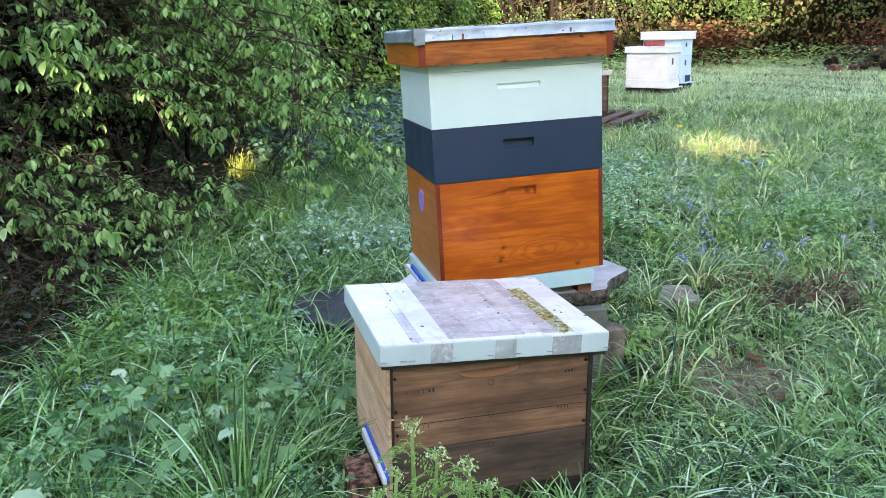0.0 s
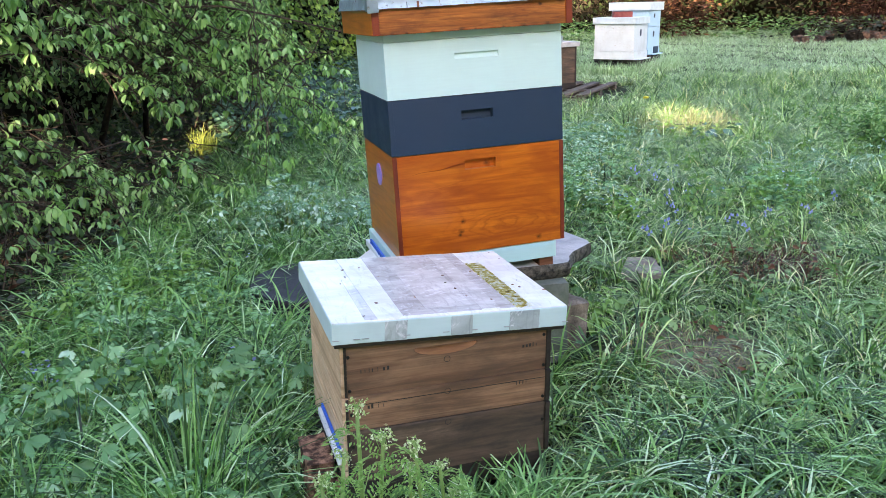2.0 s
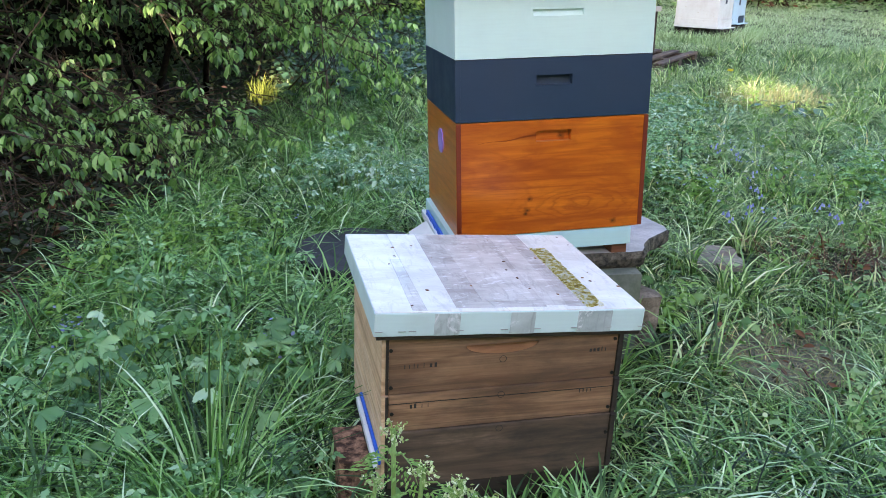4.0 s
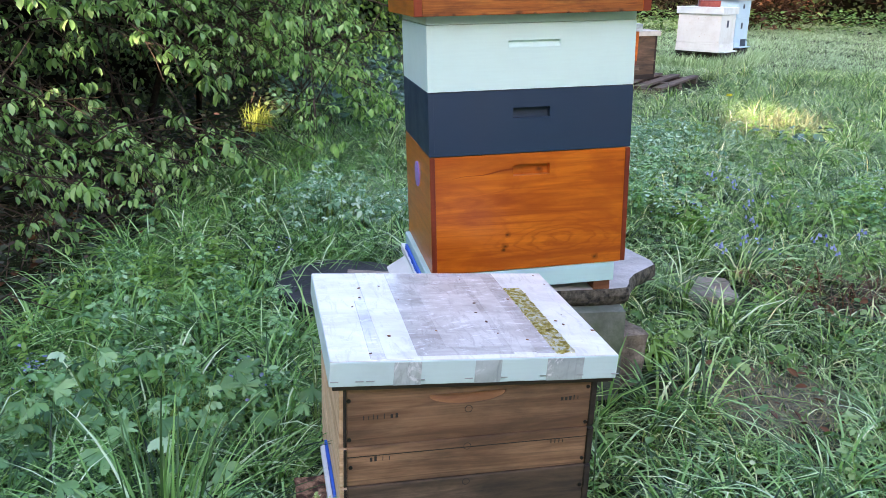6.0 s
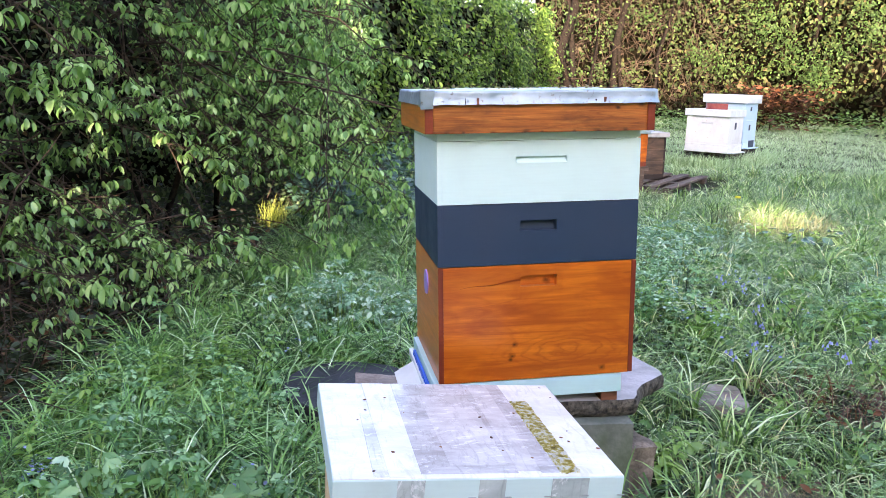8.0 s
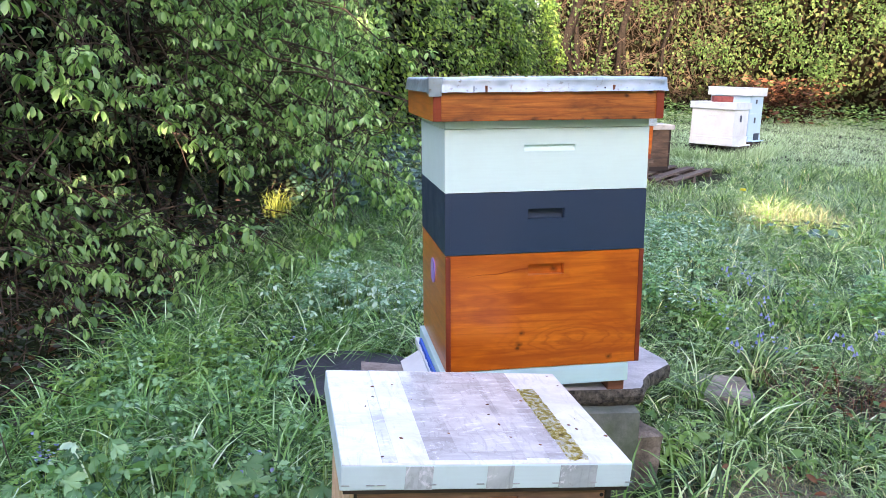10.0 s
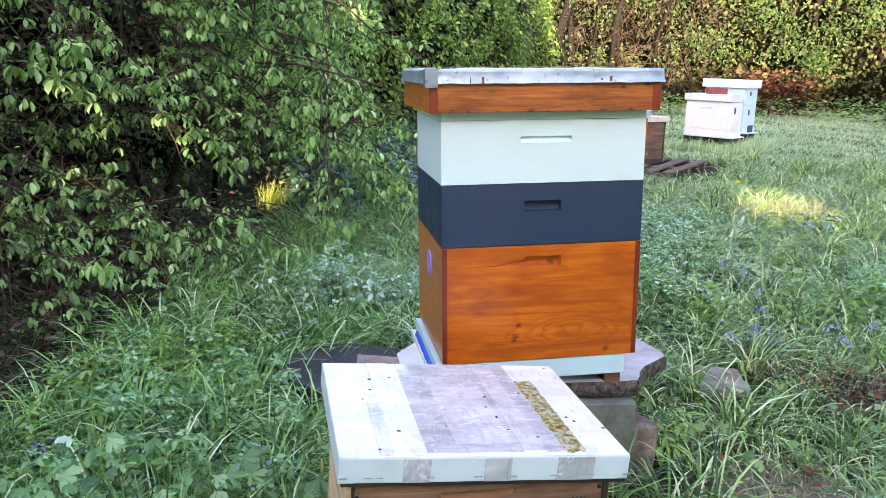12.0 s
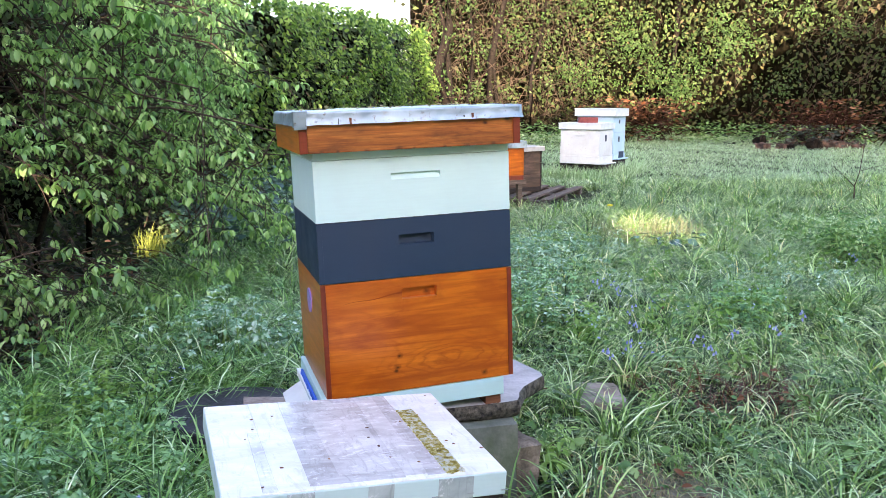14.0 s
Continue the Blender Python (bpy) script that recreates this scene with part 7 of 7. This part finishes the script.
def far_trees():
    """A belt of young trees behind the back hedge."""
    rng = random.Random(77)
    for x, y, hh in ((8.5, 22.0, 8.6), (11.5, 21.5, 8.8), (15.0, 18.5, 8.4), (18.5, 15.0, 8.0), (20.5, 11.5, 7.5), (14.0, 25.0, 9.5), (18.0, 22.0, 9.5), (22.0, 18.0, 9.5)):
        g = float(rise(x, y))
        t = empty("tree", pose(x, y, g), "spring tree with yellow-green crown behind hedge", "tree", "trees behind the hedge")
        bm = bmesh.new()
        tube_bm(limb_points((0, 0, -0.1), (rng.uniform(-0.4, 0.4), 0, hh * 0.9), 0, rng, 8, 0.1), [0.16 - 0.018 * i for i in range(8)], 8, bm)
        ends = []
        for k in range(16):
            z = hh * rng.uniform(0.25, 0.85)
            a = rng.uniform(0, math.tau)
            r = rng.uniform(1.0, 2.3) * (1.15 - z / hh * 0.7)
            e = (math.cos(a) * r, math.sin(a) * r, z + rng.uniform(0.2, 1.0))
            tube_bm(limb_points((0, 0, z), e, 0.1, rng, 5, 0.08), [0.05, 0.04, 0.03, 0.018, 0.008], 5, bm)
            ends.append(e)
        part("trunk", bm, M["bark"], t, "", True)
        n = 1700
        c = np.array(ends)[RNG.integers(0, len(ends), n)] + RNG.normal(0, 0.55, (n, 3))
        v, f = scatter(SMALL_V, SMALL_F, c, frames_of(RNG.normal(0, 1, (n, 3)), RNG.normal(0, 1, (n, 3))), RNG.uniform(0.16, 0.30, n))
        big_mesh("crown", v, f, M["back"], t, True)


far_trees()


def dead_heap():
    """Rust-coloured bracken and a heap of rubble at the back."""
    rng = random.Random(41)
    bm = bmesh.new()
    for k in range(260):
        s = 0.35 * rng.random() if k % 2 else 0.8 + 0.25 * rng.random()
        x = 7.2 + 4.6 * s + rng.gauss(0, 0.3)
        y = 15.4 - 1.5 * s * s + rng.gauss(0, 0.35)
        g = float(rise(x, y))
        a = rng.uniform(0, math.tau)
        ln = rng.uniform(0.35, 0.9)
        tube_bm(limb_points((x, y, g + rng.uniform(0.0, 0.5)), (x + math.cos(a) * ln, y + math.sin(a) * ln * 0.5, g + rng.uniform(0.1, 0.95)), 0.12, rng, 4, 0.05), [0.011, 0.010, 0.008, 0.004], 4, bm)
    tagged(part("dead_bracken", bm, M["straw_twig"], smooth=True), "rust-brown dead bracken stems under back hedge", "bracken", kind="stuff")
    n = 800
    s = np.where(RNG.uniform(0, 1, n) < 0.5, RNG.uniform(0, 0.35, n), RNG.uniform(0.8, 1.05, n))
    x, y = 7.0 + 4.8 * s + RNG.normal(0, 0.3, n), 15.3 - 1.5 * s * s + RNG.normal(0, 0.35, n)
    leafy("bracken_leaf", SMALL_V, SMALL_F, np.column_stack([x, y, rise(x, y) + RNG.uniform(0.05, 0.9, n)]), RNG.uniform(0.07, 0.15, n), M["dead"], "dry rust-brown bracken fronds", "bracken", 0.7)
    for k in range(34):
        x, y = 10.5 + rng.gauss(0, 0.6), 13.5 + rng.uniform(-0.45, 0.45)
        g = float(rise(x, y))
        w, d, h = rng.uniform(0.10, 0.30), rng.uniform(0.10, 0.22), rng.uniform(0.06, 0.17)
        rough_block("rubble_stone", x - w / 2, x + w / 2, y - d / 2, y + d / 2, g - 0.05 , g + h + 0.12 * rng.random() * (k % 3 == 0), M["rubble"] if k % 3 else M["bark"], "leaf-strewn brown rubble stone in heap", "stone", k + 20, rng.uniform(0, 180), 0.05, 4)
    n = 700
    q = np.stack([10.6 + RNG.normal(0, 0.8, n), 13.4 + RNG.normal(0, 0.35, n)], 1)
    leafy("heap_leaf", SMALL_V, SMALL_F, np.column_stack([q, rise(q[:, 0], q[:, 1]) + RNG.uniform(0.05, 0.42, n)]), RNG.uniform(0.05, 0.10, n), M["bramble"], "dry brown brown leaves over rubble heap", "leaf", 0.7)


dead_heap()


def sapling():
    rng = random.Random(2)
    t = empty("sapling", pose(5.98, 6.80, float(rise(5.98, 6.80))), "thin bare forked sapling in the grass", "sapling")
    bm = tube_bm([(0, 0, -0.05), (-0.005, 0, 0.12), (-0.012, 0, 0.22)], [0.008, 0.007, 0.006], 6)
    part("stem", bm, M["twig"], t, "", True)
    for pts, r in (([(-0.012, 0, 0.215), (-0.11, 0.02, 0.30), (-0.24, 0.04, 0.41)], 0.007), ([(-0.012, 0, 0.215), (0.03, 0, 0.34), (0.045, -0.01, 0.55), (0.06, -0.02, 0.78)], 0.008), ([(0.035, 0, 0.36), (0.16, -0.03, 0.40), (0.35, -0.05, 0.43)], 0.005)):
        part("branch", tube_bm(pts, [0.65 * r * (1 - 0.25 * i) for i in range(len(pts))], 5), M["twig"], t, "", True)
    n = 26
    p = np.column_stack([0.05 + RNG.normal(0, 0.03, n), RNG.normal(0, 0.02, n), RNG.uniform(0.6, 0.8, n)])
    v, f = scatter(SMALL_V, SMALL_F, p, frames_of(RNG.normal(0, 1, (n, 3)), RNG.normal(0, 1, (n, 3))), RNG.uniform(0.02, 0.04, n))
    big_mesh("leaves", v, f, M["bush"], t, True)


sapling()


def shade_belt():
    """Tall hedge, unseen behind the lens, added to shade the hives; gaps let low sun through."""
    h = empty("tall_hedge", pose(0, 0, 0), "tall unseen hedge added to shade the hives", "hedge")
    holes = []
    for x, y, z, rx, rz in ((3.24, 5.60, 0.24, 0.30, 0.12), (-0.45, 5.85, 0.27, 0.15, 0.16), (0.05, 5.5, 1.75, 0.70, 0.45)):
        k = (y + 10.5) / -sun_way.y
        holes.append((x + sun_way.x * k, z + sun_way.z * k, rx, rz))
    bm = bmesh.new()
    nx, nz = 325, 80
    g = []
    for j in range(nz + 1):
        row = []
        for i in range(nx + 1):
            x = -18 + 40 * i / nx
            far = x - sun_way.x * 27.5 / -sun_way.y + 3.9      # where its shade falls on the back hedge
            top = 6.75 + 1.3 * min(1, max(0, (far - 14.2) / 1.5)) + 1.9 * min(1, max(0, (7.9 - far) / 0.8)) + 0.5 * noise.noise(Vector((x * 0.5, 0, 0))) + 0.35 * noise.noise(Vector((x * 1.9, 4, 0)))
            z = -0.1 + (top + 0.1) * j / nz
            row.append(bm.verts.new((x, -10.5 + 0.2 * noise.noise(Vector((x, z, 0))), z)))
        g.append(row)
    for j in range(nz):
        for i in range(nx):
            c = (g[j][i].co + g[j + 1][i + 1].co) / 2
            speck = 1 - 0.85 * (math.sin(i * 12.9898 + j * 78.233) * 43758.5 % 1.0)
            if all(math.hypot((c.x - hx) / rx, (c.z - hz) / rz) > (speck if rz > 0.4 else 1) for hx, hz, rx, rz in holes):
                bm.faces.new((g[j][i], g[j][i + 1], g[j + 1][i + 1], g[j + 1][i]))
    bmesh.ops.solidify(bm, geom=bm.faces[:], thickness=0.12)
    part("hedge_core", bm, M["under"], h)
    n = 14000
    x, z = RNG.uniform(-18, 22, n), RNG.uniform(0.1, 6.6, n)
    ok = np.ones(n, bool)
    for hx, hz, rx, rz in holes:
        ok &= np.hypot((x - hx) / (rx + 0.25), (z - hz) / (rz + 0.25)) > 1 - 0.9 * (rz > 0.4)
    p = np.column_stack([x, -10.35 + RNG.normal(0, 0.15, n), z])[ok]
    m = len(p)
    v, f = scatter(SMALL_V, SMALL_F, p, frames_of(RNG.normal(0, 1, (m, 3)), RNG.normal(0, 1, (m, 3))), RNG.uniform(0.15, 0.3, m))
    big_mesh("leaves", v, f, M["hedge"], h, True)


shade_belt()
